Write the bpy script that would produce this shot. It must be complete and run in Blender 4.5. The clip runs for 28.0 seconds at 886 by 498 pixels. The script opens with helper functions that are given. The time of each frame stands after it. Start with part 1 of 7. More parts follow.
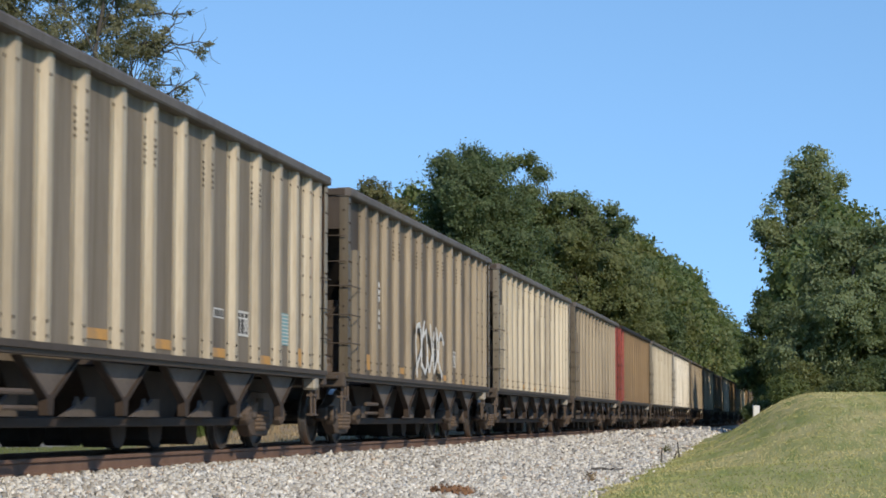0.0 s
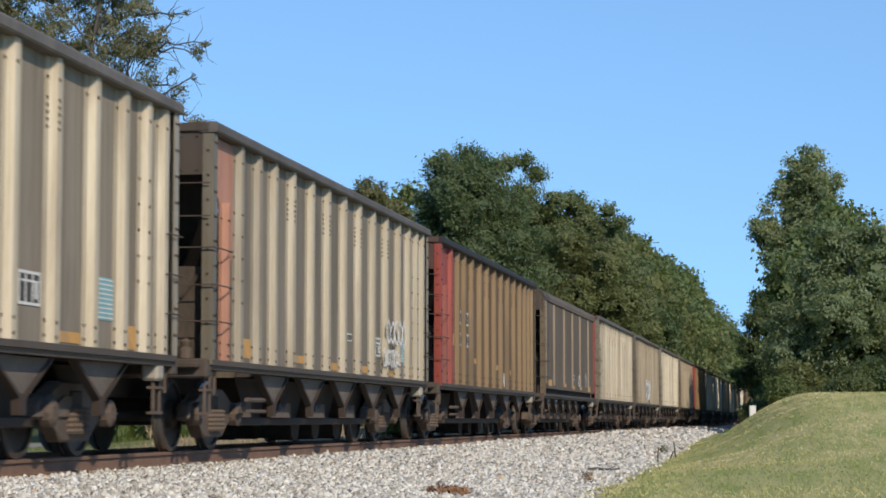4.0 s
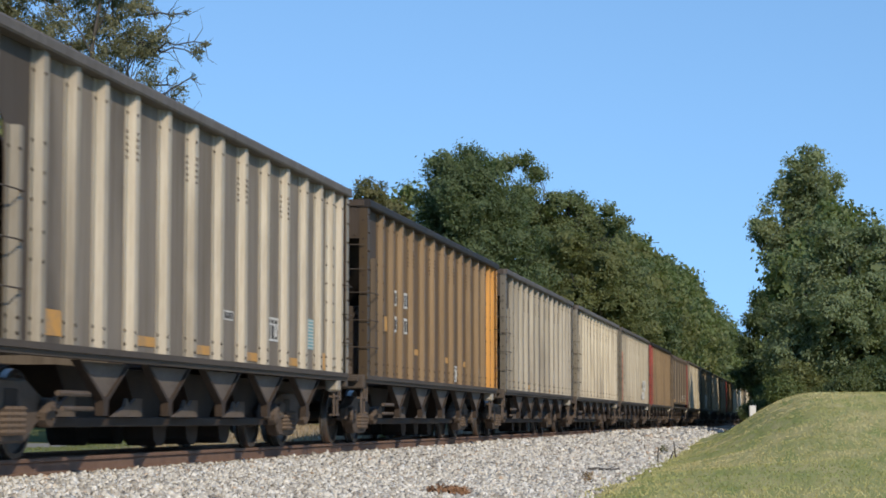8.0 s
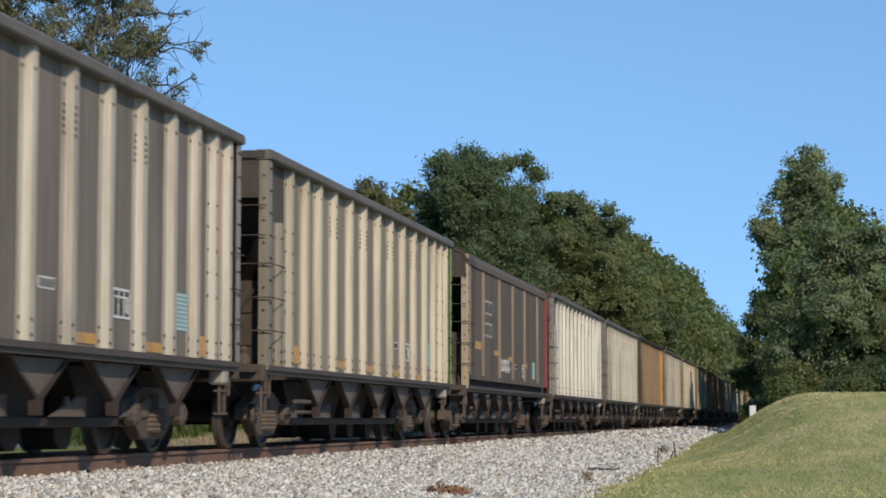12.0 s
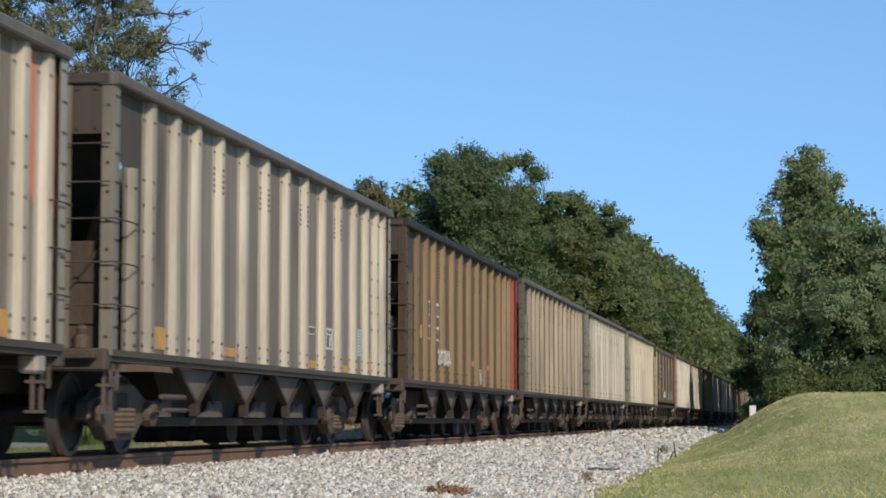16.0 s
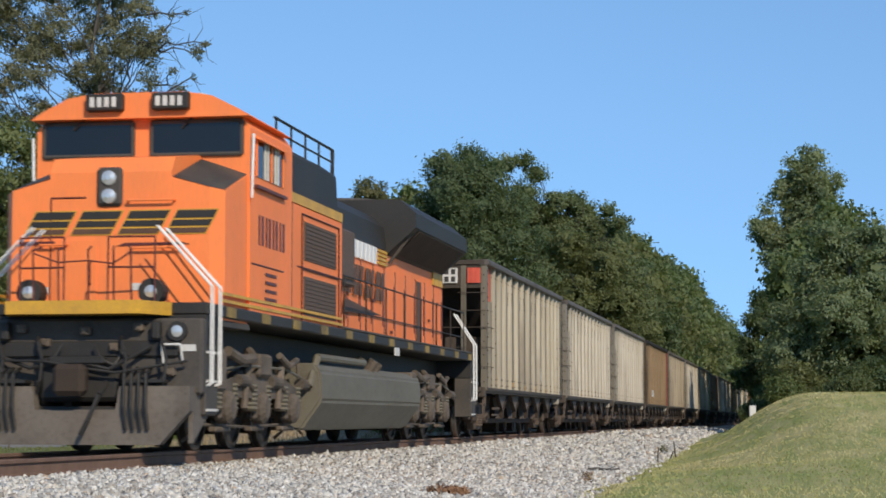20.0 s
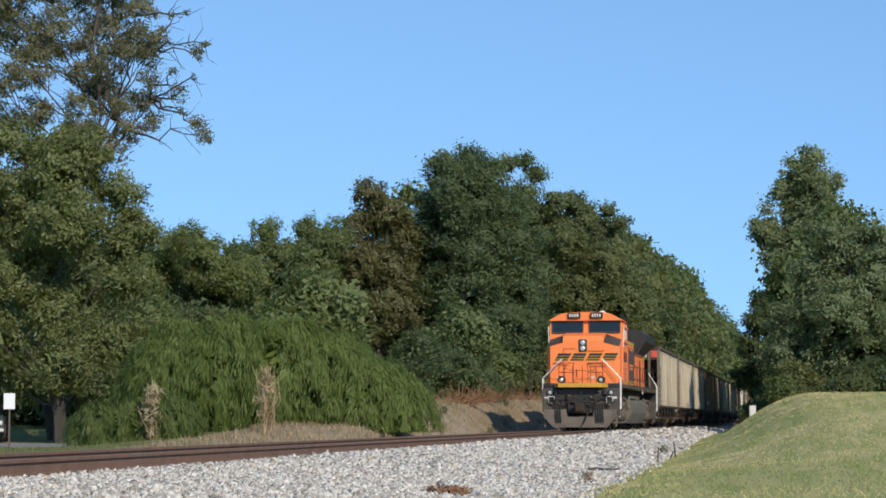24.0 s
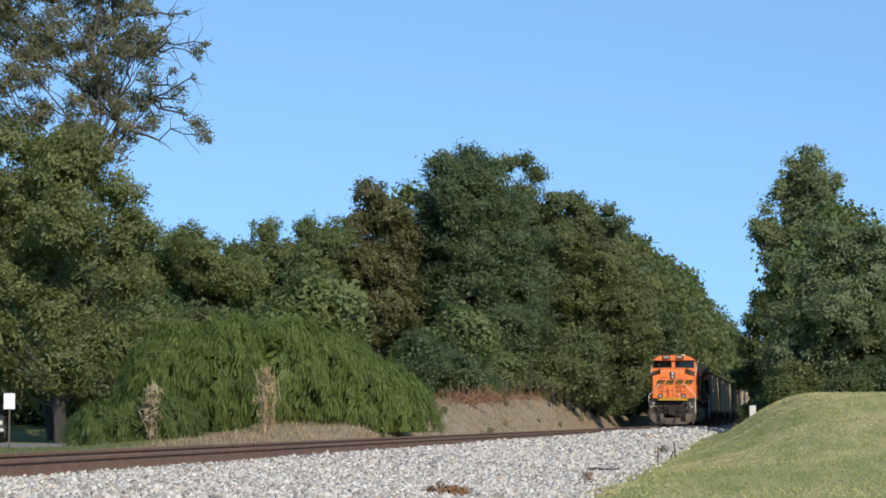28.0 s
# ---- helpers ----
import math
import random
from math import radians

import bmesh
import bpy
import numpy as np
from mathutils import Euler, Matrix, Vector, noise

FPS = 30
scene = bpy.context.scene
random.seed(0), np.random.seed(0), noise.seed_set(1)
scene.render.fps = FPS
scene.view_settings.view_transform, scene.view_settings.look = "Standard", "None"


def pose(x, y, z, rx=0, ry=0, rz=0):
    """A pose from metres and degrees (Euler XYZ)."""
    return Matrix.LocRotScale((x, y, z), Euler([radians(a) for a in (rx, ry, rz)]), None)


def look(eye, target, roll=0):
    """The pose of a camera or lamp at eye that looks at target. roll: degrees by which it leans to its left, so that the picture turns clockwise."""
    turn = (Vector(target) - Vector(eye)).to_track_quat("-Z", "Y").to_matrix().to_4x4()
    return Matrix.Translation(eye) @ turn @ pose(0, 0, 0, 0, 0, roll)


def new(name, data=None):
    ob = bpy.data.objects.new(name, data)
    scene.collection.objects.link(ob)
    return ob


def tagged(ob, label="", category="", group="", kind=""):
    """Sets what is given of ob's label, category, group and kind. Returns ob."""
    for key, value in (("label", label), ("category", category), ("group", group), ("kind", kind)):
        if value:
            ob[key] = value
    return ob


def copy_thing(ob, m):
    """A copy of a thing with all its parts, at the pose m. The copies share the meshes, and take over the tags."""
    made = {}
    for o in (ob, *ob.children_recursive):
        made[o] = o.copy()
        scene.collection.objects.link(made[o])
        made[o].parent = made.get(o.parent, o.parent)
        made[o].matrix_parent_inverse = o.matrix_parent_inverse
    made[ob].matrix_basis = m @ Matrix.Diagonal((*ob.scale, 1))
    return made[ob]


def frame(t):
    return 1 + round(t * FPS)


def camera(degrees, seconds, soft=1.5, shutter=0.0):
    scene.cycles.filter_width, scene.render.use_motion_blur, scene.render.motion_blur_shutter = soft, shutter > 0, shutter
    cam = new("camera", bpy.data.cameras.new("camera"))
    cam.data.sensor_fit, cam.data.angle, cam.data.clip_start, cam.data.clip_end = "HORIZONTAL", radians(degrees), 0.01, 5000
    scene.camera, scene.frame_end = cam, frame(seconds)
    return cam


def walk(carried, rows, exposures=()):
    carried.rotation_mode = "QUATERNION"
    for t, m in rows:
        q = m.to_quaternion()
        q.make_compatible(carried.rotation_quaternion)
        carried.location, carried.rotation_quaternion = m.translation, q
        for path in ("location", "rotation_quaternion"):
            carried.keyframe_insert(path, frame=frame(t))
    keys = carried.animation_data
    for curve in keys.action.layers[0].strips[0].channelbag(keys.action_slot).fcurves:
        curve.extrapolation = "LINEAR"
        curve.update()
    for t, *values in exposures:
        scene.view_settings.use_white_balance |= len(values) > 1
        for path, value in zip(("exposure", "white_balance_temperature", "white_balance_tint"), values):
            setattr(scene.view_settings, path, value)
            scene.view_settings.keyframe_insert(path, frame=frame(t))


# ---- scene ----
# World: +Y runs along the track away from the camera, rail tops at z = 0, the camera over x = 0, y = 0.
EYE = (0.0, 0.0, 0.40)
YAW, PITCH = 9.723, 4.645


def aim(turn):
    a, p = radians(YAW + turn), radians(PITCH)
    d = Vector((-math.sin(a) * math.cos(p), math.cos(a) * math.cos(p), math.sin(p)))
    return look(EYE, Vector(EYE) + d)


cam = camera(23.82, 28.0, soft=1.7, shutter=0.2)
walk(cam, [(0.0, aim(0.097)), (1.0, aim(0.097)), (2.0, aim(0.085)), (2.5, aim(0.05)), (3.0, aim(0.0)), (3.5, aim(0.0)), (28.0, aim(0.0))],
     exposures=[(0.0, 0.0), (1.0, 0.0), (2.0, 0.09), (3.0, 0.10), (6.0, 0.0), (9.0, 0.0), (10.0, -0.10), (11.0, 0.0), (12.0, -0.10), (15.0, 0.0), (17.0, -0.05), (18.0, -0.10), (21.0, -0.10), (24.0, 0.0), (25.0, 0.02), (27.0, 0.08), (28.0, 0.08)])

# ---- light ----
SUN_AZ, SUN_EL = 214.0, 31.0     # degrees; azimuth clockwise seen from above, 0 = +Y, 180 = behind the camera


def to_sun():
    a, e = radians(SUN_AZ), radians(SUN_EL)
    return Vector((-math.sin(a) * math.cos(e), math.cos(a) * math.cos(e), math.sin(e)))


world = bpy.data.worlds.new("sky")
world.use_nodes = True
scene.world = world
wn = world.node_tree.nodes
sky = wn.new("ShaderNodeTexSky")
sky.sky_type, sky.sun_disc = "NISHITA", False
sky.sun_elevation = radians(SUN_EL)
sky.sun_rotation = math.atan2(to_sun().x, to_sun().y)
sky.air_density, sky.dust_density, sky.ozone_density = 1.0, 0.0, 2.6
wn["Background"].inputs["Strength"].default_value = 0.15
co, lift = wn.new("ShaderNodeTexCoord"), wn.new("ShaderNodeMapping")     # an even sky with little paling towards the horizon
lift.inputs["Location"].default_value, lift.inputs["Scale"].default_value = (0, 0, 0.22), (1, 1, 0.75)
world.node_tree.links.new(co.outputs["Generated"], lift.inputs["Vector"])
world.node_tree.links.new(lift.outputs[0], sky.inputs["Vector"])
hue = wn.new("ShaderNodeMix")
hue.data_type, hue.blend_type = "RGBA", "MULTIPLY"
hue.inputs[0].default_value, hue.inputs[7].default_value = 1.0, (1.05, 1.25, 1.32, 1)   # clear late-summer blue
world.node_tree.links.new(sky.outputs[0], hue.inputs[6])
world.node_tree.links.new(hue.outputs[2], wn["Background"].inputs["Color"])
sun = new("sun", bpy.data.lights.new("sun", "SUN"))
sun.data.energy, sun.data.angle, sun.data.color = 4.2, radians(0.5), (1.0, 0.87, 0.68)
sun.matrix_world = look(to_sun() * 50, (0, 0, 0))

# ---- materials ----
def shader(name, rough=0.7, metal=0.0, spec=0.4):
    m = bpy.data.materials.new(name)
    m.use_nodes = True
    n, l = m.node_tree.nodes, m.node_tree.links
    b = n["Principled BSDF"]
    b.inputs["Roughness"].default_value, b.inputs["Metallic"].default_value = rough, metal
    b.inputs["Specular IOR Level"].default_value = spec
    return m, n, l, b


def noise_node(n, l, scale, detail=4.0, stretch=(1, 1, 1), world_space=False, rough=0.55, shift=None):
    tc = n.new("ShaderNodeNewGeometry") if world_space else n.new("ShaderNodeTexCoord")
    mp = n.new("ShaderNodeMapping")
    mp.inputs["Scale"].default_value = stretch
    l.new(tc.outputs["Position" if world_space else "Object"], mp.inputs["Vector"])
    if shift:
        far = n.new("ShaderNodeMath")
        far.operation = "MULTIPLY"
        far.inputs[1].default_value = 60.0
        l.new(shift.outputs["Random"], far.inputs[0])
        l.new(far.outputs[0], mp.inputs["Location"])
    t = n.new("ShaderNodeTexNoise")
    t.inputs["Scale"].default_value, t.inputs["Detail"].default_value, t.inputs["Roughness"].default_value = scale, detail, rough
    l.new(mp.outputs[0], t.inputs["Vector"])
    return t.outputs["Fac"]


def ramp(n, l, fac, stops):
    r = n.new("ShaderNodeValToRGB")
    while len(r.color_ramp.elements) < len(stops):
        r.color_ramp.elements.new(0.5)
    for e, (p, c) in zip(r.color_ramp.elements, stops):
        e.position = p
        e.color = (*c, 1) if len(c) == 3 else c
    l.new(fac, r.inputs[0])
    return r.outputs["Color"]


def mix(n, l, fac, a, b, how="MIX"):
    x = n.new("ShaderNodeMix")
    x.data_type, x.blend_type = "RGBA", how
    for sock, v in ((x.inputs[0], fac), (x.inputs[6], a), (x.inputs[7], b)):
        if isinstance(v, (int, float)):
            sock.default_value = v
        elif isinstance(v, tuple):
            sock.default_value = (*v, 1)
        else:
            l.new(v, sock)
    return x.outputs[2]


def relief(n, l, b, height, strength=0.4, dist=0.01):
    u = n.new("ShaderNodeBump")
    u.inputs["Strength"].default_value, u.inputs["Distance"].default_value = strength, dist
    l.new(height, u.inputs["Height"])
    l.new(u.outputs[0], b.inputs["Normal"])


def worn(name, base, dirt, rough=0.65, metal=0.0, scale=1.2, amount=0.5, streak=(1, 1, 1), bump=0.15, tint=False, end_soot=False):
    """Paint or metal with blotches of dirt at two scales; tint: the base colour is multiplied by the object's own colour."""
    m, n, l, b = shader(name, rough, metal)
    col = base
    if tint:
        oi = n.new("ShaderNodeObjectInfo")
        col = mix(n, l, 1.0, base, oi.outputs["Color"], "MULTIPLY")
        dirt = mix(n, l, 1.0, dirt, oi.outputs["Color"], "MULTIPLY")
    big = noise_node(n, l, scale, 5, streak)
    small = noise_node(n, l, scale * 14, 3, streak)
    f = ramp(n, l, big, [(0.5 - amount * 0.3, (0, 0, 0)), (0.72, (amount, amount, amount))])
    g = ramp(n, l, small, [(0.45, (0, 0, 0)), (0.75, (amount * 0.5,) * 3)])
    fac = mix(n, l, 1.0, f, g, "ADD")
    c = mix(n, l, fac, col, dirt)
    if tint:          # coal dust in ragged patches and thin runs, different on every piece
        soot, runs = noise_node(n, l, 0.55, 6, (2, 1.6, 0.55), shift=oi), noise_node(n, l, 5.0, 4, (2, 2, 0.07), shift=oi)
        c = mix(n, l, ramp(n, l, soot, [(0.52, (0, 0, 0)), (0.76, (0.55,) * 3)]), c, (0.062, 0.047, 0.035))
        if end_soot:      # brake dust blown over the leading end
            tc, sep, way = n.new("ShaderNodeTexCoord"), n.new("ShaderNodeSeparateXYZ"), n.new("ShaderNodeMapRange")
            l.new(tc.outputs["Object"], sep.inputs[0])
            way.inputs[1].default_value, way.inputs[2].default_value = -4.9, -6.9
            l.new(sep.outputs["Y"], way.inputs[0])
            blur = n.new("ShaderNodeMath")
            blur.operation = "MULTIPLY_ADD"
            blur.inputs[1].default_value = 1.0
            l.new(way.outputs[0], blur.inputs[0])
            l.new(soot, blur.inputs[2])
            c = mix(n, l, ramp(n, l, blur.outputs[0], [(0.60, (0, 0, 0)), (1.05, (0.85,) * 3)]), c, (0.048, 0.035, 0.026))
        c = mix(n, l, 1.0, c, ramp(n, l, runs, [(0.36, (0.88, 0.86, 0.82)), (0.56, (1.05, 1.05, 1.05))]), "MULTIPLY")
    l.new(c, b.inputs["Base Color"])
    relief(n, l, b, small, bump, 0.004)
    return m


def leafy(name, dark, mid, light, thin=0.3, rough=0.55):
    m, n, l, b = shader(name, rough, 0.0, 0.35)
    geo = n.new("ShaderNodeNewGeometry")
    oi = n.new("ShaderNodeObjectInfo")
    c = ramp(n, l, geo.outputs["Random Per Island"], [(0.0, dark), (0.5, mid), (1.0, light)])
    patch = noise_node(n, l, 0.45, 3, world_space=True)
    c = mix(n, l, ramp(n, l, patch, [(0.35, (0, 0, 0)), (0.7, (0.55,) * 3)]), c, mid)
    c = mix(n, l, 1.0, c, ramp(n, l, oi.outputs["Random"], [(0.0, (0.8, 0.85, 0.8)), (1.0, (1.2, 1.12, 1.0))]), "MULTIPLY")
    l.new(c, b.inputs["Base Color"])
    tr = n.new("ShaderNodeBsdfTranslucent")
    l.new(mix(n, l, 1.0, c, (1.32, 1.3, 0.65), "MULTIPLY"), tr.inputs["Color"])
    ms = n.new("ShaderNodeMixShader")
    ms.inputs[0].default_value = thin
    l.new(b.outputs[0], ms.inputs[1])
    l.new(tr.outputs[0], ms.inputs[2])
    l.new(ms.outputs[0], n["Material Output"].inputs["Surface"])
    return m


def plain(name, col, rough=0.6, metal=0.0, var=0.25):
    """A small painted or bare surface with faint mottling."""
    return worn(name, col, tuple(c * (1 - var) for c in col), rough, metal, 3.0, 0.6, bump=0.08)


M = {}
M["side_sheet"] = worn("car_side_sheet", (1.05, 1.0, 0.95), (0.62, 0.54, 0.45), 0.7, 0.0, 0.7, 0.7, (3, 3, 0.25), tint=True, end_soot=True)
M["rib"] = worn("car_rib", (1.0, 1.0, 1.0), (0.55, 0.46, 0.36), 0.55, 0.1, 1.5, 0.55, (3, 3, 0.3), tint=True)
M["chord"] = worn("car_top_chord", (1.0, 1.0, 1.0), (0.45, 0.40, 0.36), 0.65, 0.1, 1.5, 0.5, tint=True)
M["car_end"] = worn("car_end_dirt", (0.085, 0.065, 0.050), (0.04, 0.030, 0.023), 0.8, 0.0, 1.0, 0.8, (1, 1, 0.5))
M["under"] = worn("underframe_grime", (0.046, 0.030, 0.020), (0.020, 0.0135, 0.0095), 0.8, 0.0, 2.0, 0.7)
M["hopper"] = worn("hopper_bay_grime", (0.158, 0.126, 0.102), (0.07, 0.054, 0.042), 0.75, 0.1, 1.5, 0.7)
M["wheel"] = worn("wheel_steel", (0.075, 0.059, 0.048), (0.035, 0.028, 0.023), 0.6, 0.4, 4.0, 0.6)
M["tread"] = plain("polished_tread", (0.45, 0.43, 0.41), 0.3, 0.9)
M["rail"] = worn("rusty_rail", (0.205, 0.122, 0.082), (0.125, 0.072, 0.05), 0.8, 0.1, 3.0, 0.7)
M["orange"] = worn("orange_mark", (0.62, 0.30, 0.05), (0.30, 0.20, 0.11), 0.7, 0, 2.5, 0.8)
M["white_mark"] = plain("white_mark", (0.62, 0.60, 0.56))
M["teal_mark"] = plain("teal_mark", (0.19, 0.36, 0.37))
M["pale_cane"] = leafy("pale_cane", (0.30, 0.21, 0.13), (0.42, 0.33, 0.22), (0.56, 0.48, 0.34), 0.2)
M["leaf_airy"] = leafy("airy_leaf", (0.123, 0.137, 0.090), (0.190, 0.199, 0.137), (0.291, 0.293, 0.213), 0.48)
M["bark"] = worn("bark", (0.082, 0.075, 0.067), (0.04, 0.035, 0.03), 0.9, 0, 3.0, 0.7, (1, 1, 0.3), 0.5)
M["leaf_dark"] = leafy("dark_leaf", (0.099, 0.133, 0.069), (0.129, 0.171, 0.087), (0.171, 0.217, 0.116), 0.48)
M["leaf_mid"] = leafy("mid_leaf", (0.129, 0.169, 0.074), (0.164, 0.210, 0.092), (0.217, 0.261, 0.125), 0.48)
M["leaf_olive"] = leafy("olive_leaf", (0.121, 0.145, 0.065), (0.151, 0.179, 0.081), (0.199, 0.225, 0.112), 0.48)
M["leaf_cedar"] = leafy("cedar_leaf", (0.179, 0.202, 0.086), (0.231, 0.257, 0.111), (0.304, 0.326, 0.153), 0.48)
M["leaf_pine"] = leafy("pine_leaf", (0.150, 0.188, 0.080), (0.192, 0.235, 0.103), (0.250, 0.290, 0.136), 0.48)
M["leaf_bright"] = leafy("bright_leaf", (0.138, 0.186, 0.052), (0.180, 0.236, 0.066), (0.232, 0.290, 0.092), 0.45)
M["leaf_frond"] = leafy("frond_leaf", (0.095, 0.138, 0.044), (0.128, 0.176, 0.056), (0.170, 0.222, 0.078), 0.45)
M["leaf_rust"] = leafy("rusty_leaf", (0.108, 0.118, 0.058), (0.146, 0.152, 0.074), (0.198, 0.186, 0.096), 0.45)
M["leaf_grey"] = leafy("grey_green_leaf", (0.171, 0.209, 0.116), (0.222, 0.265, 0.148), (0.293, 0.333, 0.198), 0.48)
M["verge"] = leafy("verge_blade", (0.09, 0.115, 0.04), (0.14, 0.165, 0.06), (0.22, 0.22, 0.10), 0.3)
M["straw"] = leafy("dry_straw", (0.165, 0.128, 0.082), (0.27, 0.215, 0.145), (0.38, 0.315, 0.215), 0.15)
M["truck"] = worn("truck_dust", (0.135, 0.098, 0.073), (0.050, 0.037, 0.028), 0.75, 0.1, 3.0, 0.7)
M["sill"] = worn("side_sill_dirt", (0.082, 0.064, 0.050), (0.038, 0.029, 0.022), 0.75, 0.0, 1.2, 0.7, (1, 0.3, 1))
# blotchy near-black for the slope sheets in the end openings
M["slope"] = worn("slope_sheet_dark", (0.040, 0.031, 0.025), (0.018, 0.014, 0.012), 0.85, 0.0, 0.9, 0.8, (1, 1, 0.4))
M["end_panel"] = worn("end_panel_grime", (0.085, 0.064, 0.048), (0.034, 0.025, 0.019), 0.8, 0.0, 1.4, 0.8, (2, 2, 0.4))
M["pale_steel"] = plain("pale_worn_steel", (0.34, 0.30, 0.24), 0.6, 0.1)
M["faded_mark"] = plain("faded_white_mark", (0.36, 0.34, 0.31))
M["ink"] = plain("dark_ink", (0.045, 0.040, 0.036), 0.7)
M["brush"] = plain("dry_brush", (0.24, 0.13, 0.07), 0.8)


# ---- mesh helpers ----
def mesh_from(bm, name, material):
    me = bpy.data.meshes.new(name)
    bmesh.ops.recalc_face_normals(bm, faces=bm.faces)
    bm.to_mesh(me)
    bm.free()
    me.materials.append(material)
    return me


def part(name, bm, material, parent=None, label=""):
    """Links a bmesh (or a mesh made before) as one object, under its thing or part."""
    me = bm if isinstance(bm, bpy.types.Mesh) else mesh_from(bm, name, material)
    ob = new(name, me)
    if parent:
        ob.parent = parent
    if label:
        ob["label"] = label
    return ob


def box(bm, x0, x1, y0, y1, z0, z1, bevel=0.0, m=None):
    v = [bm.verts.new((x, y, z)) for x in (x0, x1) for y in (y0, y1) for z in (z0, z1)]
    fs = [bm.faces.new([v[i] for i in f]) for f in ((0, 1, 3, 2), (4, 6, 7, 5), (0, 4, 5, 1), (2, 3, 7, 6), (0, 2, 6, 4), (1, 5, 7, 3))]
    if m:
        bmesh.ops.transform(bm, matrix=m, verts=v)
    if bevel:
        bmesh.ops.bevel(bm, geom=list({e for f in fs for e in f.edges}), offset=bevel, segments=1, affect="EDGES")


def prism(bm, pts, axis, a0, a1):
    """A polygon drawn out along an axis. 'x': pts are (y, z); 'y': (x, z); 'z': (x, y)."""
    def at(p, a):
        return {"x": (a, p[0], p[1]), "y": (p[0], a, p[1]), "z": (p[0], p[1], a)}[axis]
    lo, hi = [bm.verts.new(at(p, a0)) for p in pts], [bm.verts.new(at(p, a1)) for p in pts]
    bm.faces.new(lo[::-1]), bm.faces.new(hi)
    for i in range(len(pts)):
        j = (i + 1) % len(pts)
        bm.faces.new((lo[i], lo[j], hi[j], hi[i]))


def rod(bm, p, q, r, n=8, r2=None):
    p, q = Vector(p), Vector(q)
    turn = (q - p).to_track_quat("Z", "Y").to_matrix()
    rings = []
    for c, rr in ((p, r), (q, r if r2 is None else r2)):
        rings.append([bm.verts.new(c + turn @ Vector((rr * math.cos(2 * math.pi * i / n), rr * math.sin(2 * math.pi * i / n), 0))) for i in range(n)])
    bm.faces.new(rings[0][::-1]), bm.faces.new(rings[1])
    for i in range(n):
        bm.faces.new((rings[0][i], rings[0][(i + 1) % n], rings[1][(i + 1) % n], rings[1][i]))


def pipe(bm, pts, r, n=6):
    for a, b in zip(pts, pts[1:]):
        rod(bm, a, b, r, n)


def lathe(bm, prof, centre, axis="x", n=24):
    """A turned shape: prof holds (radius, place along the axis)."""
    c, rings = Vector(centre), []
    for r, a in prof:
        ring = []
        for i in range(n):
            u, v = r * math.cos(2 * math.pi * i / n), r * math.sin(2 * math.pi * i / n)
            ring.append(bm.verts.new(c + Vector({"x": (a, u, v), "y": (u, a, v), "z": (u, v, a)}[axis])))
        rings.append(ring)
    for a, b in zip(rings, rings[1:]):
        for i in range(n):
            bm.faces.new((a[i], a[(i + 1) % n], b[(i + 1) % n], b[i]))
    bm.faces.new(rings[0]), bm.faces.new(rings[-1])


def quads_mesh(name, verts, faces, material):
    me = bpy.data.meshes.new(name)
    me.vertices.add(len(verts))
    me.vertices.foreach_set("co", np.asarray(verts, np.float32).ravel())
    faces = np.asarray(faces, np.int32)
    k = faces.shape[1]
    me.loops.add(faces.size)
    me.loops.foreach_set("vertex_index", faces.ravel())
    me.polygons.add(len(faces))
    me.polygons.foreach_set("loop_start", np.arange(0, faces.size, k, dtype=np.int32))
    me.update(calc_edges=True)
    me.materials.append(material)
    return me


def smooth(a, b, x):
    t = np.clip((x - a) / (b - a), 0, 1)
    return t * t * (3 - 2 * t)


# ---- ground and track ----
TRACK_X = -8.6


def ripple(x, y, f, seed=0.0):
    return np.sin(x * f + seed) * np.cos(y * f * 0.83 + seed * 1.7) * 0.6 + np.sin((x * 0.7 + y) * f * 1.9 + seed * 2.3) * 0.4


def grass_edge(y):
    """x of the line where the lawn meets the ballast."""
    return np.interp(y, [-60, 12, 25, 45, 93, 157, 400], [-2.5, -2.6, -2.75, -3.1, -4.6, -5.7, -6.2]) + 0.10 * np.sin(y * 1.3) + 0.06 * np.sin(y * 3.1)


def bank_height(y):
    return np.interp(y, [-200, 50, 60, 66, 72, 80, 90, 100, 110, 122, 200, 1500], [0, 0, 0.40, 0.70, 0.98, 1.26, 1.55, 1.82, 2.0, 1.9, 1.7, 1.7])


def ground_z(x, y):
    x, y = np.asarray(x, float), np.asarray(y, float)
    z = np.interp(x, [-60, -13.0, -11.6, -10.6, -7.25, -4.0, -3.0, 10], [-0.42, -0.42, -0.40, -0.20, -0.20, -0.50, -0.56, -0.56])
    # cut bank beyond the track
    foot = np.interp(y, [0, 60, 140, 300], [-12.6, -12.0, -11.9, -11.8])
    near_road = (1 - smooth(-22.0, -15.8, x)) * (1 - smooth(72, 96, y))      # the bank runs out towards the road
    z = z + bank_height(y) * (1 - near_road) * smooth(0, 2.3, foot - x) + 0.05 * ripple(x, y, 0.9) * smooth(0, 3, -12 - x)
    # lawn with its mound
    e = grass_edge(y)
    w = x - e
    rise = 1.62 * smooth(22, 62, y) * smooth(0.2, 3.9, w) + 0.10 * smooth(0, 0.5, w) * smooth(14, 30, y)
    z = z + np.where(w > -0.2, rise * (1 - 0.45 * smooth(64, 130, y)), 0) + 0.02 * ripple(x, y, 1.1, 2.0) * smooth(0, 1, w)
    return z


def grid_lines(stops):
    out = []
    for (a, b, step) in stops:
        out += list(np.arange(a, b, step))
    return np.array(out + [stops[-1][1]])


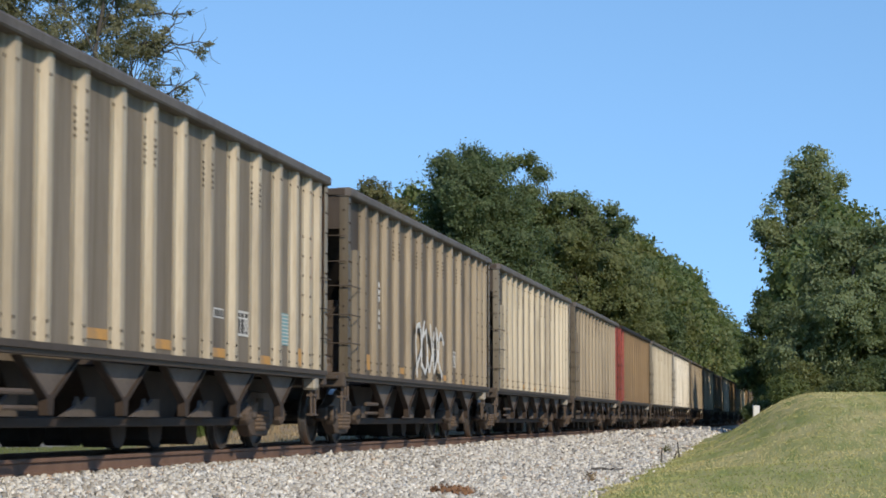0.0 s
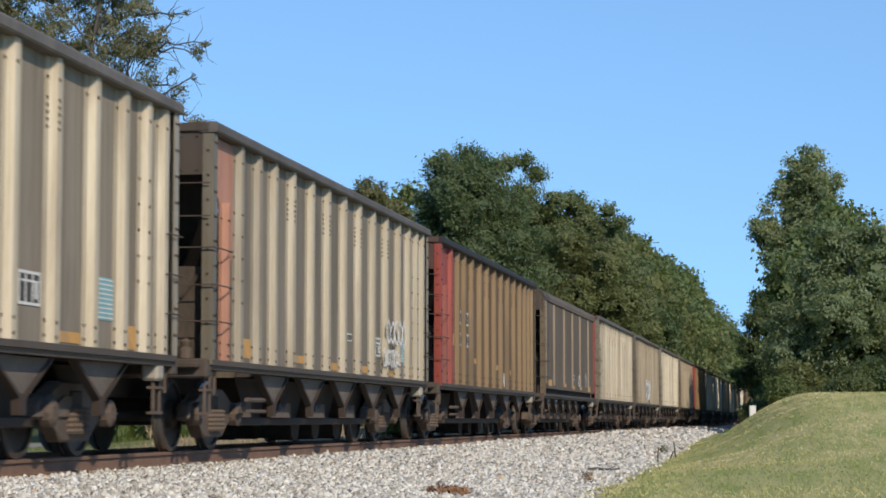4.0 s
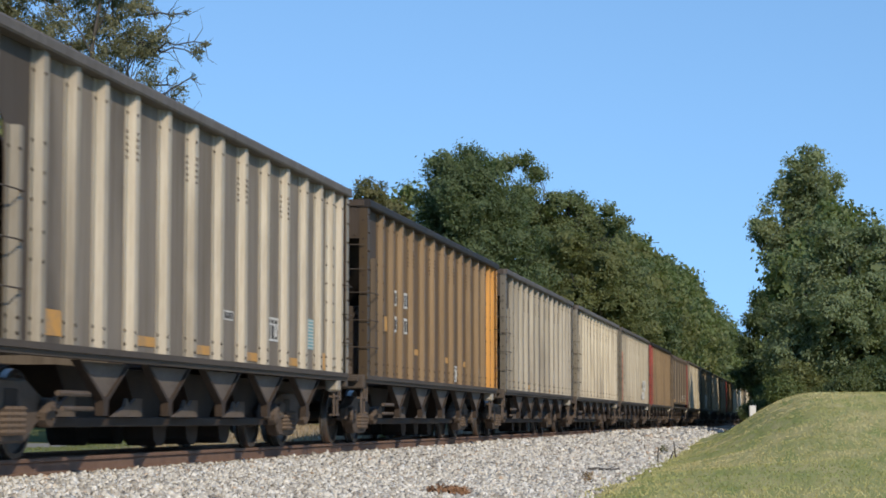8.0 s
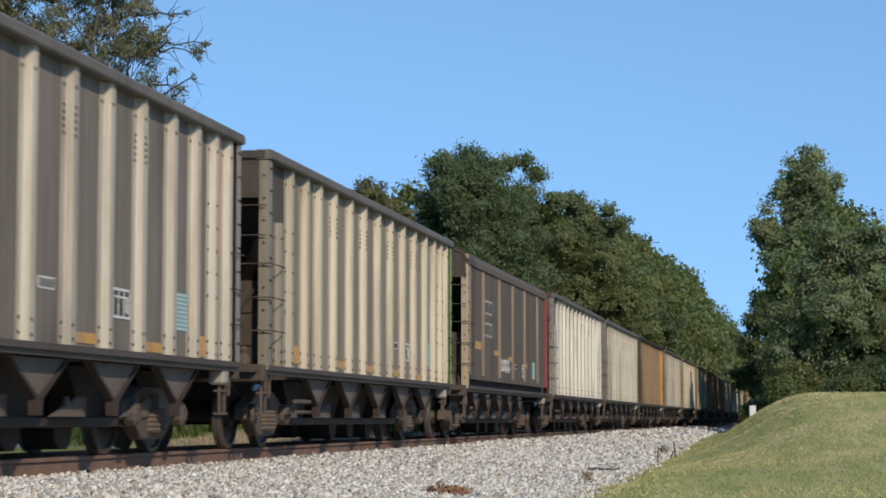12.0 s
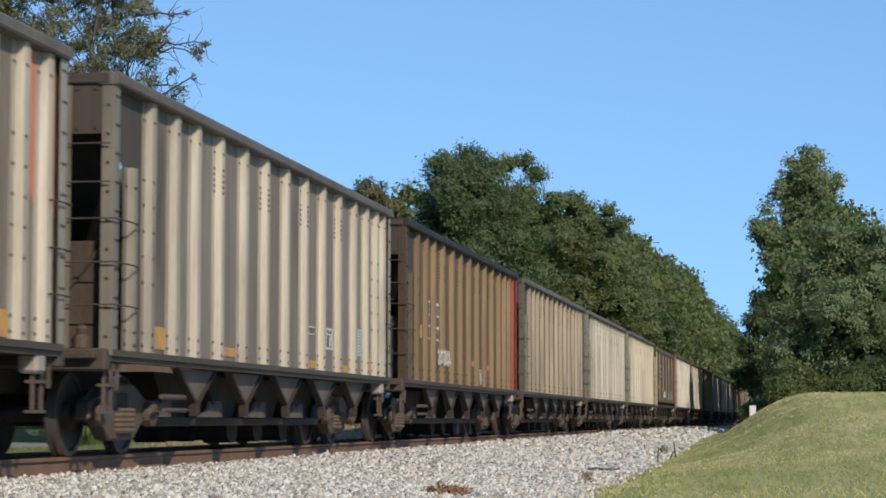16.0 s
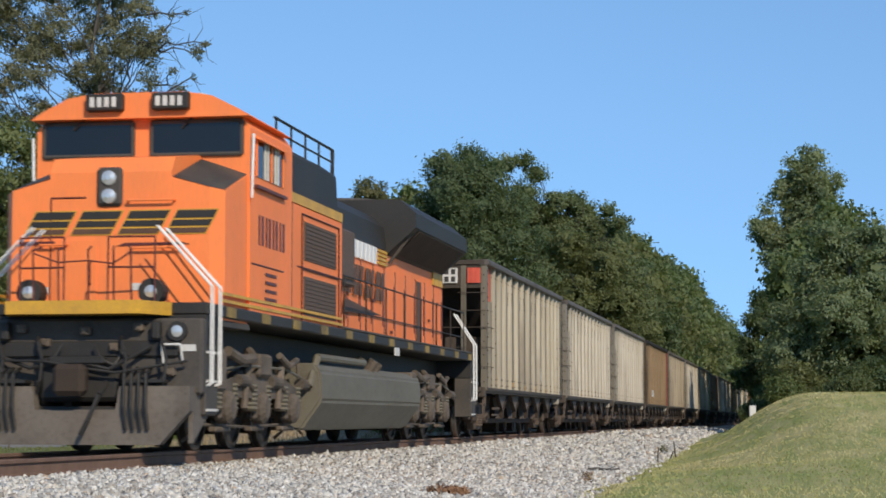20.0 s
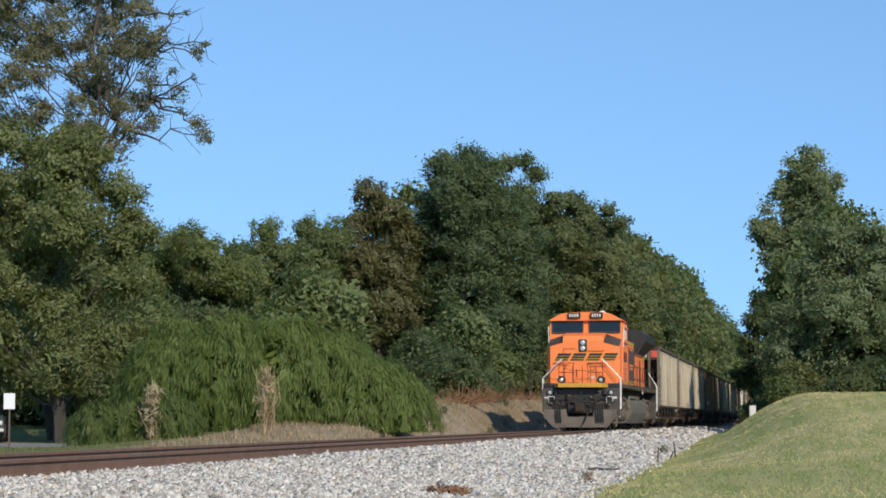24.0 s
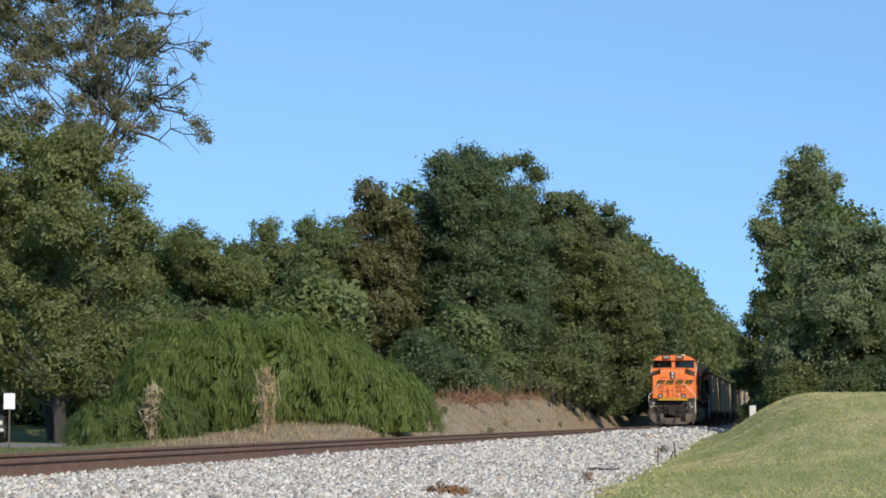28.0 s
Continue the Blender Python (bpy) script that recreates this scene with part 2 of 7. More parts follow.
def build_ground():
    xs = grid_lines([(-900, -200, 70), (-200, -60, 10), (-60, -16, 1.6), (-16, -10, 0.3), (-10, 3, 0.22), (3, 12, 0.8), (12, 60, 6), (60, 900, 70)])
    ys = grid_lines([(-500, -60, 40), (-60, 8, 4), (8, 80, 0.5), (80, 170, 1.2), (170, 400, 8), (400, 2600, 110)])
    X, Y = np.meshgrid(xs, ys)
    Z = ground_z(X, Y)
    nx, ny = len(xs), len(ys)
    verts = np.stack([X, Y, Z], -1).reshape(-1, 3)
    i = (np.arange(ny - 1)[:, None] * nx + np.arange(nx - 1)).ravel()
    me = quads_mesh("ground", verts, np.stack([i, i + 1, i + nx + 1, i + nx], 1), ground_material())
    # zones: red ballast, green lawn, blue bare earth; the rest rough grass
    x, y = verts[:, 0], verts[:, 1]
    w = x - grass_edge(y)
    ball = smooth(-11.9, -11.2, x) * (1 - smooth(-0.25, 0.15, w))
    lawn = smooth(-0.15, 0.25, w)
    foot = np.interp(y, [0, 60, 140, 300], [-12.6, -12.0, -11.9, -11.8])
    earth = smooth(48, 58, y) * smooth(-7.0, -4.5, x - foot) * (1 - ball) * (1 - lawn)
    road = smooth(-30, -29, x) * (1 - smooth(-21.6, -20.6, x)) * smooth(58, 59, y) * (1 - smooth(70, 71, y))
    me.attributes.new("zone", "FLOAT_COLOR", "POINT").data.foreach_set("color", np.stack([ball, lawn, earth, road], 1).astype(np.float32).ravel())
    me.polygons.foreach_set("use_smooth", np.ones(len(me.polygons), bool))
    ob = new("ground", me)
    tagged(ob, "mown lawn, pale ballast and dry earth beside the track", "ground", kind="structure")


def ground_material():
    m, n, l, b = shader("ground_surface", 0.95, 0, 0.2)
    at = n.new("ShaderNodeAttribute")
    at.attribute_name = "zone"
    sep = n.new("ShaderNodeSeparateColor")
    l.new(at.outputs["Color"], sep.inputs[0])
    fine = noise_node(n, l, 9, 5, world_space=True)
    mid = noise_node(n, l, 0.8, 4, world_space=True)
    streak = noise_node(n, l, 1.2, 4, (2.2, 0.25, 1), True)
    rough_grass = mix(n, l, mid, (0.08, 0.12, 0.03), (0.17, 0.16, 0.07))
    lawn = mix(n, l, ramp(n, l, streak, [(0.35, (0, 0, 0)), (0.65, (1, 1, 1))]), (0.20, 0.24, 0.07), (0.40, 0.36, 0.17))
    lawn = mix(n, l, ramp(n, l, fine, [(0.3, (0, 0, 0)), (0.8, (0.35,) * 3)]), lawn, (0.17, 0.185, 0.06))
    earth = mix(n, l, fine, (0.19, 0.145, 0.10), (0.41, 0.33, 0.235))
    earth = mix(n, l, ramp(n, l, mid, [(0.42, (0, 0, 0)), (0.62, (0.6,) * 3)]), earth, (0.17, 0.15, 0.085))
    stone = mix(n, l, fine, (0.22, 0.21, 0.19), (0.52, 0.50, 0.46))
    c = mix(n, l, sep.outputs[2], rough_grass, earth)
    c = mix(n, l, at.outputs["Alpha"], c, (0.22, 0.21, 0.19))
    c = mix(n, l, sep.outputs[1], c, lawn)
    c = mix(n, l, sep.outputs[0], c, stone)
    l.new(c, b.inputs["Base Color"])
    relief(n, l, b, fine, 0.6, 0.03)
    return m


build_ground()


def build_track():
    # rail section: base, web, head
    sec = [(-0.076, -0.172), (0.076, -0.172), (0.076, -0.160), (0.012, -0.143), (0.009, -0.05), (0.036, -0.038), (0.037, -0.008), (0.030, 0.0),
           (-0.030, 0.0), (-0.037, -0.008), (-0.036, -0.038), (-0.009, -0.05), (-0.012, -0.143), (-0.076, -0.160)]
    track = tagged(new("railway_track"), "single railway track with rusty brown rails on ballast", "railway track", kind="structure")
    bm = bmesh.new()
    prism(bm, sec, "y", -400, 900)
    me = mesh_from(bm, "rail", M["rail"])
    for s in (-1, 1):
        part("rail", me, None, track).location = (TRACK_X + s * 0.755, 0, 0)
    bm = bmesh.new()
    box(bm, -1.3, 1.3, -0.115, 0.115, -0.36, -0.178, 0.01)
    tie = mesh_from(bm, "tie", M["bark"])
    for i in range(230):
        part("tie", tie, None, track).location = (TRACK_X, 8 + i * 0.54, -0.012)


build_track()


# ---- the train ----
CAR_L = 16.18                     # over the couplers
RIBS = [-5.86, -4.95, -4.10, -3.08, -1.93, -0.86, 0.28, 1.40, 2.52, 3.62, 4.74, 5.68, 6.46, 7.08]
NEAR, FAR = -7.27, 7.48           # ends of a car body
TRUCKS = (-5.35, 5.60)


def truck_meshes():
    out = {}
    bm = bmesh.new()   # cast side frame, drawn in (y, z)
    outline = [(-1.12, 0.40), (-1.05, 0.60), (-0.72, 0.64), (-0.45, 0.80), (0.45, 0.80), (0.72, 0.64), (1.05, 0.60), (1.12, 0.40), (0.70, 0.40), (0.42, 0.17), (-0.42, 0.17), (-0.70, 0.40)]
    prism(bm, outline, "x", -0.09, 0.09)
    bmesh.ops.bevel(bm, geom=bm.edges[:], offset=0.025, segments=1, affect="EDGES")
    for y in (-0.89, 0.89):
        lathe(bm, [(0.15, 0.06), (0.15, 0.17), (0.10, 0.20)], (0, y, 0.47), "x", 12)
        for k in range(3):
            a = k * 2.094
            rod(bm, (0.19, y + 0.07 * math.cos(a), 0.47 + 0.07 * math.sin(a)), (0.215, y + 0.07 * math.cos(a), 0.47 + 0.07 * math.sin(a)), 0.018, 5)
    out["side_frame"] = mesh_from(bm, "side_frame", M["truck"])
    bm = bmesh.new()   # spring nest
    lathe(bm, [(0.06, 0.25)] + [(0.065 + 0.02 * (k % 2), 0.25 + k * 0.028) for k in range(10)] + [(0.06, 0.53)], (0, 0, 0), "z", 7)
    out["spring"] = mesh_from(bm, "spring", M["truck"])
    bm = bmesh.new()
    box(bm, -1.1, 1.1, -0.2, 0.2, 0.44, 0.72, 0.03)
    out["bolster"] = mesh_from(bm, "bolster", M["under"])
    bm = bmesh.new()
    for s in (-1, 1):   # tread with flange inside, plate and hub
        lathe(bm, [(0.40, s * 0.68), (0.483, s * 0.685), (0.483, s * 0.705), (0.458, s * 0.715), (0.455, s * 0.80), (0.40, s * 0.81), (0.38, s * 0.775), (0.17, s * 0.75), (0.15, s * 0.83), (0.09, s * 0.84)], (0, 0, 0), "x", 24)
        for k in range(3):
            a = k * 2.094
            rod(bm, (s * 0.83, 0.05 * math.cos(a), 0.05 * math.sin(a)), (s * 0.86, 0.05 * math.cos(a), 0.05 * math.sin(a)), 0.018, 6)
    for f in bm.faces:     # polished running surface
        if len(f.verts) == 4 and all(0.45 < math.hypot(v.co.y, v.co.z) < 0.47 for v in f.verts):
            f.material_index = 1
    lathe(bm, [(0.08, -0.95), (0.08, 0.95)], (0, 0, 0), "x", 12)
    out["wheelset"] = mesh_from(bm, "wheelset", M["wheel"])
    out["wheelset"].materials.append(M["tread"])
    return out


def add_truck(car, y, tm):
    t = new("truck")
    t.parent = car
    t.location = (0, y, 0)
    for s in (-1, 1):
        f = part("side_frame", tm["side_frame"], None, t)
        f.location = (s * 1.0, 0, 0)
        f.rotation_euler = (0, 0, 0 if s > 0 else math.pi)
        for y2 in (-0.18, 0.0, 0.18):
            part("spring", tm["spring"], None, t).location = (s * 1.11, y2, 0)
        w = part("wheelset", tm["wheelset"], None, t)
        w.location = (0, s * 0.89, 0.457)
    part("bolster", tm["bolster"], None, t)


def rib_mesh(name, depth, wide, z0, z1, material, group=0, bolts=True):
    """A pressed hat-section rib: a foot towards the near end, a steep cheek, a face with a crease; dark bolt heads."""
    bm = bmesh.new()
    w = wide / 2
    prism(bm, [(0, -w - 0.11), (0.010, -w - 0.11), (0.010, -w - 0.02), (depth - 0.012, -w + 0.012), (depth, -w + 0.02), (depth, -0.012), (depth - 0.010, 0.0), (depth, 0.012), (depth, w - 0.02), (0.010, w + 0.01), (0.010, w + 0.06), (0, w + 0.06)], "z", z0, z1)
    first = len(bm.faces)

    def bolt(y, x, z):
        rod(bm, (x - 0.012, y, z), (x + 0.010, y, z), 0.021, 5)
    if bolts:
        spots = [z0 + 0.06, z0 + 0.20, z1 - 0.22]
        if group == 1:
            spots += [z1 - 0.42 - 0.07 * i for i in range(5)]
        elif group == 2:
            spots += [z0 + 0.75 + 0.28 * i for i in range(5)]
        for z in spots:
            bolt(-0.035, depth, z)
            bolt(-w - 0.065, 0.010, z + 0.02)
    bm.faces.ensure_lookup_table()
    for i in range(first, len(bm.faces)):
        bm.faces[i].material_index = 1
    me = mesh_from(bm, name, material)
    me.materials.append(M["under"])
    return me


def post_mesh(z0, z1, wide=0.17):
    """A corner angle: one leg on the side, one on the end, with rivets on both."""
    bm = bmesh.new()
    prism(bm, [(0, 0), (0, wide), (-0.012, wide), (-0.012, 0.012), (-0.14, 0.012), (-0.14, 0)], "z", z0, z1)
    first = len(bm.faces)
    for i in range(9):
        z = z1 - 0.12 - i * 0.30
        for d in (0.05, wide - 0.045):
            rod(bm, (-0.01, d, z), (0.010, d, z), 0.018, 5)
        rod(bm, (-0.07, 0.01, z - 0.1), (-0.07, -0.012, z - 0.1), 0.018, 5)
    bm.faces.ensure_lookup_table()
    for i in range(first, len(bm.faces)):
        bm.faces[i].material_index = 1
    me = mesh_from(bm, "corner_post", M["rib"])
    me.materials.append(M["under"])
    return me


def hopper_car(smooth_side):
    """An open coal hopper, seen from +x; its own y runs along the train, y = -8 being the end nearest the camera."""
    car = new("coal_hopper_car")
    TOP, SILL, HALF = 4.04 if smooth_side else 4.0, 1.10, 1.60
    near = -6.62 if smooth_side else NEAR
    sheet_x = HALF - (0.02 if smooth_side else 0.09)
    low = 1.27 if smooth_side else SILL
    ends = ((1, near), (-1, FAR))         # which way is outwards, negated; place
    # side sheets: cut back along the slope sheet at both ends
    bm = bmesh.new()
    if smooth_side:
        outline = [(near + 0.02, TOP - 0.3), (near + 0.02, low), (FAR - 0.05, low), (FAR - 0.05, TOP - 0.3)]
    else:
        outline = [(near + 0.05, TOP - 0.1), (near + 0.05, 3.42), (-6.70, 3.10), (-6.66, 2.6), (-6.66, low), (FAR - 0.05, low), (FAR - 0.05, TOP - 0.1)]
    prism(bm, outline, "x", sheet_x - 0.012, sheet_x)
    sm = mesh_from(bm, "side_sheet", M["side_sheet"])
    for s in (-1, 1):
        o = part("side_sheet", sm, None, car)
        if s < 0:
            o.location = (-2 * sheet_x + 0.012, 0, 0)
    # ribs
    if smooth_side:
        bm = bmesh.new()
        prism(bm, [(0, -0.045), (0.022, -0.038), (0.022, 0.038), (0, 0.045)], "z", low + 0.10, TOP - 0.36)
        thin = mesh_from(bm, "rib", M["rib"])
        ribs = [(thin, y + d) for y in (-4.28, -1.74, 0.54, 2.78, 5.35) for d in (-0.11, 0.11)] + [(thin, near + 0.32), (thin, near + 0.50)]
    else:
        kinds = [rib_mesh("rib", 0.09, 0.17, SILL + 0.02, TOP - 0.13, M["rib"], g) for g in range(3)]
        ribs = [(kinds[2 if i in (0, 12) else 1 if i in (3, 5, 7, 9) else 0], y) for i, y in enumerate(RIBS)]
        short = rib_mesh("rib", 0.09, 0.13, SILL + 0.02, 3.08, M["rib"], 0)
        ribs.append((short, -6.48))
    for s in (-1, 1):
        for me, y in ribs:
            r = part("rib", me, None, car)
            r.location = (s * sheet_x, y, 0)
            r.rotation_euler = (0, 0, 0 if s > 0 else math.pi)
    # top chord
    if smooth_side:
        arc = [(HALF, TOP - 0.34), (HALF + 0.02, TOP - 0.34), (HALF + 0.01, TOP - 0.22), (HALF - 0.07, TOP - 0.08), (HALF - 0.24, TOP), (HALF - 0.30, TOP - 0.03), (HALF - 0.12, TOP - 0.12), (HALF - 0.05, TOP - 0.24)]
    else:
        arc = [(HALF - 0.16, TOP - 0.13), (HALF + 0.045, TOP - 0.13), (HALF + 0.06, TOP - 0.11), (HALF + 0.06, TOP - 0.03), (HALF + 0.04, TOP), (HALF - 0.16, TOP)]
    for s in (-1, 1):
        bm = bmesh.new()
        prism(bm, [(s * x, z) for x, z in arc], "y", near - 0.02, FAR + 0.02)
        part("top_chord", bm, M["side_sheet"] if smooth_side else M["chord"], car)
    # end: header plate, two inner posts, corner posts, slope sheet, platform, braces
    for out, y in ends:
        a, b = (y, y + 0.05) if out > 0 else (y - 0.05, y)
        bm = bmesh.new()
        if smooth_side:
            prism(bm, [(-1.58, 3.42), (1.58, 3.42), (1.56, 3.78), (1.46, 3.92), (1.3, 3.99), (-1.3, 3.99), (-1.46, 3.92), (-1.56, 3.78)], "y", a, b)
        else:
            box(bm, -1.50, 1.50, a + 0.01, b - 0.01, 3.36, TOP - 0.1)
            box(bm, -1.56, 1.56, a - 0.03, b + 0.03, TOP - 0.12, TOP - 0.008, 0.012)
            for i in range(15):
                x = -1.4 + 0.2 * i
                for z in (3.42, TOP - 0.17):
                    rod(bm, (x, y - 0.012 * out, z), (x, y + 0.02 * out, z), 0.016, 5)
        part("end_cap", bm, M["side_sheet"], car)
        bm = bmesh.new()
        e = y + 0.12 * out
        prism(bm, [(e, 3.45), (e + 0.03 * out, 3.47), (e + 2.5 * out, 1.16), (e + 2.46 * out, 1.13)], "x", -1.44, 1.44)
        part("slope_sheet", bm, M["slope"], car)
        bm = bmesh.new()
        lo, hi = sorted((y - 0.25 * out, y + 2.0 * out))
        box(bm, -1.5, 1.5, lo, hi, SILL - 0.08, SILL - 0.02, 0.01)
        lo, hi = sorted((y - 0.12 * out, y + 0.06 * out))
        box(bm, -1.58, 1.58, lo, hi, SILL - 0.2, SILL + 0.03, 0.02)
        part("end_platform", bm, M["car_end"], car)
        for x in (-1.08, 1.08, -0.4, 0.4):
            bm = bmesh.new()
            prism(bm, [(x - 0.06, y), (x + 0.06, y), (x + 0.06, y + 0.012 * out), (x + 0.02, y + 0.012 * out), (x + 0.02, y + 0.10 * out), (x - 0.02, y + 0.10 * out), (x - 0.02, y + 0.012 * out), (x - 0.06, y + 0.012 * out)], "z", SILL, TOP - 0.12)
            part("end_post", bm, M["rib"], car)
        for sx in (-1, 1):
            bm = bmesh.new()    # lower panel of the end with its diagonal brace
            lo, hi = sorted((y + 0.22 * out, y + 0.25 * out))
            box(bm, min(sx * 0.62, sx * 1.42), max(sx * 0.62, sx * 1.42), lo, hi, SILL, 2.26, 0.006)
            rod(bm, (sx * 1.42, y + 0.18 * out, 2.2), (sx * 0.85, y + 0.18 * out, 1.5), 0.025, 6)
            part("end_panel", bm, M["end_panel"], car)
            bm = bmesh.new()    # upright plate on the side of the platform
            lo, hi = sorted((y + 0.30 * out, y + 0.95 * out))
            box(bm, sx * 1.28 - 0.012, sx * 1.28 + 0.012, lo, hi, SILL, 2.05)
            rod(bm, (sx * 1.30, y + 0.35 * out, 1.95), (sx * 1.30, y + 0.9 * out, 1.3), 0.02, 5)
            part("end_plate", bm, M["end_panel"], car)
        # grab irons wrapping the corner, and the bolted straps that hold them
        c, reach = y - 0.05 * out, 0.76 if out > 0 else 0.40
        for z in (1.58, 2.02, 2.47):
            bm = bmesh.new()
            pipe(bm, [(0.55, c, z), (HALF + 0.05, c, z), (HALF + 0.05, y + reach * out, z), (HALF - 0.04, y + (reach + 0.02) * out, z)], 0.009, 5)
            part("grab_iron", bm, M["car_end"], car)
        for z in (2.85, 3.25):
            bm = bmesh.new()
            pipe(bm, [(0.95, c, z), (HALF - 0.02, c, z)], 0.009, 5)
            part("grab_iron", bm, M["car_end"], car)
        bm = bmesh.new()
        rod(bm, (0.55, c, SILL), (0.55, c, 3.3), 0.018, 5)
        part("hand_brake_rod", bm, M["car_end"], car)
    for sx in (-1, 1):
        for out, y in ends:
            o = part("corner_post", post_mesh(SILL - 0.04, TOP - 0.13), None, car)
            o.location = (sx * (HALF + 0.012), y, 0)
            o.scale = (sx, out, 1)
    # brake gear on the near-end platform
    bm = bmesh.new()
    rod(bm, (0.6, near + 0.45, 1.5), (0.6, near + 1.05, 1.5), 0.2, 14)
    box(bm, -0.9, 0.1, near + 0.35, near + 0.85, SILL, 1.55, 0.03)
    pipe(bm, [(0.6, near + 0.7, 1.3), (0.6, near + 0.7, 1.1)], 0.05)
    lathe(bm, [(0.26, -0.01), (0.28, 0.0), (0.26, 0.01)], (-0.75, near - 0.1, 2.0), "y", 18)
    part("brake_gear", bm, M["under"], car)
    bm = bmesh.new()      # angle cock and fittings at the corner of the platform
    lathe(bm, [(0.03, 1.12), (0.09, 1.14), (0.09, 1.24), (0.05, 1.28), (0.07, 1.34), (0.02, 1.38)], (1.25, near + 0.1, 0), "z", 10)
    box(bm, 1.0, 1.5, near - 0.08, near + 0.12, 1.08, 1.13, 0.01)
    part("brake_valve", bm, M["truck"], car)
    bm = bmesh.new()
    box(bm, HALF - 0.22, HALF - 0.02, FAR - 0.62, FAR - 0.38, 0.83, 1.02, 0.03)
    part("release_box", bm, M["pale_steel"], car, "pale grey box under the sill")
    # side sill: a flat bar over a deep, set-back flange
    for s in (-1, 1):
        bm = bmesh.new()
        prism(bm, [(s * (HALF - 0.14), SILL - 0.10), (s * (HALF - 0.02), SILL - 0.10), (s * (HALF - 0.01), SILL - 0.05), (s * (HALF + 0.02), SILL - 0.045), (s * (HALF + 0.02), SILL + 0.02), (s * (HALF - 0.14), SILL + 0.02)], "y", near + 0.02, FAR - 0.02)
        part("side_sill", bm, M["sill"], car)
        if smooth_side:
            bm = bmesh.new()
            box(bm, min(s * 1.38, s * 1.44), max(s * 1.38, s * 1.44), near + 0.05, FAR - 0.05, SILL, 1.34)
            part("sill_web", bm, M["under"], car)
    bm = bmesh.new()
    box(bm, -0.33, 0.33, near - 0.1, FAR + 0.1, 0.68, 0.98, 0.02)
    part("centre_sill", bm, M["under"], car)
    # hopper bays: V plate in a dark frame, lit shelf plate below it, beam, outlets
    step = 1.82 if smooth_side else 2.25
    bays = [-4.45 + step * i for i in range(5)] if smooth_side else [-3.62 + step * i for i in range(5)]
    half = 0.62 if smooth_side else 0.78
    bm = bmesh.new()
    prism(bm, [(-half, 0.99), (half, 0.99), (0.09, 0.60), (-0.09, 0.60)], "x", 1.40, 1.43)
    vm = mesh_from(bm, "hopper_plate", M["hopper"])
    bm = bmesh.new()
    prism(bm, [(-half, 1.0), (-half - 0.06, 1.0), (-0.09, 0.60), (-0.07, 0.44), (0.07, 0.44), (0.09, 0.60), (half + 0.06, 1.0), (half, 1.0), (0.07, 0.64), (-0.07, 0.64)], "x", 1.37, 1.46)
    fm = mesh_from(bm, "hopper_flange", M["under"])
    bm = bmesh.new()
    prism(bm, [(-1.02, 0.43), (0.02, 0.43), (0.02, 0.64), (-0.20, 0.64), (-0.44, 0.55), (-0.52, 0.64), (-0.60, 0.54)], "x", 1.08, 1.12)
    dm = mesh_from(bm, "hopper_door", M["hopper"])
    bm = bmesh.new()
    prism(bm, [(-0.30, 0.34), (0.30, 0.34), (0.95, 0.98), (-0.95, 0.98)], "x", -0.84, 0.84)
    chm = mesh_from(bm, "hopper_chute", M["under"])
    bm = bmesh.new()
    for x0, x1 in ((-0.19, 0.19),):
        prism(bm, [(-0.12, 0.08), (0.12, 0.08), (0.24, 0.16), (0.30, 0.36), (-0.30, 0.36), (-0.24, 0.16)], "x", x0, x1)
    om = mesh_from(bm, "hopper_outlet", M["under"])
    for i, y in enumerate(bays):
        part("hopper_chute", chm, None, car).location = (0, y + step / 2, 0)
        for s in (-1, 1):
            for nm, me in (("hopper_plate", vm), ("hopper_flange", fm), ("hopper_door", dm)):
                o = part(nm, me, None, car)
                o.location = (0, y, 0)
                o.scale = (s, 1, 1)
    for y in (0.70, 2.10, 3.65):
        for x in (-0.50, 0.50):
            part("hopper_outlet", om, None, car).location = (x, y, 0)
    bm = bmesh.new()
    for s in (-1, 1):
        box(bm, s * 0.98 - 0.05, s * 0.98 + 0.05, -4.3, 5.0, 0.32, 0.43, 0.015)
    part("door_beam", bm, M["under"], car)
    for x, y0, y1, z, r in ((1.40, -4.9, -4.0, 0.66, 0.03), (1.34, -4.6, -3.7, 0.51, 0.025)):
        bm = bmesh.new()
        rod(bm, (x, y0, z), (x, y1, z), r)
        part("air_pipe", bm, M["truck"], car)
    # couplers
    for s, y in ((-1, near), (1, FAR)):
        bm = bmesh.new()
        lo, hi = sorted((y, s * 7.95))
        box(bm, -0.11, 0.11, lo, hi, 0.78, 0.98, 0.03)
        box(bm, -0.16, 0.16, min(s * 7.88, s * 8.10), max(s * 7.88, s * 8.10), 0.72, 1.02, 0.05)
        part("coupler", bm, M["under"], car)
        bm = bmesh.new()
        pipe(bm, [(0.4, s * 7.6, 0.8), (0.38, s * 7.8, 0.45), (0.25, s * 8.05, 0.38)], 0.03)
        part("air_hose", bm, M["under"], car)
    # sill steps: upright straps with treads
    for y in (near + 0.3, FAR - 0.3):
        for x in (-1.5, 1.5):
            bm = bmesh.new()
            for d in (-0.22, 0.0, 0.2):
                box(bm, x - 0.012, x + 0.012, y + d - 0.03, y + d + 0.03, 0.46 if d < 0.1 else 0.7, 1.02)
            for z in (0.46, 0.74):
                box(bm, x - 0.07, x + 0.03, y - 0.24, y + 0.05, z, z + 0.03)
            part("step", bm, M["truck"], car)
    tm = truck_meshes()
    for y in TRUCKS:
        add_truck(car, y, tm)
    return car


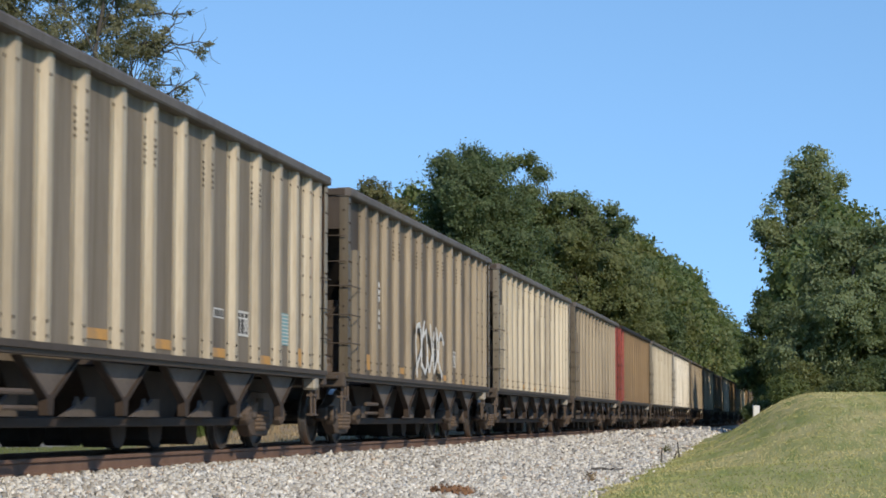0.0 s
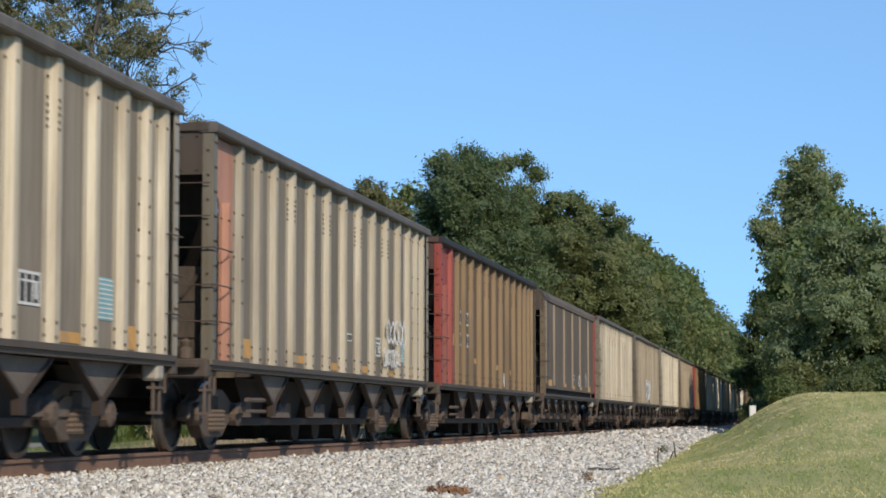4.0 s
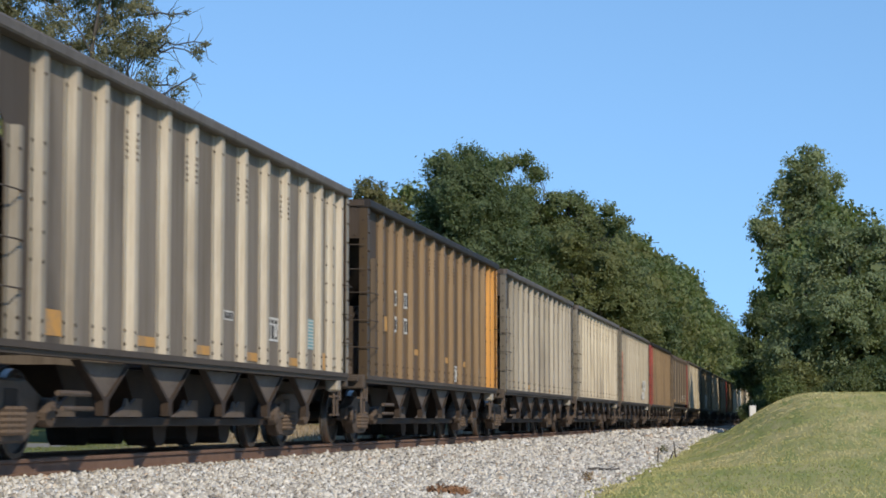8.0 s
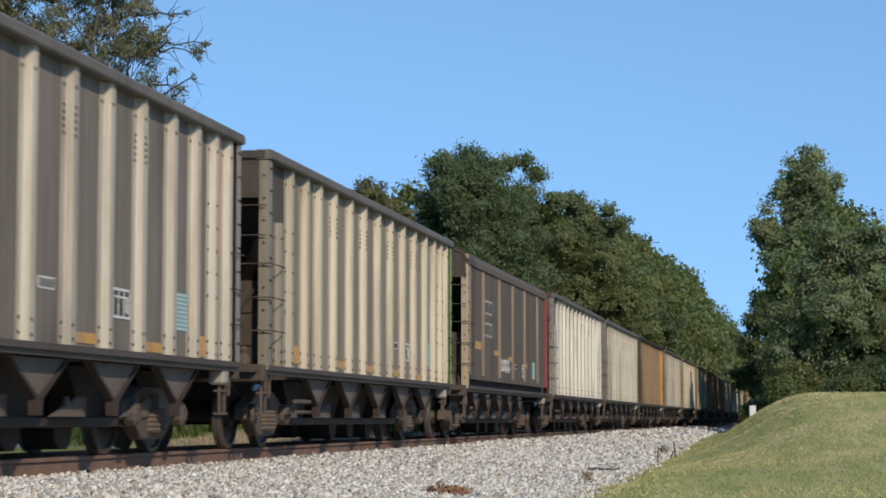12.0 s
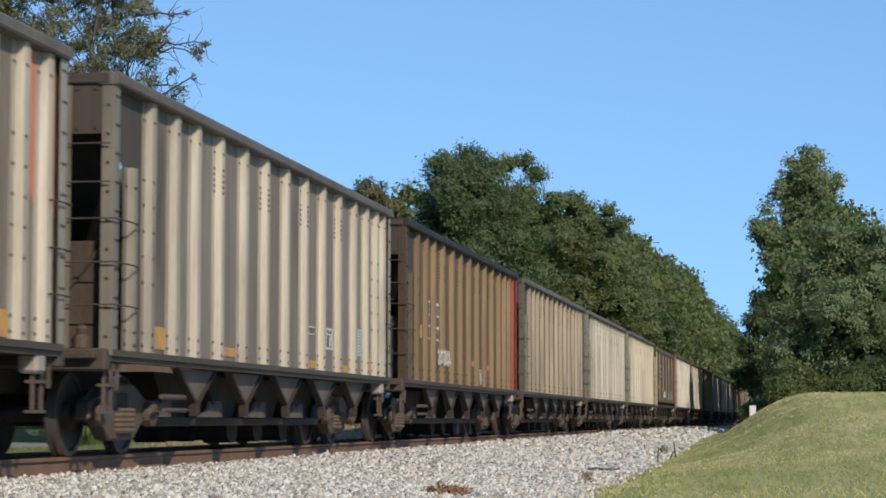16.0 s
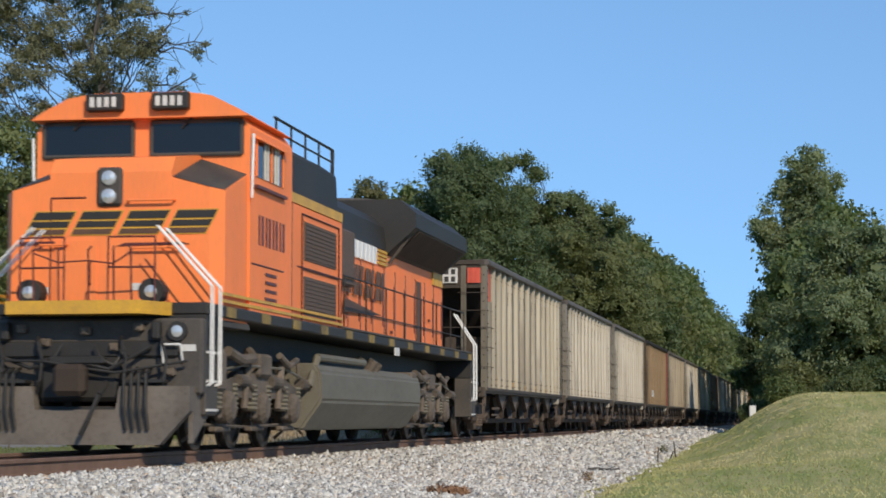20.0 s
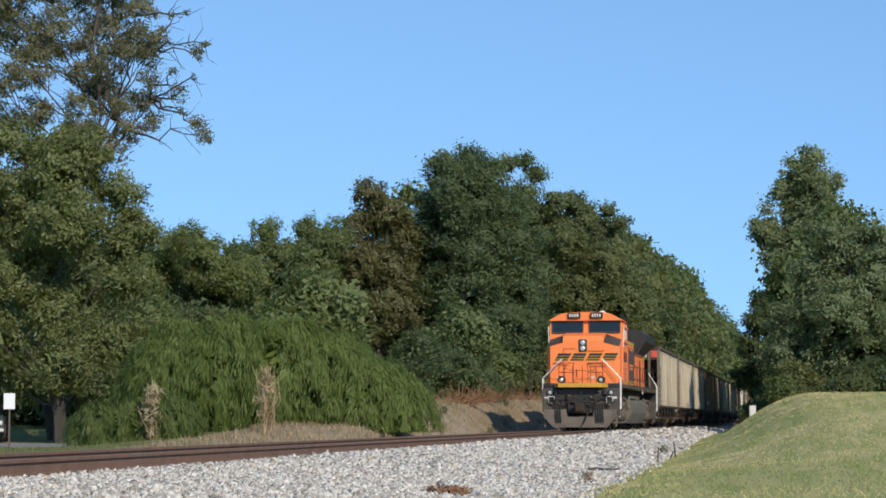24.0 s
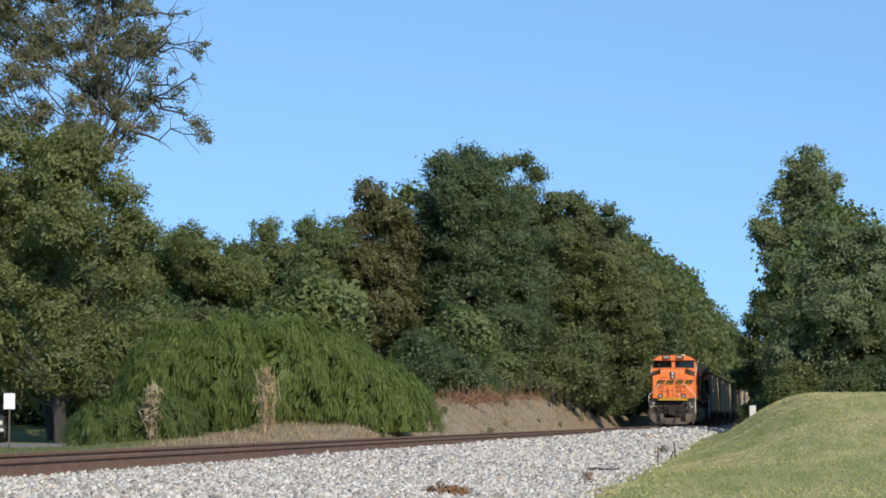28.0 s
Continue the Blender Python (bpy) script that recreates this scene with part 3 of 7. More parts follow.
# order from the locomotive: side colour, rib colour, smooth-sided or not
CREAM, GREY, TAN, BROWN, WHITE, SLATE, DUSTY = "cream", "grey", "tan", "brown", "white", "slate", "dusty"
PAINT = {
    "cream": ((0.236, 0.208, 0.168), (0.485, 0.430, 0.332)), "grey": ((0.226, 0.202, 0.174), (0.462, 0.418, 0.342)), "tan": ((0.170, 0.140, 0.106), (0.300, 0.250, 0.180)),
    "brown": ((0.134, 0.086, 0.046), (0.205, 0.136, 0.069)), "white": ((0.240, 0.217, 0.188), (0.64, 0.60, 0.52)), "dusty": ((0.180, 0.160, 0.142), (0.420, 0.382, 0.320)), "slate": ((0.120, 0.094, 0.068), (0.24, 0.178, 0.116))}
WORDS = {"cream": "cream ribbed steel coal hopper car, dusty, with grey panels", "grey": "grey-beige ribbed coal hopper car, weathered and dusty", "tan": "tan ribbed coal hopper car streaked with rust",
         "brown": "faded brown ribbed coal hopper car", "white": "pale off-white ribbed coal hopper car", "dusty": "dusty grey coal hopper car with pale ribs", "slate": "dark grey smooth-sided coal hopper car with thin tan stripes"}
ORDER = [CREAM, GREY, GREY, BROWN, TAN, DUSTY, CREAM, SLATE, WHITE, GREY, BROWN, GREY, CREAM, CREAM, BROWN, SLATE, CREAM, TAN, CREAM, TAN, BROWN, CREAM, WHITE, TAN,
         CREAM, SLATE, WHITE, BROWN, SLATE, CREAM, BROWN, SLATE, TAN, BROWN]


# some cars carry more dirt than the rest of their kind
SHADE = {1: 0.88, 9: 0.90, 10: 0.94, 12: 0.74, 14: 0.82, 17: 0.86}


def build_cars():
    kinds = {False: hopper_car(False), True: hopper_car(True)}
    used, cars = set(), []
    for k, paint in enumerate(ORDER):
        base = kinds[paint == SLATE]
        if paint == SLATE and "s" not in used or paint != SLATE and "r" not in used:
            used.add("s" if paint == SLATE else "r")
            car = base
        else:
            car = copy_thing(base, Matrix())
        tagged(car, WORDS[paint], "hopper car", "coal hopper cars of the train")
        cars.append(car)
    for k, (car, paint) in enumerate(zip(cars, ORDER)):
        rnd = random.Random(100 + k)
        f = rnd.uniform(0.95, 1.05) * SHADE.get(k + 1, 1.0)
        for o in car.children_recursive:
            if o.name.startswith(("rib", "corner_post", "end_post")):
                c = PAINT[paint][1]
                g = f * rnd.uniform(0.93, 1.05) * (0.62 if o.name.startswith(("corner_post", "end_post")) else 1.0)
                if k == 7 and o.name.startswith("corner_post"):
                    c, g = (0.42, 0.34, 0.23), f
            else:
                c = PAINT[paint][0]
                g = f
            if o.name.startswith("top_chord") and paint != SLATE:
                c = (0.022, 0.018, 0.016) if paint == BROWN else (0.150, 0.132, 0.118)
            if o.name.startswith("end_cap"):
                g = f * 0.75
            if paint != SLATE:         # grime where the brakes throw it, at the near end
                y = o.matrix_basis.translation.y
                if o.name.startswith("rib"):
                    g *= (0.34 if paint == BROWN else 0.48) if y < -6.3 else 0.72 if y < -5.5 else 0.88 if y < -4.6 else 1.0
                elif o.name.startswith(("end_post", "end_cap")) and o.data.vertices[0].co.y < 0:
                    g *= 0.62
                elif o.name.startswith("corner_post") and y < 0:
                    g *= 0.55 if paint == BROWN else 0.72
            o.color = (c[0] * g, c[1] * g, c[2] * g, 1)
    return cars


# paint on the car ends, counted from the locomotive: near end, far end
RED, ORANGE, GREEN, MAROON, SALMON = (0.27, 0.055, 0.04), (0.50, 0.24, 0.045), (0.22, 0.33, 0.08), (0.22, 0.045, 0.035), (0.44, 0.21, 0.14)
END_PAINT = {1: ((0.60, 0.13, 0.06), None), 2: (None, SALMON), 3: (None, SALMON), 4: (None, RED), 6: (None, SALMON), 7: (None, GREEN), 8: (None, MAROON), 10: (None, SALMON), 11: (None, ORANGE),
             14: (SALMON, None), 15: (RED, None), 16: (None, MAROON), 17: (None, SALMON), 20: (None, RED), 21: (RED, None)}
BARE = worn("painted_patch", (1, 1, 1), (0.5, 0.42, 0.38), 0.6, 0.0, 1.2, 0.4, (2, 2, 0.6), tint=True)


def plate_mesh(w, h, material):
    bm = bmesh.new()
    box(bm, 0, 0.006, -w / 2, w / 2, -h / 2, h / 2)
    return mesh_from(bm, "plate", material)


def lettered_plate(w, h, bars, seed, ground="white_mark", ink="ink", rows=1):
    """A painted plate with plain bars where its characters stand."""
    rnd = random.Random(seed)
    bm = bmesh.new()
    box(bm, 0, 0.005, -w / 2, w / 2, -h / 2, h / 2)
    first = len(bm.faces)
    for r in range(rows):
        z0 = -h / 2 + h * (r + 0.14) / rows
        z1 = -h / 2 + h * (r + 0.86) / rows
        for i in range(bars):
            a = -w * 0.46 + w * 0.92 * (i + 0.18) / bars
            b = -w * 0.46 + w * 0.92 * (i + 0.82) / bars
            box(bm, 0.004, 0.009, a, b, z0, z1 - rnd.choice((0, 0, 0.08)) * (z1 - z0))
    bm.faces.ensure_lookup_table()
    for i in range(first, len(bm.faces)):
        bm.faces[i].material_index = 1
    me = mesh_from(bm, "plate", M[ground])
    me.materials.append(M[ink])
    return me


def outline_mesh(w, h, t, material):
    """A stencilled box with dark ground, three uprights and small bars."""
    bm = bmesh.new()
    box(bm, 0, 0.004, -w / 2, w / 2, -h / 2, h / 2)
    for y0, y1, z0, z1 in ((-w / 2, w / 2, -h / 2, -h / 2 + t), (-w / 2, w / 2, h / 2 - t, h / 2), (-w / 2, -w / 2 + t, -h / 2, h / 2), (w / 2 - t, w / 2, -h / 2, h / 2),
                           (-w * 0.2, -w * 0.2 + t, -h / 2, h * 0.4), (w * 0.12, w * 0.12 + t, -h * 0.4, h / 2), (-w * 0.4, w * 0.4, h * 0.18, h * 0.18 + t * 0.7), (w * 0.26, w * 0.36, -h * 0.3, h * 0.2)):
        box(bm, 0.003, 0.008, y0, y1, z0, z1)
    bm.faces.ensure_lookup_table()
    for f in bm.faces[6:]:
        f.material_index = 1
    me = mesh_from(bm, "stencil", M["ink"])
    me.materials.append(material)
    return me


def lined_panel(w, h, lines, material):
    bm = bmesh.new()
    box(bm, 0, 0.005, -w / 2, w / 2, -h / 2, h / 2)
    for i in range(lines):
        z = -h / 2 + h * (i + 0.35) / lines
        box(bm, 0.004, 0.008, -w * 0.47, w * 0.47, z, z + h * 0.3 / lines)
    bm.faces.ensure_lookup_table()
    for f in bm.faces[6:]:
        f.material_index = 1
    me = mesh_from(bm, "panel", material)
    me.materials.append(M["white_mark"])
    return me


def scrawl_mesh(seed, wide, high, n, thick, material):
    """Loops and strokes of spray paint."""
    rng = np.random.default_rng(seed)
    bm = bmesh.new()
    for i in range(n):
        y = -wide / 2 + wide * (i + 0.5) / n
        pts, a0 = [], rng.uniform(0, 6)
        for k in range(9):
            a = a0 + k * rng.uniform(0.5, 0.9)
            pts.append((0.004, y + wide / n * 0.5 * math.cos(a), high * 0.5 * math.sin(a) * rng.uniform(0.6, 1.0)))
        pipe(bm, pts, thick, 4)
    bmesh.ops.scale(bm, vec=(0.2, 1, 1), verts=bm.verts)
    return mesh_from(bm, "graffiti", material)


def mark_cars(cars):
    sq, strip = plate_mesh(0.54, 0.25, M["orange"]), plate_mesh(0.66, 0.11, M["orange"])
    big = plate_mesh(0.80, 0.17, M["orange"])
    letters = [lettered_plate(0.62, 0.28, 3, i) for i in range(4)]
    slate_letters = [lettered_plate(1.2, 0.32, 6, 10 + i, "faded_mark") for i in range(2)]
    end_letters = lettered_plate(0.66, 0.34, 4, 20, rows=2)
    sill_letters = [lettered_plate(0.42, 0.05, 6, 30 + i, "hopper", "white_mark") for i in range(2)]
    small_text = [lettered_plate(0.44, 0.12, 5, 40 + i) for i in range(2)]
    dim_text = [lettered_plate(0.26, 0.36, 3, 50 + i, "sill", "white_mark", 3) for i in range(2)]
    tag = lined_panel(0.56, 0.44, 9, M["teal_mark"])
    pale_tag = lined_panel(0.56, 0.46, 9, M["sill"])
    box_mark = outline_mesh(0.56, 0.32, 0.028, M["white_mark"])
    end_plate = plate_mesh(0.30, 0.34, BARE)
    scrawl, line = scrawl_mesh(4, 3.0, 1.1, 5, 0.05, M["white_mark"]), scrawl_mesh(6, 1.5, 0.34, 8, 0.022, M["white_mark"])
    blue = scrawl_mesh(8, 1.8, 0.5, 5, 0.03, M["white_mark"])

    def outline_patch(pts):
        bm = bmesh.new()
        prism(bm, pts, "x", 0, 0.004)
        return mesh_from(bm, "end_patch", BARE)
    patch = outline_patch([(-7.20, 3.85), (-7.20, 3.44), (-6.68, 3.10), (-6.2, 2.75), (-5.7, 2.2), (-5.35, 1.5), (-5.30, 1.14), (-5.05, 1.14), (-5.05, 3.85)])
    top_patch = outline_patch([(-7.20, 3.85), (-7.20, 3.44), (-6.72, 3.12), (-6.40, 2.75), (-6.05, 2.35), (-6.05, 3.85)])
    far_patch = outline_patch([(6.60, 3.85), (6.60, 2.75), (6.8, 2.5), (7.02, 2.2), (7.40, 2.3), (7.40, 3.85)])
    ochre_patch = outline_patch([(5.90, 3.84), (5.95, 1.14), (7.40, 1.14), (7.40, 3.84)])
    red_patch = outline_patch([(6.66, 3.84), (6.64, 1.14), (7.40, 1.14), (7.40, 3.84)])
    slate_patch = outline_patch([(6.92, 1.28), (7.42, 1.28), (7.42, 3.72), (6.92, 3.72)])
    bm = bmesh.new()
    prism(bm, [(0, -0.035), (0.05, -0.03), (0.05, 0.03), (0, 0.035)], "z", 1.29, 3.70)
    red_strip = mesh_from(bm, "end_strip", BARE)
    for k, car in enumerate(cars, 1):
        paint, rnd = ORDER[k - 1], random.Random(500 + k)
        slate = paint == SLATE
        sx = 1.583 if slate else 1.512

        def gap(i):
            return (RIBS[i] + RIBS[i + 1]) / 2 + 0.02

        def put(name, me, y, z, label="", x=None):
            o = part(name, me, None, car, label)
            if name in ("graffiti", "stencil"):
                o["kind"] = "stuff"
            o.location = (sx if x is None else x, y, z)
            return o
        # yellow-orange inspection patches
        if paint == BROWN:
            spots = [(-5.38, 2.06, sq), (-2.5, 1.66, strip), (0.85, 1.60, strip), (3.05, 1.56, strip)]
        elif slate:
            spots = [(-5.0, 2.02, big), (-2.3, 1.93, strip), (0.1, 1.86, strip), (2.9, 1.80, strip)] if k == 8 else [(-5.2, 1.42, big), (-1.5, 1.40, strip), (0.9, 1.39, strip), (3.0, 1.38, strip), (5.6, 1.38, big)]
        else:
            spots = [(-5.42, 1.32, sq), (-2.48, 1.25, strip), (-0.30, 1.22, strip), (1.96, 1.22, strip), (4.18, 1.20, strip), (6.06, 1.28, sq)]
            if k % 3 == 0:
                spots.pop(2)
        for y, z, me in spots:
            put("reflector_patch", me, y, z + rnd.uniform(-0.02, 0.02))
        put("stencil", box_mark, 2.5 if slate else gap(8) if paint != BROWN else gap(7), 1.62 if not paint == BROWN else 1.34, "white stencilled box")
        if paint == BROWN:
            put("data_plate", dim_text[k % 2], gap(10), 1.36)
        else:
            put("data_plate", small_text[k % 2], 1.0 if slate else gap(6 + k % 2), 1.70)
        if paint in (CREAM, GREY, WHITE, DUSTY):
            put("test_panel", tag, gap(10), 1.64, "pale teal panel with white lines")
        if slate:
            put("test_panel", tag if k == 8 else pale_tag, 4.55, 1.68, "small panel with white lines")
            for i in range(5):
                put("bay_lettering", sill_letters[i % 2], -4.45 + 1.82 * i, 0.95, "", 1.432)
        # reporting marks become plain bars on white plates
        if paint == BROWN:
            for i, (z, j) in enumerate(((2.54, 1), (2.54, 2), (2.08, 1), (2.08, 2))):
                put("lettering_plate", letters[(i + k) % 4], gap(j) + (0.3 if k == 15 else 0.1), z, "white plate with dark bars")
        elif k == 8:
            for i, z in enumerate((2.92, 2.42)):
                put("lettering_plate", slate_letters[i], -3.5, z, "white plate with dark bars")
        elif k in (2, 5, 9, 12, 18):
            for i, (z, j) in enumerate(((2.54, 1), (2.08, 1))):
                put("lettering_plate", dim_text[i], gap(j) + 0.03, z, "faded lettering as pale bars")
        if k in (1, 4, 8, 15, 20):
            o = put("number_plate", end_letters, (NEAR if not slate else -6.62) - 0.03, 3.64, "white plate with dark bars", 0.62)
            o.rotation_euler = (0, 0, -math.pi / 2)
        if k == 1:
            o = put("end_panel", end_plate, NEAR - 0.03, 3.64, "red painted end panel", 1.32)
            o.rotation_euler, o.color = (0, 0, -math.pi / 2), (0.62, 0.10, 0.06, 1)
        if k == 18:
            put("graffiti", scrawl, 0.0, 1.68, "white spray-painted graffiti", 1.60)
        if k in (14, 30):
            put("graffiti", line, 4.0, 1.45, "white spray-painted scribble", 1.60)
            put("graffiti", blue, 4.4, 1.9, "faded pale spray paint", 1.60)
        if k == 8:
            put("graffiti", line, -0.7, 1.68, "white spray-painted scribble")
        if k == 4:
            put("graffiti", line, -3.1, 1.62, "white spray-painted scribble", 1.60)
        near, far = END_PAINT.get(k, (None, None))
        if near and not slate:
            o = put("end_patch", patch if near == RED else top_patch, 0, 0, "painted end of the side")
            o.color = (*near, 1)
        if far in (ORANGE, RED) and not slate:
            put("end_patch", ochre_patch if far == ORANGE else red_patch, 0, 0, "painted end of the side").color = (*far, 1)
        if far == MAROON:
            put("end_patch", slate_patch, 0, 0, "dull red paint at the end of the side").color = (*far, 1)
            for y in (7.02, 7.24):
                put("end_strip", red_strip, y, 0, "", sx + 0.003).color = (*far, 1)
        if far == SALMON:
            put("end_patch", far_patch, 0, 0, "faded salmon paint at the end of the side").color = (0.56, 0.20, 0.12, 1)
        for o in car.children:
            if o.name.startswith("rib"):
                if near == RED and o.location.y < -5.0 or near == SALMON and o.location.y < -6.3 or far == ORANGE and o.location.y > 6.2 or far == RED and o.location.y > 6.9:
                    o.color = (*(near or far), 1)
            if o.name.startswith("end_cap") and near == RED and not o.data.vertices[0].co.y > 0:
                o.color = (*near, 1)
            if o.name.startswith("corner_post") and (near == RED and o.location.y < 0 or far and far != SALMON and o.location.y > 0):
                o.color = (*(near if o.location.y < 0 else far), 1)


CARS = build_cars()
mark_cars(CARS)


M["loco_orange"] = worn("loco_orange_paint", (0.92, 0.232, 0.060), (0.62, 0.185, 0.065), 0.6, 0.0, 0.9, 0.45, (2, 1, 0.5), 0.06)
M["loco_black"] = worn("loco_black_paint", (0.020, 0.019, 0.018), (0.042, 0.036, 0.030), 0.62, 0.0, 1.2, 0.5)
M["loco_yellow"] = worn("loco_yellow_paint", (0.66, 0.36, 0.03), (0.30, 0.17, 0.05), 0.5, 0.0, 2.0, 0.6)
M["faded_yellow"] = worn("faded_yellow_patch", (0.34, 0.22, 0.05), (0.10, 0.075, 0.04), 0.7, 0.0, 3.0, 0.8)
M["loco_frame"] = worn("loco_frame_grey", (0.048, 0.042, 0.037), (0.10, 0.083, 0.066), 0.7, 0.0, 1.5, 0.6)
M["loco_tank"] = worn("fuel_tank_dust", (0.158, 0.145, 0.108), (0.088, 0.070, 0.048), 0.6, 0.0, 0.7, 0.6, (1, 0.35, 1), 0.04)
M["loco_truck"] = worn("locomotive_truck_dust", (0.170, 0.132, 0.100), (0.05, 0.04, 0.03), 0.8, 0.0, 1.6, 0.8)
M["plow"] = worn("plow_dust", (0.160, 0.136, 0.112), (0.07, 0.056, 0.044), 0.7, 0.0, 1.3, 0.7)
M["white_rail"] = plain("white_handrail", (0.78, 0.77, 0.74), 0.4)
M["glass_dark"] = plain("cab_glass", (0.008, 0.009, 0.010), 0.08)
M["glass_dark"].node_tree.nodes["Principled BSDF"].inputs["Specular IOR Level"].default_value = 0.5
M["grille"] = worn("intake_grille", (0.13, 0.085, 0.06), (0.06, 0.042, 0.034), 0.7, 0.0, 4.0, 0.6, (1, 1, 12), 0.5)
M["loco_brown"] = worn("dark_brown_paint", (0.075, 0.042, 0.028), (0.15, 0.075, 0.04), 0.6, 0.0, 2.0, 0.5)
M["maroon"] = plain("dark_lettering", (0.11, 0.03, 0.025), 0.5)
lm, ln, ll, lb = shader("lit_lens", 0.22, 0.7)
lb.inputs["Base Color"].default_value = (0.55, 0.55, 0.54, 1)
lb.inputs["Emission Color"].default_value = (1, 0.97, 0.9, 1)
lb.inputs["Emission Strength"].default_value = 0.12
M["lens"] = lm


def locomotive():
    """Its own y = 0 is the leading coupler face, y grows to the rear; +x is the side towards the camera."""
    loco = tagged(new("locomotive"), "orange diesel freight locomotive with black roof, yellow trim and white handrails", "locomotive")

    def add(name, mat, fn, label="", parent=None):
        bm = bmesh.new()
        fn(bm)
        return part(name, bm, M[mat], parent or loco, label)

    # frame and pilot
    add("underframe", "loco_black", lambda b: (box(b, -1.5, 1.5, 0.75, 21.9, 1.67, 1.82, 0.02), box(b, -1.48, 1.48, 0.75, 1.3, 1.30, 1.67, 0.01), box(b, -1.48, 1.48, 21.35, 21.9, 1.30, 1.67, 0.01)))
    add("centre_sill", "loco_black", lambda b: (box(b, -0.72, 0.72, 1.3, 21.35, 1.26, 1.67, 0.02), box(b, -0.6, 0.6, 0.8, 21.8, 0.8, 1.26), box(b, -1.0, 1.0, 7.2, 15.1, 0.9, 1.20)))
    for s in (-1, 1):
        for i in range(12):
            y = 1.6 + i * 1.75
            add("reflector_patch", "faded_yellow", lambda b: box(b, s * 1.502 - 0.006, s * 1.502 + 0.006, y, y + 0.44, 1.68, 1.81))
        add("frame_stripe", "loco_yellow", lambda b: box(b, s * 1.475 - 0.01, s * 1.475 + 0.01, 1.5, 8.4, 1.95, 1.99))
        add("frame_stripe", "loco_yellow", lambda b: box(b, s * 1.475 - 0.01, s * 1.475 + 0.01, 1.5, 8.4, 1.86, 1.90))
    for y0, y1, s in ((0.55, 0.75, 1), (21.9, 22.1, -1)):
        add("pilot_plate", "loco_frame", lambda b: box(b, -1.5, 1.5, y0, y1, 0.70, 1.62, 0.03))
    add("snow_plow", "plow", lambda b: (prism(b, [(-1.42, 0.80), (-0.55, 0.80), (-0.50, 0.52), (0.50, 0.52), (0.55, 0.80), (1.42, 0.80), (1.42, 0.50), (1.05, 0.10), (-1.05, 0.10), (-1.42, 0.50)], "y", 0.30, 0.46),
                                        prism(b, [(0.46, 0.8), (1.4, 0.8), (1.2, 0.5), (0.46, 0.12)], "x", 1.36, 1.42), prism(b, [(0.46, 0.8), (1.4, 0.8), (1.2, 0.5), (0.46, 0.12)], "x", -1.42, -1.36)), "dusty grey plow blade")
    add("anticlimber", "loco_yellow", lambda b: prism(b, [(-0.84, 0.14), (0.84, 0.14), (1.05, 0.75), (-1.05, 0.75)], "z", 1.66, 1.82), "yellow anticlimber")
    add("front_deck", "loco_frame", lambda b: box(b, -1.45, 1.45, 0.75, 2.9, 1.56, 1.64, 0.01))
    add("draft_box", "loco_black", lambda b: (box(b, -0.5, 0.5, 0.42, 0.6, 0.62, 1.15, 0.05), box(b, -1.2, 1.2, 0.5, 0.58, 1.15, 1.35, 0.02)))
    for y, s in ((0.0, 1), (22.1, -1)):
        add("coupler", "under", lambda b: (box(b, -0.12, 0.12, y + 0.1 if s > 0 else y - 0.2, y + 0.5 if s > 0 else y + 0.3, 0.76, 0.98, 0.03),
                                           box(b, -0.2, 0.2, y if s > 0 else y + 0.2, y + 0.24 if s > 0 else y + 0.44, 0.68, 1.06, 0.06)))
    for x in (-0.95, -0.86, -0.77, 0.62, 0.71, 0.80, 0.89):
        add("air_hose", "loco_black", lambda b: pipe(b, [(x, 0.5, 1.02), (x, 0.26, 0.95), (x + 0.01, 0.22, 0.55), (x + 0.03, 0.26, 0.28)], 0.022), "")
    add("brake_hose", "loco_black", lambda b: pipe(b, [(0.35, 0.42, 0.85), (0.33, 0.2, 0.7), (0.22, 0.14, 0.4), (0.12, 0.16, 0.22)], 0.03))
    add("jumper_cable", "loco_black", lambda b: pipe(b, [(-1.1, 0.46, 1.2), (-0.6, 0.36, 1.02), (-0.1, 0.34, 1.12), (0.4, 0.34, 1.0), (0.9, 0.44, 1.28)], 0.025))
    add("cut_lever", "loco_black", lambda b: pipe(b, [(-1.3, 0.44, 1.12), (-0.4, 0.3, 1.1), (0.2, 0.28, 1.0), (0.5, 0.3, 0.96), (1.35, 0.44, 1.1)], 0.018))
    # nose: centre block, lower shoulders with dark tops
    add("nose", "loco_orange", lambda b: (prism(b, [(1.50, 1.62), (1.50, 3.52), (1.66, 3.72), (2.80, 3.88), (2.80, 1.62)], "x", -0.80, 0.80)))
    for s in (-1, 1):
        lo, hi = (0.92, 1.42) if s > 0 else (-1.42, -0.92)

        def shoulder(b):
            v = [b.verts.new(p) for p in ((s * 0.80, 1.50, 1.62), (s * 1.30, 1.50, 1.62), (s * 1.44, 1.72, 1.62), (s * 1.44, 2.80, 1.62), (s * 0.80, 2.80, 1.62),
                                          (s * 0.80, 1.50, 3.44), (s * 1.30, 1.50, 3.30), (s * 1.44, 1.72, 3.28), (s * 1.44, 2.80, 3.60), (s * 0.80, 2.80, 3.82))]
            b.faces.new(v[:5]), b.faces.new(v[5:])
            for i in range(5):
                j = (i + 1) % 5
                b.faces.new((v[i], v[j], v[5 + j], v[5 + i]))
        add("nose_shoulder", "loco_orange", shoulder)

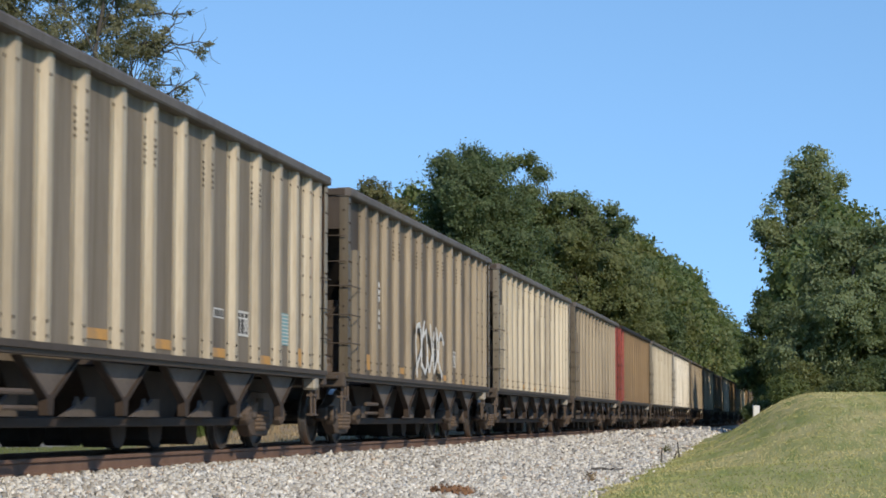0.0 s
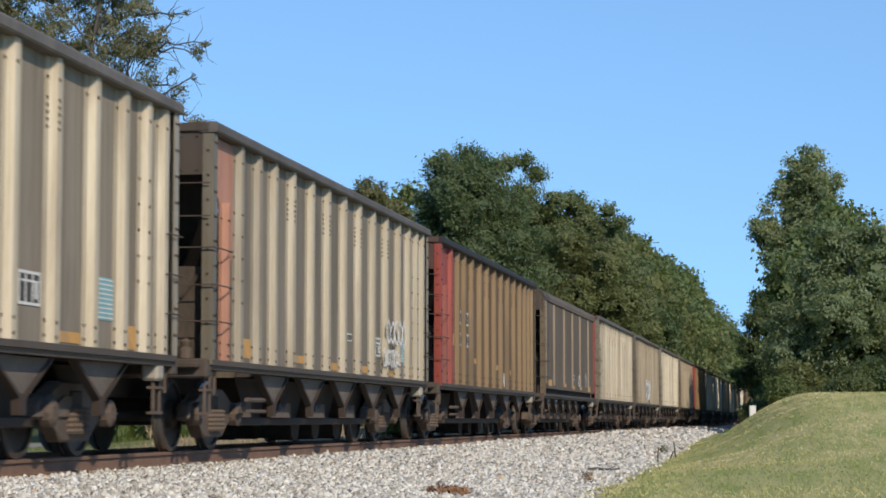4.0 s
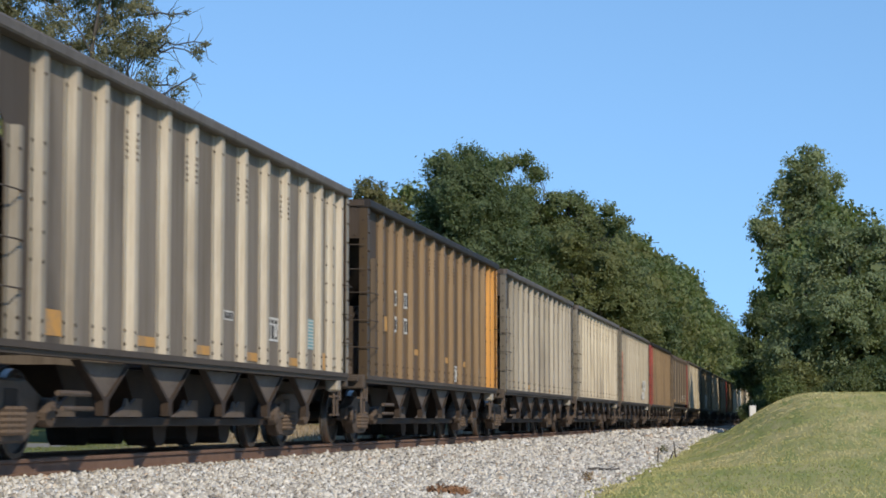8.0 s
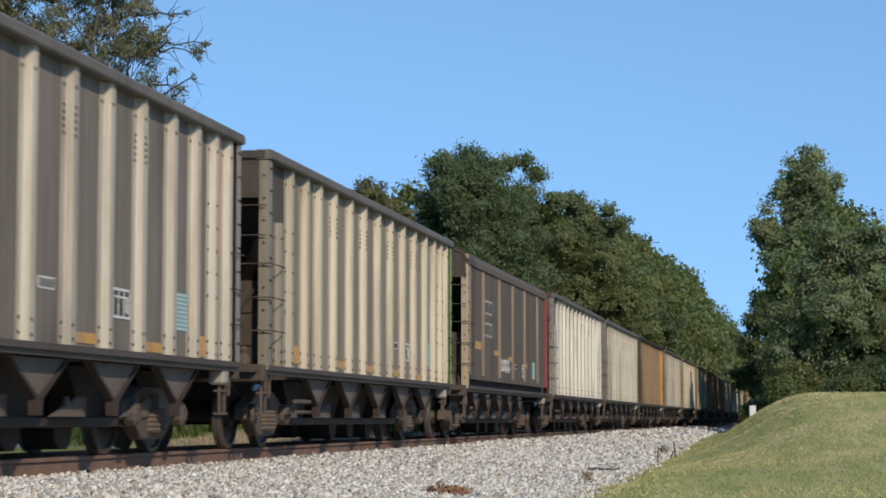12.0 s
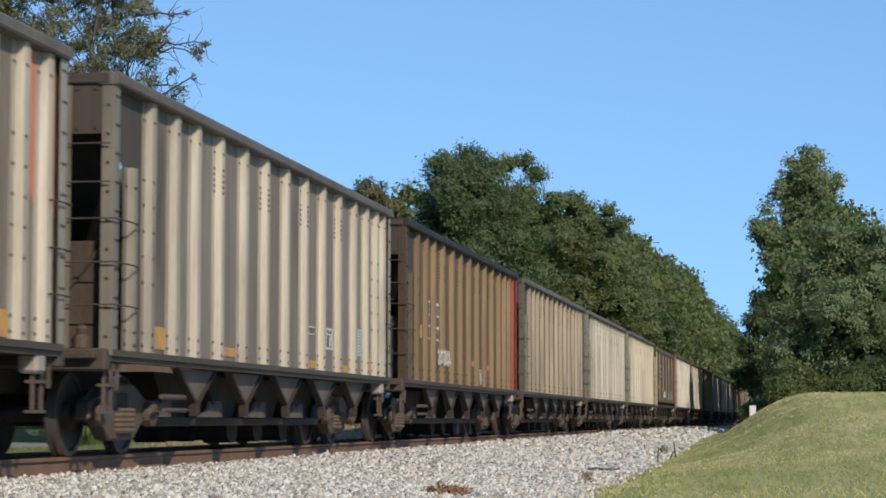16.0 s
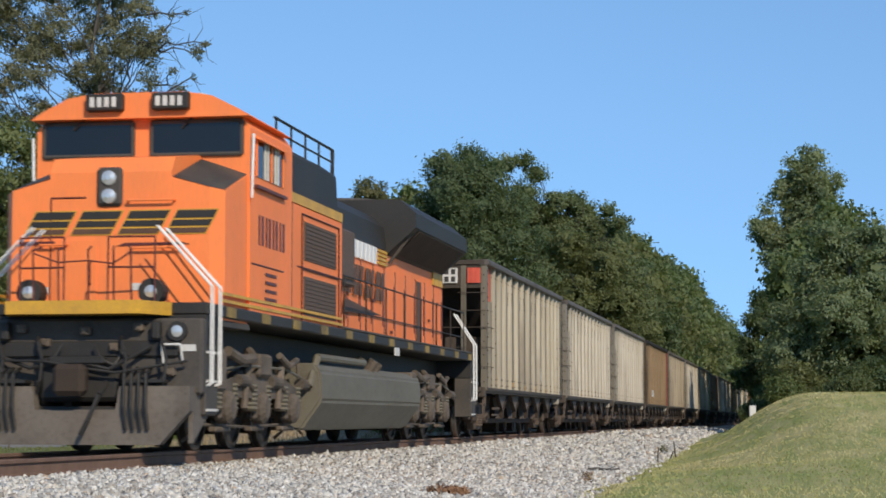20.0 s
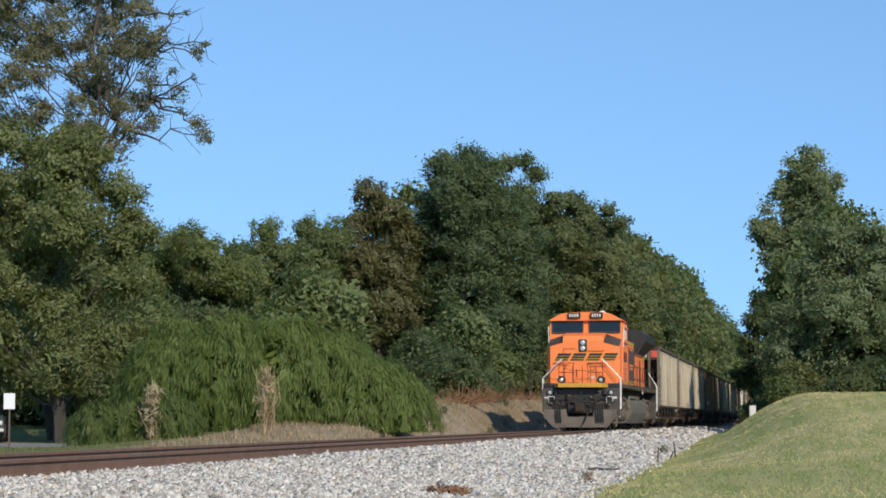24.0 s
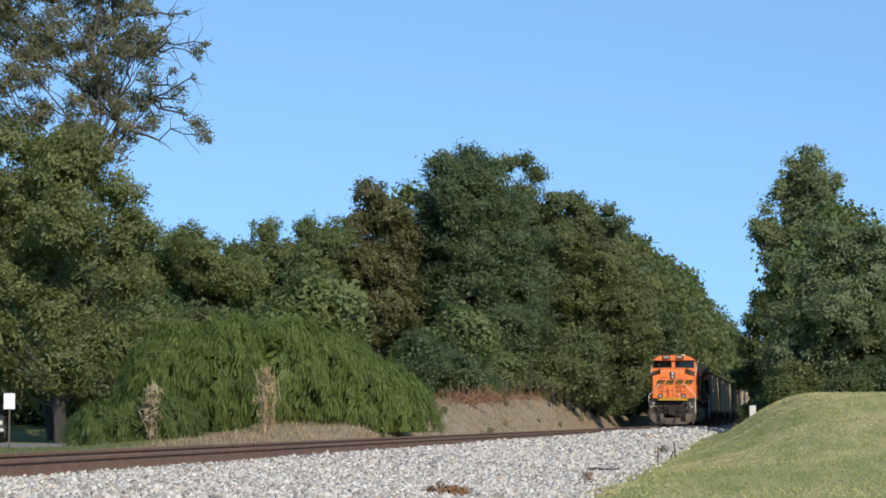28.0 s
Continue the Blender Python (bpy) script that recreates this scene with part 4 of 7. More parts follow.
        def dark(b):
            b.faces.new([b.verts.new(p) for p in ((s * 0.81, 1.52, 3.455), (s * 1.29, 1.52, 3.318), (s * 1.43, 1.73, 3.298), (s * 1.43, 2.79, 3.615), (s * 0.81, 2.79, 3.832))])
            bmesh.ops.solidify(b, geom=b.faces[:], thickness=-0.012)
        add("antiglare_panel", "loco_frame", dark)
    add("nose_stripe", "loco_yellow", lambda b: (box(b, -1.32, 1.32, 1.485, 1.50, 1.69, 1.76), box(b, -1.32, 1.32, 1.485, 1.50, 1.64, 1.66)))
    hl = add("headlight_housing", "loco_frame", lambda b: box(b, -0.17, 0.17, 1.44, 1.52, 3.08, 3.58, 0.04))
    for z in (3.21, 3.44):
        add("headlight", "lens", lambda b: lathe(b, [(0.03, -0.02), (0.09, 0.0), (0.10, 0.05)], (0, 1.41, z), "y", 18), "bright round headlight", hl)
    for s in (-1, 1):
        d = add("ditch_light_box", "loco_black", lambda b: (rod(b, (s * 0.78, 0.75, 1.96), (s * 0.78, 0.98, 1.96), 0.16, 14), box(b, s * 0.78 - 0.1, s * 0.78 + 0.1, 0.8, 1.0, 1.62, 1.9)))
        add("ditch_light", "lens", lambda b: lathe(b, [(0.02, -0.02), (0.075, 0.0), (0.085, 0.03)], (s * 0.78, 0.735, 1.96), "y", 16), "round ditch light", d)
        e = add("step_light_box", "loco_black", lambda b: rod(b, (s * 1.2, 0.48, 1.46), (s * 1.2, 0.56, 1.46), 0.12, 12))
        add("step_light", "lens", lambda b: lathe(b, [(0.02, -0.01), (0.07, 0.0), (0.08, 0.02)], (s * 1.2, 0.475, 1.46), "y", 14), "", e)
    add("nose_door_seam", "maroon", lambda b: pipe(b, [(-0.78, 1.495, 1.8), (-0.78, 1.495, 3.2), (-0.32, 1.495, 3.2)], 0.012, 4))
    for x0, x1, z in ((0.25, 0.85, 3.15), (0.30, 0.95, 2.55), (-0.9, -0.55, 2.6)):
        add("grab_iron", "loco_orange", lambda b: pipe(b, [(x0, 1.5, z), (x0, 1.42, z), (x1, 1.42, z), (x1, 1.5, z)], 0.016))
    # emblem as slanted plain shapes on the nose: open dark strokes with a thin yellow edge
    for x0 in (-1.12, -0.50, 0.12, 0.74):
        def slant(b, u0, u1, z0, z1, y0, y1, x=x0):
            d0, d1 = (z0 - 2.74) * 0.55, (z1 - 2.74) * 0.55
            prism(b, [(x + d0 + u0, z0), (x + d0 + u1, z0), (x + d1 + u1, z1), (x + d1 + u0, z1)], "y", y0, y1)
        add("nose_emblem_edge", "loco_yellow", lambda b: slant(b, -0.015, 0.525, 2.72, 3.035, 1.490, 1.500))
        for z0, z1 in ((2.735, 2.80), (2.825, 2.90), (2.925, 3.02)):
            add("nose_emblem_bar", "loco_black" if z0 > 2.8 else "loco_brown", lambda b: slant(b, 0.0, 0.51, z0, z1, 1.482, 1.494))
    for x0, x1, z, d in ((-1.25, -0.45, 2.60, 0.05), (0.10, 1.05, 2.58, 0.04)):
        add("nose_emblem_base", "maroon", lambda b: prism(b, [(x0, z), (x1, z + d * 0.4), (x1 - 0.1, z + d), (x0 + 0.1, z + d)], "y", 1.486, 1.497))
    for s in (-1, 1):
        add("pilot_grab_iron", "white_rail", lambda b: pipe(b, [(s * 1.02, 0.53, 1.08), (s * 1.02, 0.44, 1.30), (s * 1.26, 0.44, 1.30), (s * 1.26, 0.53, 1.08)], 0.014), "white grab iron")
        add("plow_step", "loco_black", lambda b: box(b, min(s * 0.62, s * 1.1), max(s * 0.62, s * 1.1), 0.26, 0.5, 0.84, 0.88))
        add("sand_hose", "loco_black", lambda b: pipe(b, [(s * 0.55, 0.5, 1.25), (s * 0.45, 0.38, 1.05), (s * 0.3, 0.34, 1.12), (s * 0.2, 0.4, 1.3)], 0.02))
        add("lamp_bracket", "loco_black", lambda b: box(b, s * 0.95 - 0.05, s * 0.95 + 0.05, 0.4, 0.56, 1.36, 1.58, 0.02))
        add("pilot_tag", "white_mark", lambda b: box(b, s * 1.33 - 0.09, s * 1.33 + 0.09, 0.535, 0.55, 1.22, 1.30))
    for x0, x1, z in ((-1.05, -0.88, 1.98), (-0.84, -0.80, 1.98), (0.30, 0.44, 2.02)):
        add("nose_notice", "white_mark", lambda b: box(b, x0, x1, 1.488, 1.499, z, z + 0.09))
    add("nose_door", "loco_orange", lambda b: box(b, -0.72, -0.16, 1.478, 1.502, 1.86, 2.66, 0.006))
    add("nose_door_handle", "maroon", lambda b: pipe(b, [(-0.24, 1.475, 2.1), (-0.24, 1.44, 2.12), (-0.24, 1.44, 2.36), (-0.24, 1.475, 2.38)], 0.014))
    for x in (-0.62, -0.30, 0.08, 0.40, 0.62):
        add("nose_stanchion", "maroon", lambda b: pipe(b, [(x, 0.50, 1.80), (x, 0.46, 2.45), (x * 0.9, 0.60, 2.50)], 0.013))
    add("front_chain", "maroon", lambda b: pipe(b, [(-0.62, 0.46, 2.42), (-0.3, 0.45, 2.30), (0.08, 0.45, 2.32), (0.4, 0.45, 2.28), (0.62, 0.46, 2.42)], 0.011))
    for x, z in ((-1.15, 0.98), (-0.45, 1.28), (0.42, 1.22), (1.12, 0.92), (0.05, 1.42), (-0.75, 1.45), (0.72, 1.46)):
        add("pilot_bracket", "loco_truck", lambda b: (box(b, x - 0.06, x + 0.06, 0.44, 0.56, z, z + 0.10, 0.015), rod(b, (x, 0.42, z + 0.05), (x, 0.46, z + 0.05), 0.03, 8)))
    for x in (-1.05, -0.55, 0.50, 1.0):
        add("air_hose", "loco_black", lambda b: pipe(b, [(x, 0.5, 1.40), (x + 0.05, 0.36, 1.34), (x + 0.12, 0.32, 1.12), (x + 0.10, 0.30, 0.86), (x + 0.05, 0.36, 0.74)], 0.02), "")
    add("coupler_pocket", "loco_black", lambda b: (box(b, -0.55, 0.55, 0.44, 0.5, 0.5, 0.56, 0.01), box(b, -0.35, 0.35, 0.3, 0.44, 1.06, 1.16, 0.02)))
    # cab
    roof = [(-1.47, 1.75), (1.47, 1.75), (1.47, 4.24), (1.32, 4.44), (0.97, 4.62), (0.60, 4.68), (-0.60, 4.68), (-0.97, 4.62), (-1.32, 4.44), (-1.47, 4.24)]
    add("cab", "loco_orange", lambda b: (prism(b, roof, "y", 2.80, 5.1), prism(b, [(x * 1.02, max(z, 4.37) + (0.03 if z > 4.4 else 0)) for x, z in roof[2:]], "y", 2.62, 4.9)))
    for s in (-1, 1):
        a, c = sorted((s * 0.13, s * 1.36))
        w = add("windshield", "glass_dark", lambda b: prism(b, [(a, 3.90), (c, 3.90), (c, 4.24), (c - 0.06, 4.32), (a + 0.06, 4.32), (a, 4.24)], "y", 2.765, 2.79), "dark reflecting windshield")
        add("windshield_frame", "loco_frame", lambda b: pipe(b, [(a, 2.78, 3.89), (c, 2.78, 3.89), (c, 2.78, 4.33), (a, 2.78, 4.33), (a, 2.78, 3.89)], 0.03, 6), "", w)
        add("wiper", "loco_black", lambda b: pipe(b, [((a + c) / 2, 2.72, 4.42), ((a + c) / 2 - 0.2, 2.74, 4.24)], 0.014), "", w)
        a, c = sorted((s * 0.20, s * 0.70))
        n = add("number_board", "loco_black", lambda b: box(b, a, c, 2.50, 2.66, 4.46, 4.69, 0.02), "black number board with pale bars")
        for i in range(4):
            add("number_bar", "white_mark", lambda b: box(b, a + 0.06 + i * 0.1, a + 0.12 + i * 0.1, 2.492, 2.5, 4.51, 4.64), "", n)
        g = add("side_window", "glass_dark", lambda b: box(b, s * 1.472 - 0.006, s * 1.472 + 0.006, 3.05, 4.55, 3.62, 4.1), "dark cab side window with bright posts")
        for y in (3.05, 3.5, 3.65, 3.85, 4.05, 4.2, 4.5):
            add("window_post", "white_mark" if y in (3.5, 3.65, 4.05, 4.2) else "loco_orange", lambda b: box(b, s * 1.485 - 0.012, s * 1.485 + 0.012, y, y + 0.05, 3.62, 4.12), "", g)
        add("awning", "loco_orange", lambda b: prism(b, [(s * 1.47, 4.17), (s * 1.56, 4.11), (s * 1.56, 4.09), (s * 1.47, 4.13)], "y", 2.98, 4.65))
        add("arm_rest", "maroon", lambda b: box(b, min(s * 1.47, s * 1.53), max(s * 1.47, s * 1.53), 3.0, 4.6, 3.46, 3.50))
        add("mirror_rail", "white_rail", lambda b: pipe(b, [(s * 1.5, 2.78, 3.3), (s * 1.52, 2.78, 4.15)], 0.02))
        for i in range(4):
            y = 3.25 + i * 0.38
            add("side_number_bar", "maroon", lambda b: (box(b, s * 1.475 - 0.004, s * 1.475 + 0.004, y, y + 0.07, 2.72, 3.12), box(b, s * 1.475 - 0.004, s * 1.475 + 0.004, y + 0.16, y + 0.26, 2.72, 3.12)))
        for i in range(4):
            add("louvre", "maroon", lambda b: box(b, s * 1.478 - 0.006, s * 1.478 + 0.006, 3.6, 4.2, 2.0 + i * 0.11, 2.04 + i * 0.11))
        add("cab_seam", "maroon", lambda b: pipe(b, [(s * 1.472, 2.9, 2.45), (s * 1.472, 4.6, 2.45)], 0.014, 4))
        # wide electrical cabinet behind the cab, grilles, yellow band
        add("cabinet_wall", "loco_orange", lambda b: box(b, min(s * 0.2, s * 1.45), max(s * 0.2, s * 1.45), 5.1, 8.5, 1.75, 3.50, 0.02))
        add("cabinet_band", "loco_yellow", lambda b: box(b, s * 1.40 - 0.06, s * 1.40 + 0.06, 5.12, 8.48, 3.50, 3.64))
        for z0, z1 in ((1.92, 2.48), (2.72, 3.28)):
            gr = add("intake_grille", "grille", lambda b: box(b, s * 1.456 - 0.01, s * 1.456 + 0.01, 5.9, 8.0, z0, z1), "dark intake grille")
            for k in range(9):
                add("grille_slat", "grille", lambda b: box(b, s * 1.47 - 0.006, s * 1.47 + 0.006, 5.9, 8.0, z0 + 0.03 + k * 0.06, z0 + 0.05 + k * 0.06), "", gr)
            add("grille_frame", "maroon", lambda b: pipe(b, [(s * 1.465, 5.75, z0 - 0.12), (s * 1.465, 8.2, z0 - 0.12), (s * 1.465, 8.2, z1 + 0.1), (s * 1.465, 5.75, z1 + 0.1), (s * 1.465, 5.75, z0 - 0.12)], 0.012, 4), "", gr)
        add("cabinet_seam", "maroon", lambda b: (pipe(b, [(s * 1.455, 5.15, 1.65), (s * 1.455, 5.15, 3.5)], 0.012, 4), pipe(b, [(s * 1.455, 5.5, 2.6), (s * 1.455, 8.4, 2.6), (s * 1.455, 8.4, 1.7)], 0.012, 4)))
        add("blower_box", "grille", lambda b: box(b, min(s * 1.0, s * 1.40), max(s * 1.0, s * 1.40), 8.5, 9.7, 2.55, 3.45, 0.03), "dark grey blower housing")
        # engine hood doors and handles
        for i in range(10):
            y = 9.9 + i * 1.05
            d = add("hood_door", "loco_orange", lambda b: box(b, s * 0.99 - 0.02, s * 0.99 + 0.02, y, y + 1.0, 1.75, 3.15, 0.004))
            add("door_seam", "maroon", lambda b: box(b, s * 1.008 - 0.006, s * 1.008 + 0.006, y + 1.0, y + 1.05, 1.72, 3.18))
            add("door_latch", "maroon", lambda b: box(b, s * 1.015 - 0.01, s * 1.015 + 0.01, y + 0.86, y + 0.9, 2.1, 2.9), "", d)
        for i in range(9):
            add("exhaust_bar", "white_rail" if i != 2 else "loco_yellow", lambda b: prism(b, [(10.3 + i * 0.34, 3.20), (10.56 + i * 0.34, 3.20), (10.60 + i * 0.34, 3.50), (10.34 + i * 0.34, 3.50)], "x", s * 1.01 - 0.02, s * 1.01 + 0.02), "white painted bar")
        for i in range(4):
            add("hood_band", "loco_yellow", lambda b: box(b, s * 1.01 - 0.015, s * 1.01 + 0.015, 13.45, 14.3, 3.22 + i * 0.075, 3.27 + i * 0.075))
        add("hood_rear_band", "loco_yellow", lambda b: box(b, s * 1.01 - 0.015, s * 1.01 + 0.015, 19.2, 20.35, 3.2, 3.5))
        for i in range(4):   # emblem on the hood side, open slanted shapes
            y = 10.3 + i * 0.92
            for z0, z1 in ((2.54, 2.76), (2.80, 3.06)):
                d0, d1 = (z0 - 2.52) * 0.25, (z1 - 2.52) * 0.25
                for u, w in ((0.0, 0.17), (0.26, 0.10), (0.50, 0.17)):
                    add("hood_emblem_bar", "loco_brown", lambda b: prism(b, [(y + u + d0, z0), (y + u + w + d0, z0), (y + u + w + d1, z1), (y + u + d1, z1)], "x", s * 1.05 - 0.008, s * 1.05 + 0.008))
        add("hood_emblem_swoosh", "loco_brown", lambda b: prism(b, [(10.5, 2.42), (10.7, 2.43), (13.6, 2.28), (10.4, 2.20)], "x", s * 1.05 - 0.008, s * 1.05 + 0.008))
        add("dark_door", "loco_brown", lambda b: box(b, s * 1.02 - 0.012, s * 1.02 + 0.012, 17.3, 17.75, 1.75, 3.15, 0.004), "dark brown louvred door")
        for y, z in ((9.95, 2.1), (12.9, 2.5), (14.6, 2.0), (15.9, 2.75), (18.6, 2.4), (19.6, 2.8)):
            add("hood_latch", "maroon", lambda b: box(b, s * 1.03 - 0.012, s * 1.03 + 0.012, y, y + 0.16, z, z + 0.05))
        add("walkway_edge", "loco_frame", lambda b: box(b, min(s * 1.0, s * 1.5), max(s * 1.0, s * 1.5), 8.5, 21.8, 1.82, 1.86, 0.01))
        # walkway railing
        rl = add("walkway_rail", "loco_black", lambda b: (pipe(b, [(s * 1.44, 8.6, 2.68), (s * 1.44, 20.6, 2.68)], 0.015), pipe(b, [(s * 1.44, 8.6, 2.15), (s * 1.44, 20.6, 2.15)], 0.011)))
        for i in range(8):
            y = 8.7 + i * 1.7
            add("stanchion", "loco_black", lambda b: rod(b, (s * 1.44, y, 1.84), (s * 1.44, y, 2.68), 0.014, 6), "", rl)
        # white corner handrails, front and rear
        for y, t in ((0.80, 1), (21.85, -1)):
            for k in (0, 0.10, 0.36, 0.46):
                yy = y + t * k
                add("corner_handrail", "white_rail", lambda b: pipe(b, [(s * 1.42, yy, 0.78), (s * 1.53, yy, 0.84), (s * 1.53, yy, 2.02), (s * (0.80 if t > 0 else 1.1), yy + t * 0.1, 2.78 if t > 0 else 2.70)], 0.0115, 6), "white bent handrail")
        # corner steps
        for y in (0.75, 21.35):
            st = add("step_well", "loco_frame", lambda b: box(b, min(s * 1.1, s * 1.48), max(s * 1.1, s * 1.48), y + 0.02, y + 0.55, 0.45, 1.31, 0.02))
            for z in (0.5, 0.85, 1.2):
                add("step_edge", "white_mark", lambda b: box(b, s * 1.49 - 0.012, s * 1.49 + 0.012, y + 0.04, y + 0.5, z, z + 0.03), "", st)
        # front railing over the anticlimber
        add("front_railing", "maroon", lambda b: (pipe(b, [(s * 0.28, 0.62, 1.84), (s * 0.28, 0.62, 2.62), (s * 0.86, 0.66, 2.62), (s * 0.86, 0.66, 1.84)], 0.012), pipe(b, [(s * 0.28, 0.62, 2.25), (s * 0.86, 0.66, 2.25)], 0.014)))
        # black roof handrails
        rr = add("roof_handrail", "loco_black", lambda b: (pipe(b, [(s * 1.18, 5.2, 4.72), (s * 1.18, 9.0, 4.72), (s * 1.18, 9.0, 4.2)], 0.022), pipe(b, [(s * 1.18, 5.2, 4.52), (s * 1.18, 9.0, 4.52)], 0.016)))
        for i in range(5):
            add("stanchion", "loco_black", lambda b: rod(b, (s * 1.18, 5.3 + i * 0.9, 4.2), (s * 1.18, 5.3 + i * 0.9, 4.72), 0.018, 6), "", rr)
    # upper works in black
    add("electrical_roof", "loco_black", lambda b: prism(b, [(-1.34, 3.5), (1.34, 3.5), (1.30, 4.25), (1.1, 4.4), (-1.1, 4.4), (-1.30, 4.25)], "y", 5.1, 8.7))
    add("roof_hatch", "loco_frame", lambda b: (box(b, -0.8, 0.8, 5.6, 6.4, 4.4, 4.5, 0.03), box(b, -0.5, 0.5, 7.0, 8.2, 4.4, 4.48, 0.03)))
    add("engine_hood", "loco_orange", lambda b: box(b, -0.99, 0.99, 8.5, 20.4, 1.75, 3.52, 0.02))
    add("engine_roof", "loco_black", lambda b: prism(b, [(-1.0, 3.52), (1.0, 3.52), (0.96, 3.95), (0.7, 4.18), (-0.7, 4.18), (-0.96, 3.95)], "y", 8.7, 14.3))
    add("exhaust_stack", "loco_black", lambda b: box(b, -0.4, 0.4, 10.6, 11.9, 4.15, 4.42, 0.05))
    add("radiator_hood", "loco_black", lambda b: prism(b, [(-1.0, 3.45), (1.0, 3.45), (1.56, 3.95), (1.56, 4.22), (1.25, 4.48), (-1.25, 4.48), (-1.56, 4.22), (-1.56, 3.95)], "y", 14.3, 20.3), "black flared radiator hood")
    for s in (-1, 1):
        add("radiator_screen", "under", lambda b: prism(b, [(s * 1.06, 3.50), (s * 1.53, 3.92), (s * 1.55, 3.90), (s * 1.08, 3.48)], "y", 14.8, 19.9))
        add("radiator_brace", "loco_frame", lambda b: pipe(b, [(s * 1.02, 14.45, 3.3), (s * 1.5, 14.6, 3.95)], 0.03))
    add("roof_fan", "loco_frame", lambda b: [lathe(b, [(0.62, 4.46), (0.66, 4.52), (0.6, 4.60), (0.1, 4.60)], (0, y, 0), "z", 20) for y in (15.6, 17.2, 18.8)])
    add("horn", "loco_frame", lambda b: [rod(b, (x, 3.3, 4.74), (x, 3.75, 4.74), 0.07, 10, 0.03) for x in (-0.2, 0.0, 0.2)] + [box(b, -0.3, 0.3, 3.6, 3.8, 4.62, 4.74)])
    add("antenna_dome", "white_mark", lambda b: lathe(b, [(0.16, 4.62), (0.16, 4.69), (0.1, 4.79), (0.02, 4.81)], (0.6, 3.4, 0), "z", 14))
    # tank, reservoirs and pipes
    add("fuel_tank", "loco_tank", lambda b: (prism(b, [(-1.36, 1.25), (1.36, 1.25), (1.46, 1.12), (1.48, 0.68), (1.16, 0.24), (-1.16, 0.24), (-1.48, 0.68), (-1.46, 1.12)], "y", 7.0, 15.3),
                                             bmesh.ops.bevel(b, geom=b.edges[:], offset=0.04, segments=2, affect="EDGES")), "dusty grey fuel tank")
    for s in (-1, 1):
        add("air_pipe", "loco_tank", lambda b: pipe(b, [(s * 1.3, 6.9, 0.9), (s * 1.36, 7.2, 1.34), (s * 1.36, 10.6, 1.34), (s * 1.2, 10.9, 1.42)], 0.06, 8))
        add("filler_cap", "loco_truck", lambda b: rod(b, (s * 1.3, 11.2, 1.2), (s * 1.42, 11.2, 1.4), 0.09, 10))
        add("filler_cap", "loco_truck", lambda b: rod(b, (s * 1.3, 11.7, 1.2), (s * 1.4, 11.7, 1.36), 0.07, 10))
        add("underframe_tag", "white_mark", lambda b: box(b, s * 1.50 - 0.01, s * 1.50 + 0.01, 12.6, 13.0, 1.53, 1.67))
    # three-axle trucks
    bm = bmesh.new()
    prism(bm, [(-2.35, 0.62), (-2.2, 0.86), (-1.5, 0.92), (-1.1, 1.05), (1.1, 1.05), (1.5, 0.92), (2.2, 0.86), (2.35, 0.62), (2.0, 0.52), (1.3, 0.72), (0.5, 0.72), (0.35, 0.5), (-0.35, 0.5), (-0.5, 0.72), (-1.3, 0.72), (-2.0, 0.52)], "x", -0.1, 0.1)
    bmesh.ops.bevel(bm, geom=bm.edges[:], offset=0.03, segments=1, affect="EDGES")
    sf = mesh_from(bm, "side_frame", M["loco_truck"])
    bm = bmesh.new()
    lathe(bm, [(0.22, 0.0), (0.22, 0.14), (0.15, 0.2)], (0, 0, 0), "x", 14)
    box(bm, -0.02, 0.1, -0.28, 0.28, -0.16, 0.24, 0.03)
    ax = mesh_from(bm, "axle_box", M["loco_truck"])
    bm = bmesh.new()
    lathe(bm, [(0.09, 0.0)] + [(0.09 + 0.03 * (k % 2), 0.03 * k) for k in range(1, 12)] + [(0.09, 0.36)], (0, 0, 0), "z", 12)
    sp = mesh_from(bm, "coil_spring", M["loco_tank"])
    bm = bmesh.new()
    rod(bm, (0, -0.3, 0), (0, 0.2, 0), 0.085, 12)
    rod(bm, (0, 0.2, 0), (0, 0.55, -0.1), 0.035, 6)
    bc = mesh_from(bm, "brake_cylinder", M["loco_truck"])
    bm = bmesh.new()
    for s in (-1, 1):
        lathe(bm, [(0.46, s * 0.68), (0.56, s * 0.685), (0.56, s * 0.705), (0.535, s * 0.715), (0.53, s * 0.80), (0.46, s * 0.81), (0.44, s * 0.775), (0.2, s * 0.75), (0.17, s * 0.83)], (0, 0, 0), "x", 30)
        for k in range(3):
            a = k * 2.094
            rod(bm, (s * 0.75, 0.3 * math.cos(a), 0.3 * math.sin(a)), (s * 0.79, 0.3 * math.cos(a), 0.3 * math.sin(a)), 0.04, 8)
    lathe(bm, [(0.1, -0.95), (0.1, 0.95)], (0, 0, 0), "x", 12)
    ws = mesh_from(bm, "wheelset", M["wheel"])
    for yc in (4.4, 17.6):
        t = new("truck")
        t.parent = loco
        t.location = (0, yc, 0)
        for s in (-1, 1):
            o = part("side_frame", sf, None, t)
            o.location = (s * 1.12, 0, 0)
            for y in (-1.75, 0.0, 1.75):
                o = part("axle_box", ax, None, t)
                o.location = (s * 1.12, y, 0.56)
                o.rotation_euler = (0, 0, 0 if s > 0 else math.pi)
                for d in (-0.38, 0.38):
                    part("coil_spring", sp, None, t).location = (s * 1.16, y + d, 0.52)
                o = part("brake_cylinder", bc, None, t)
                o.location = (s * 1.24, y + 0.7, 0.92)
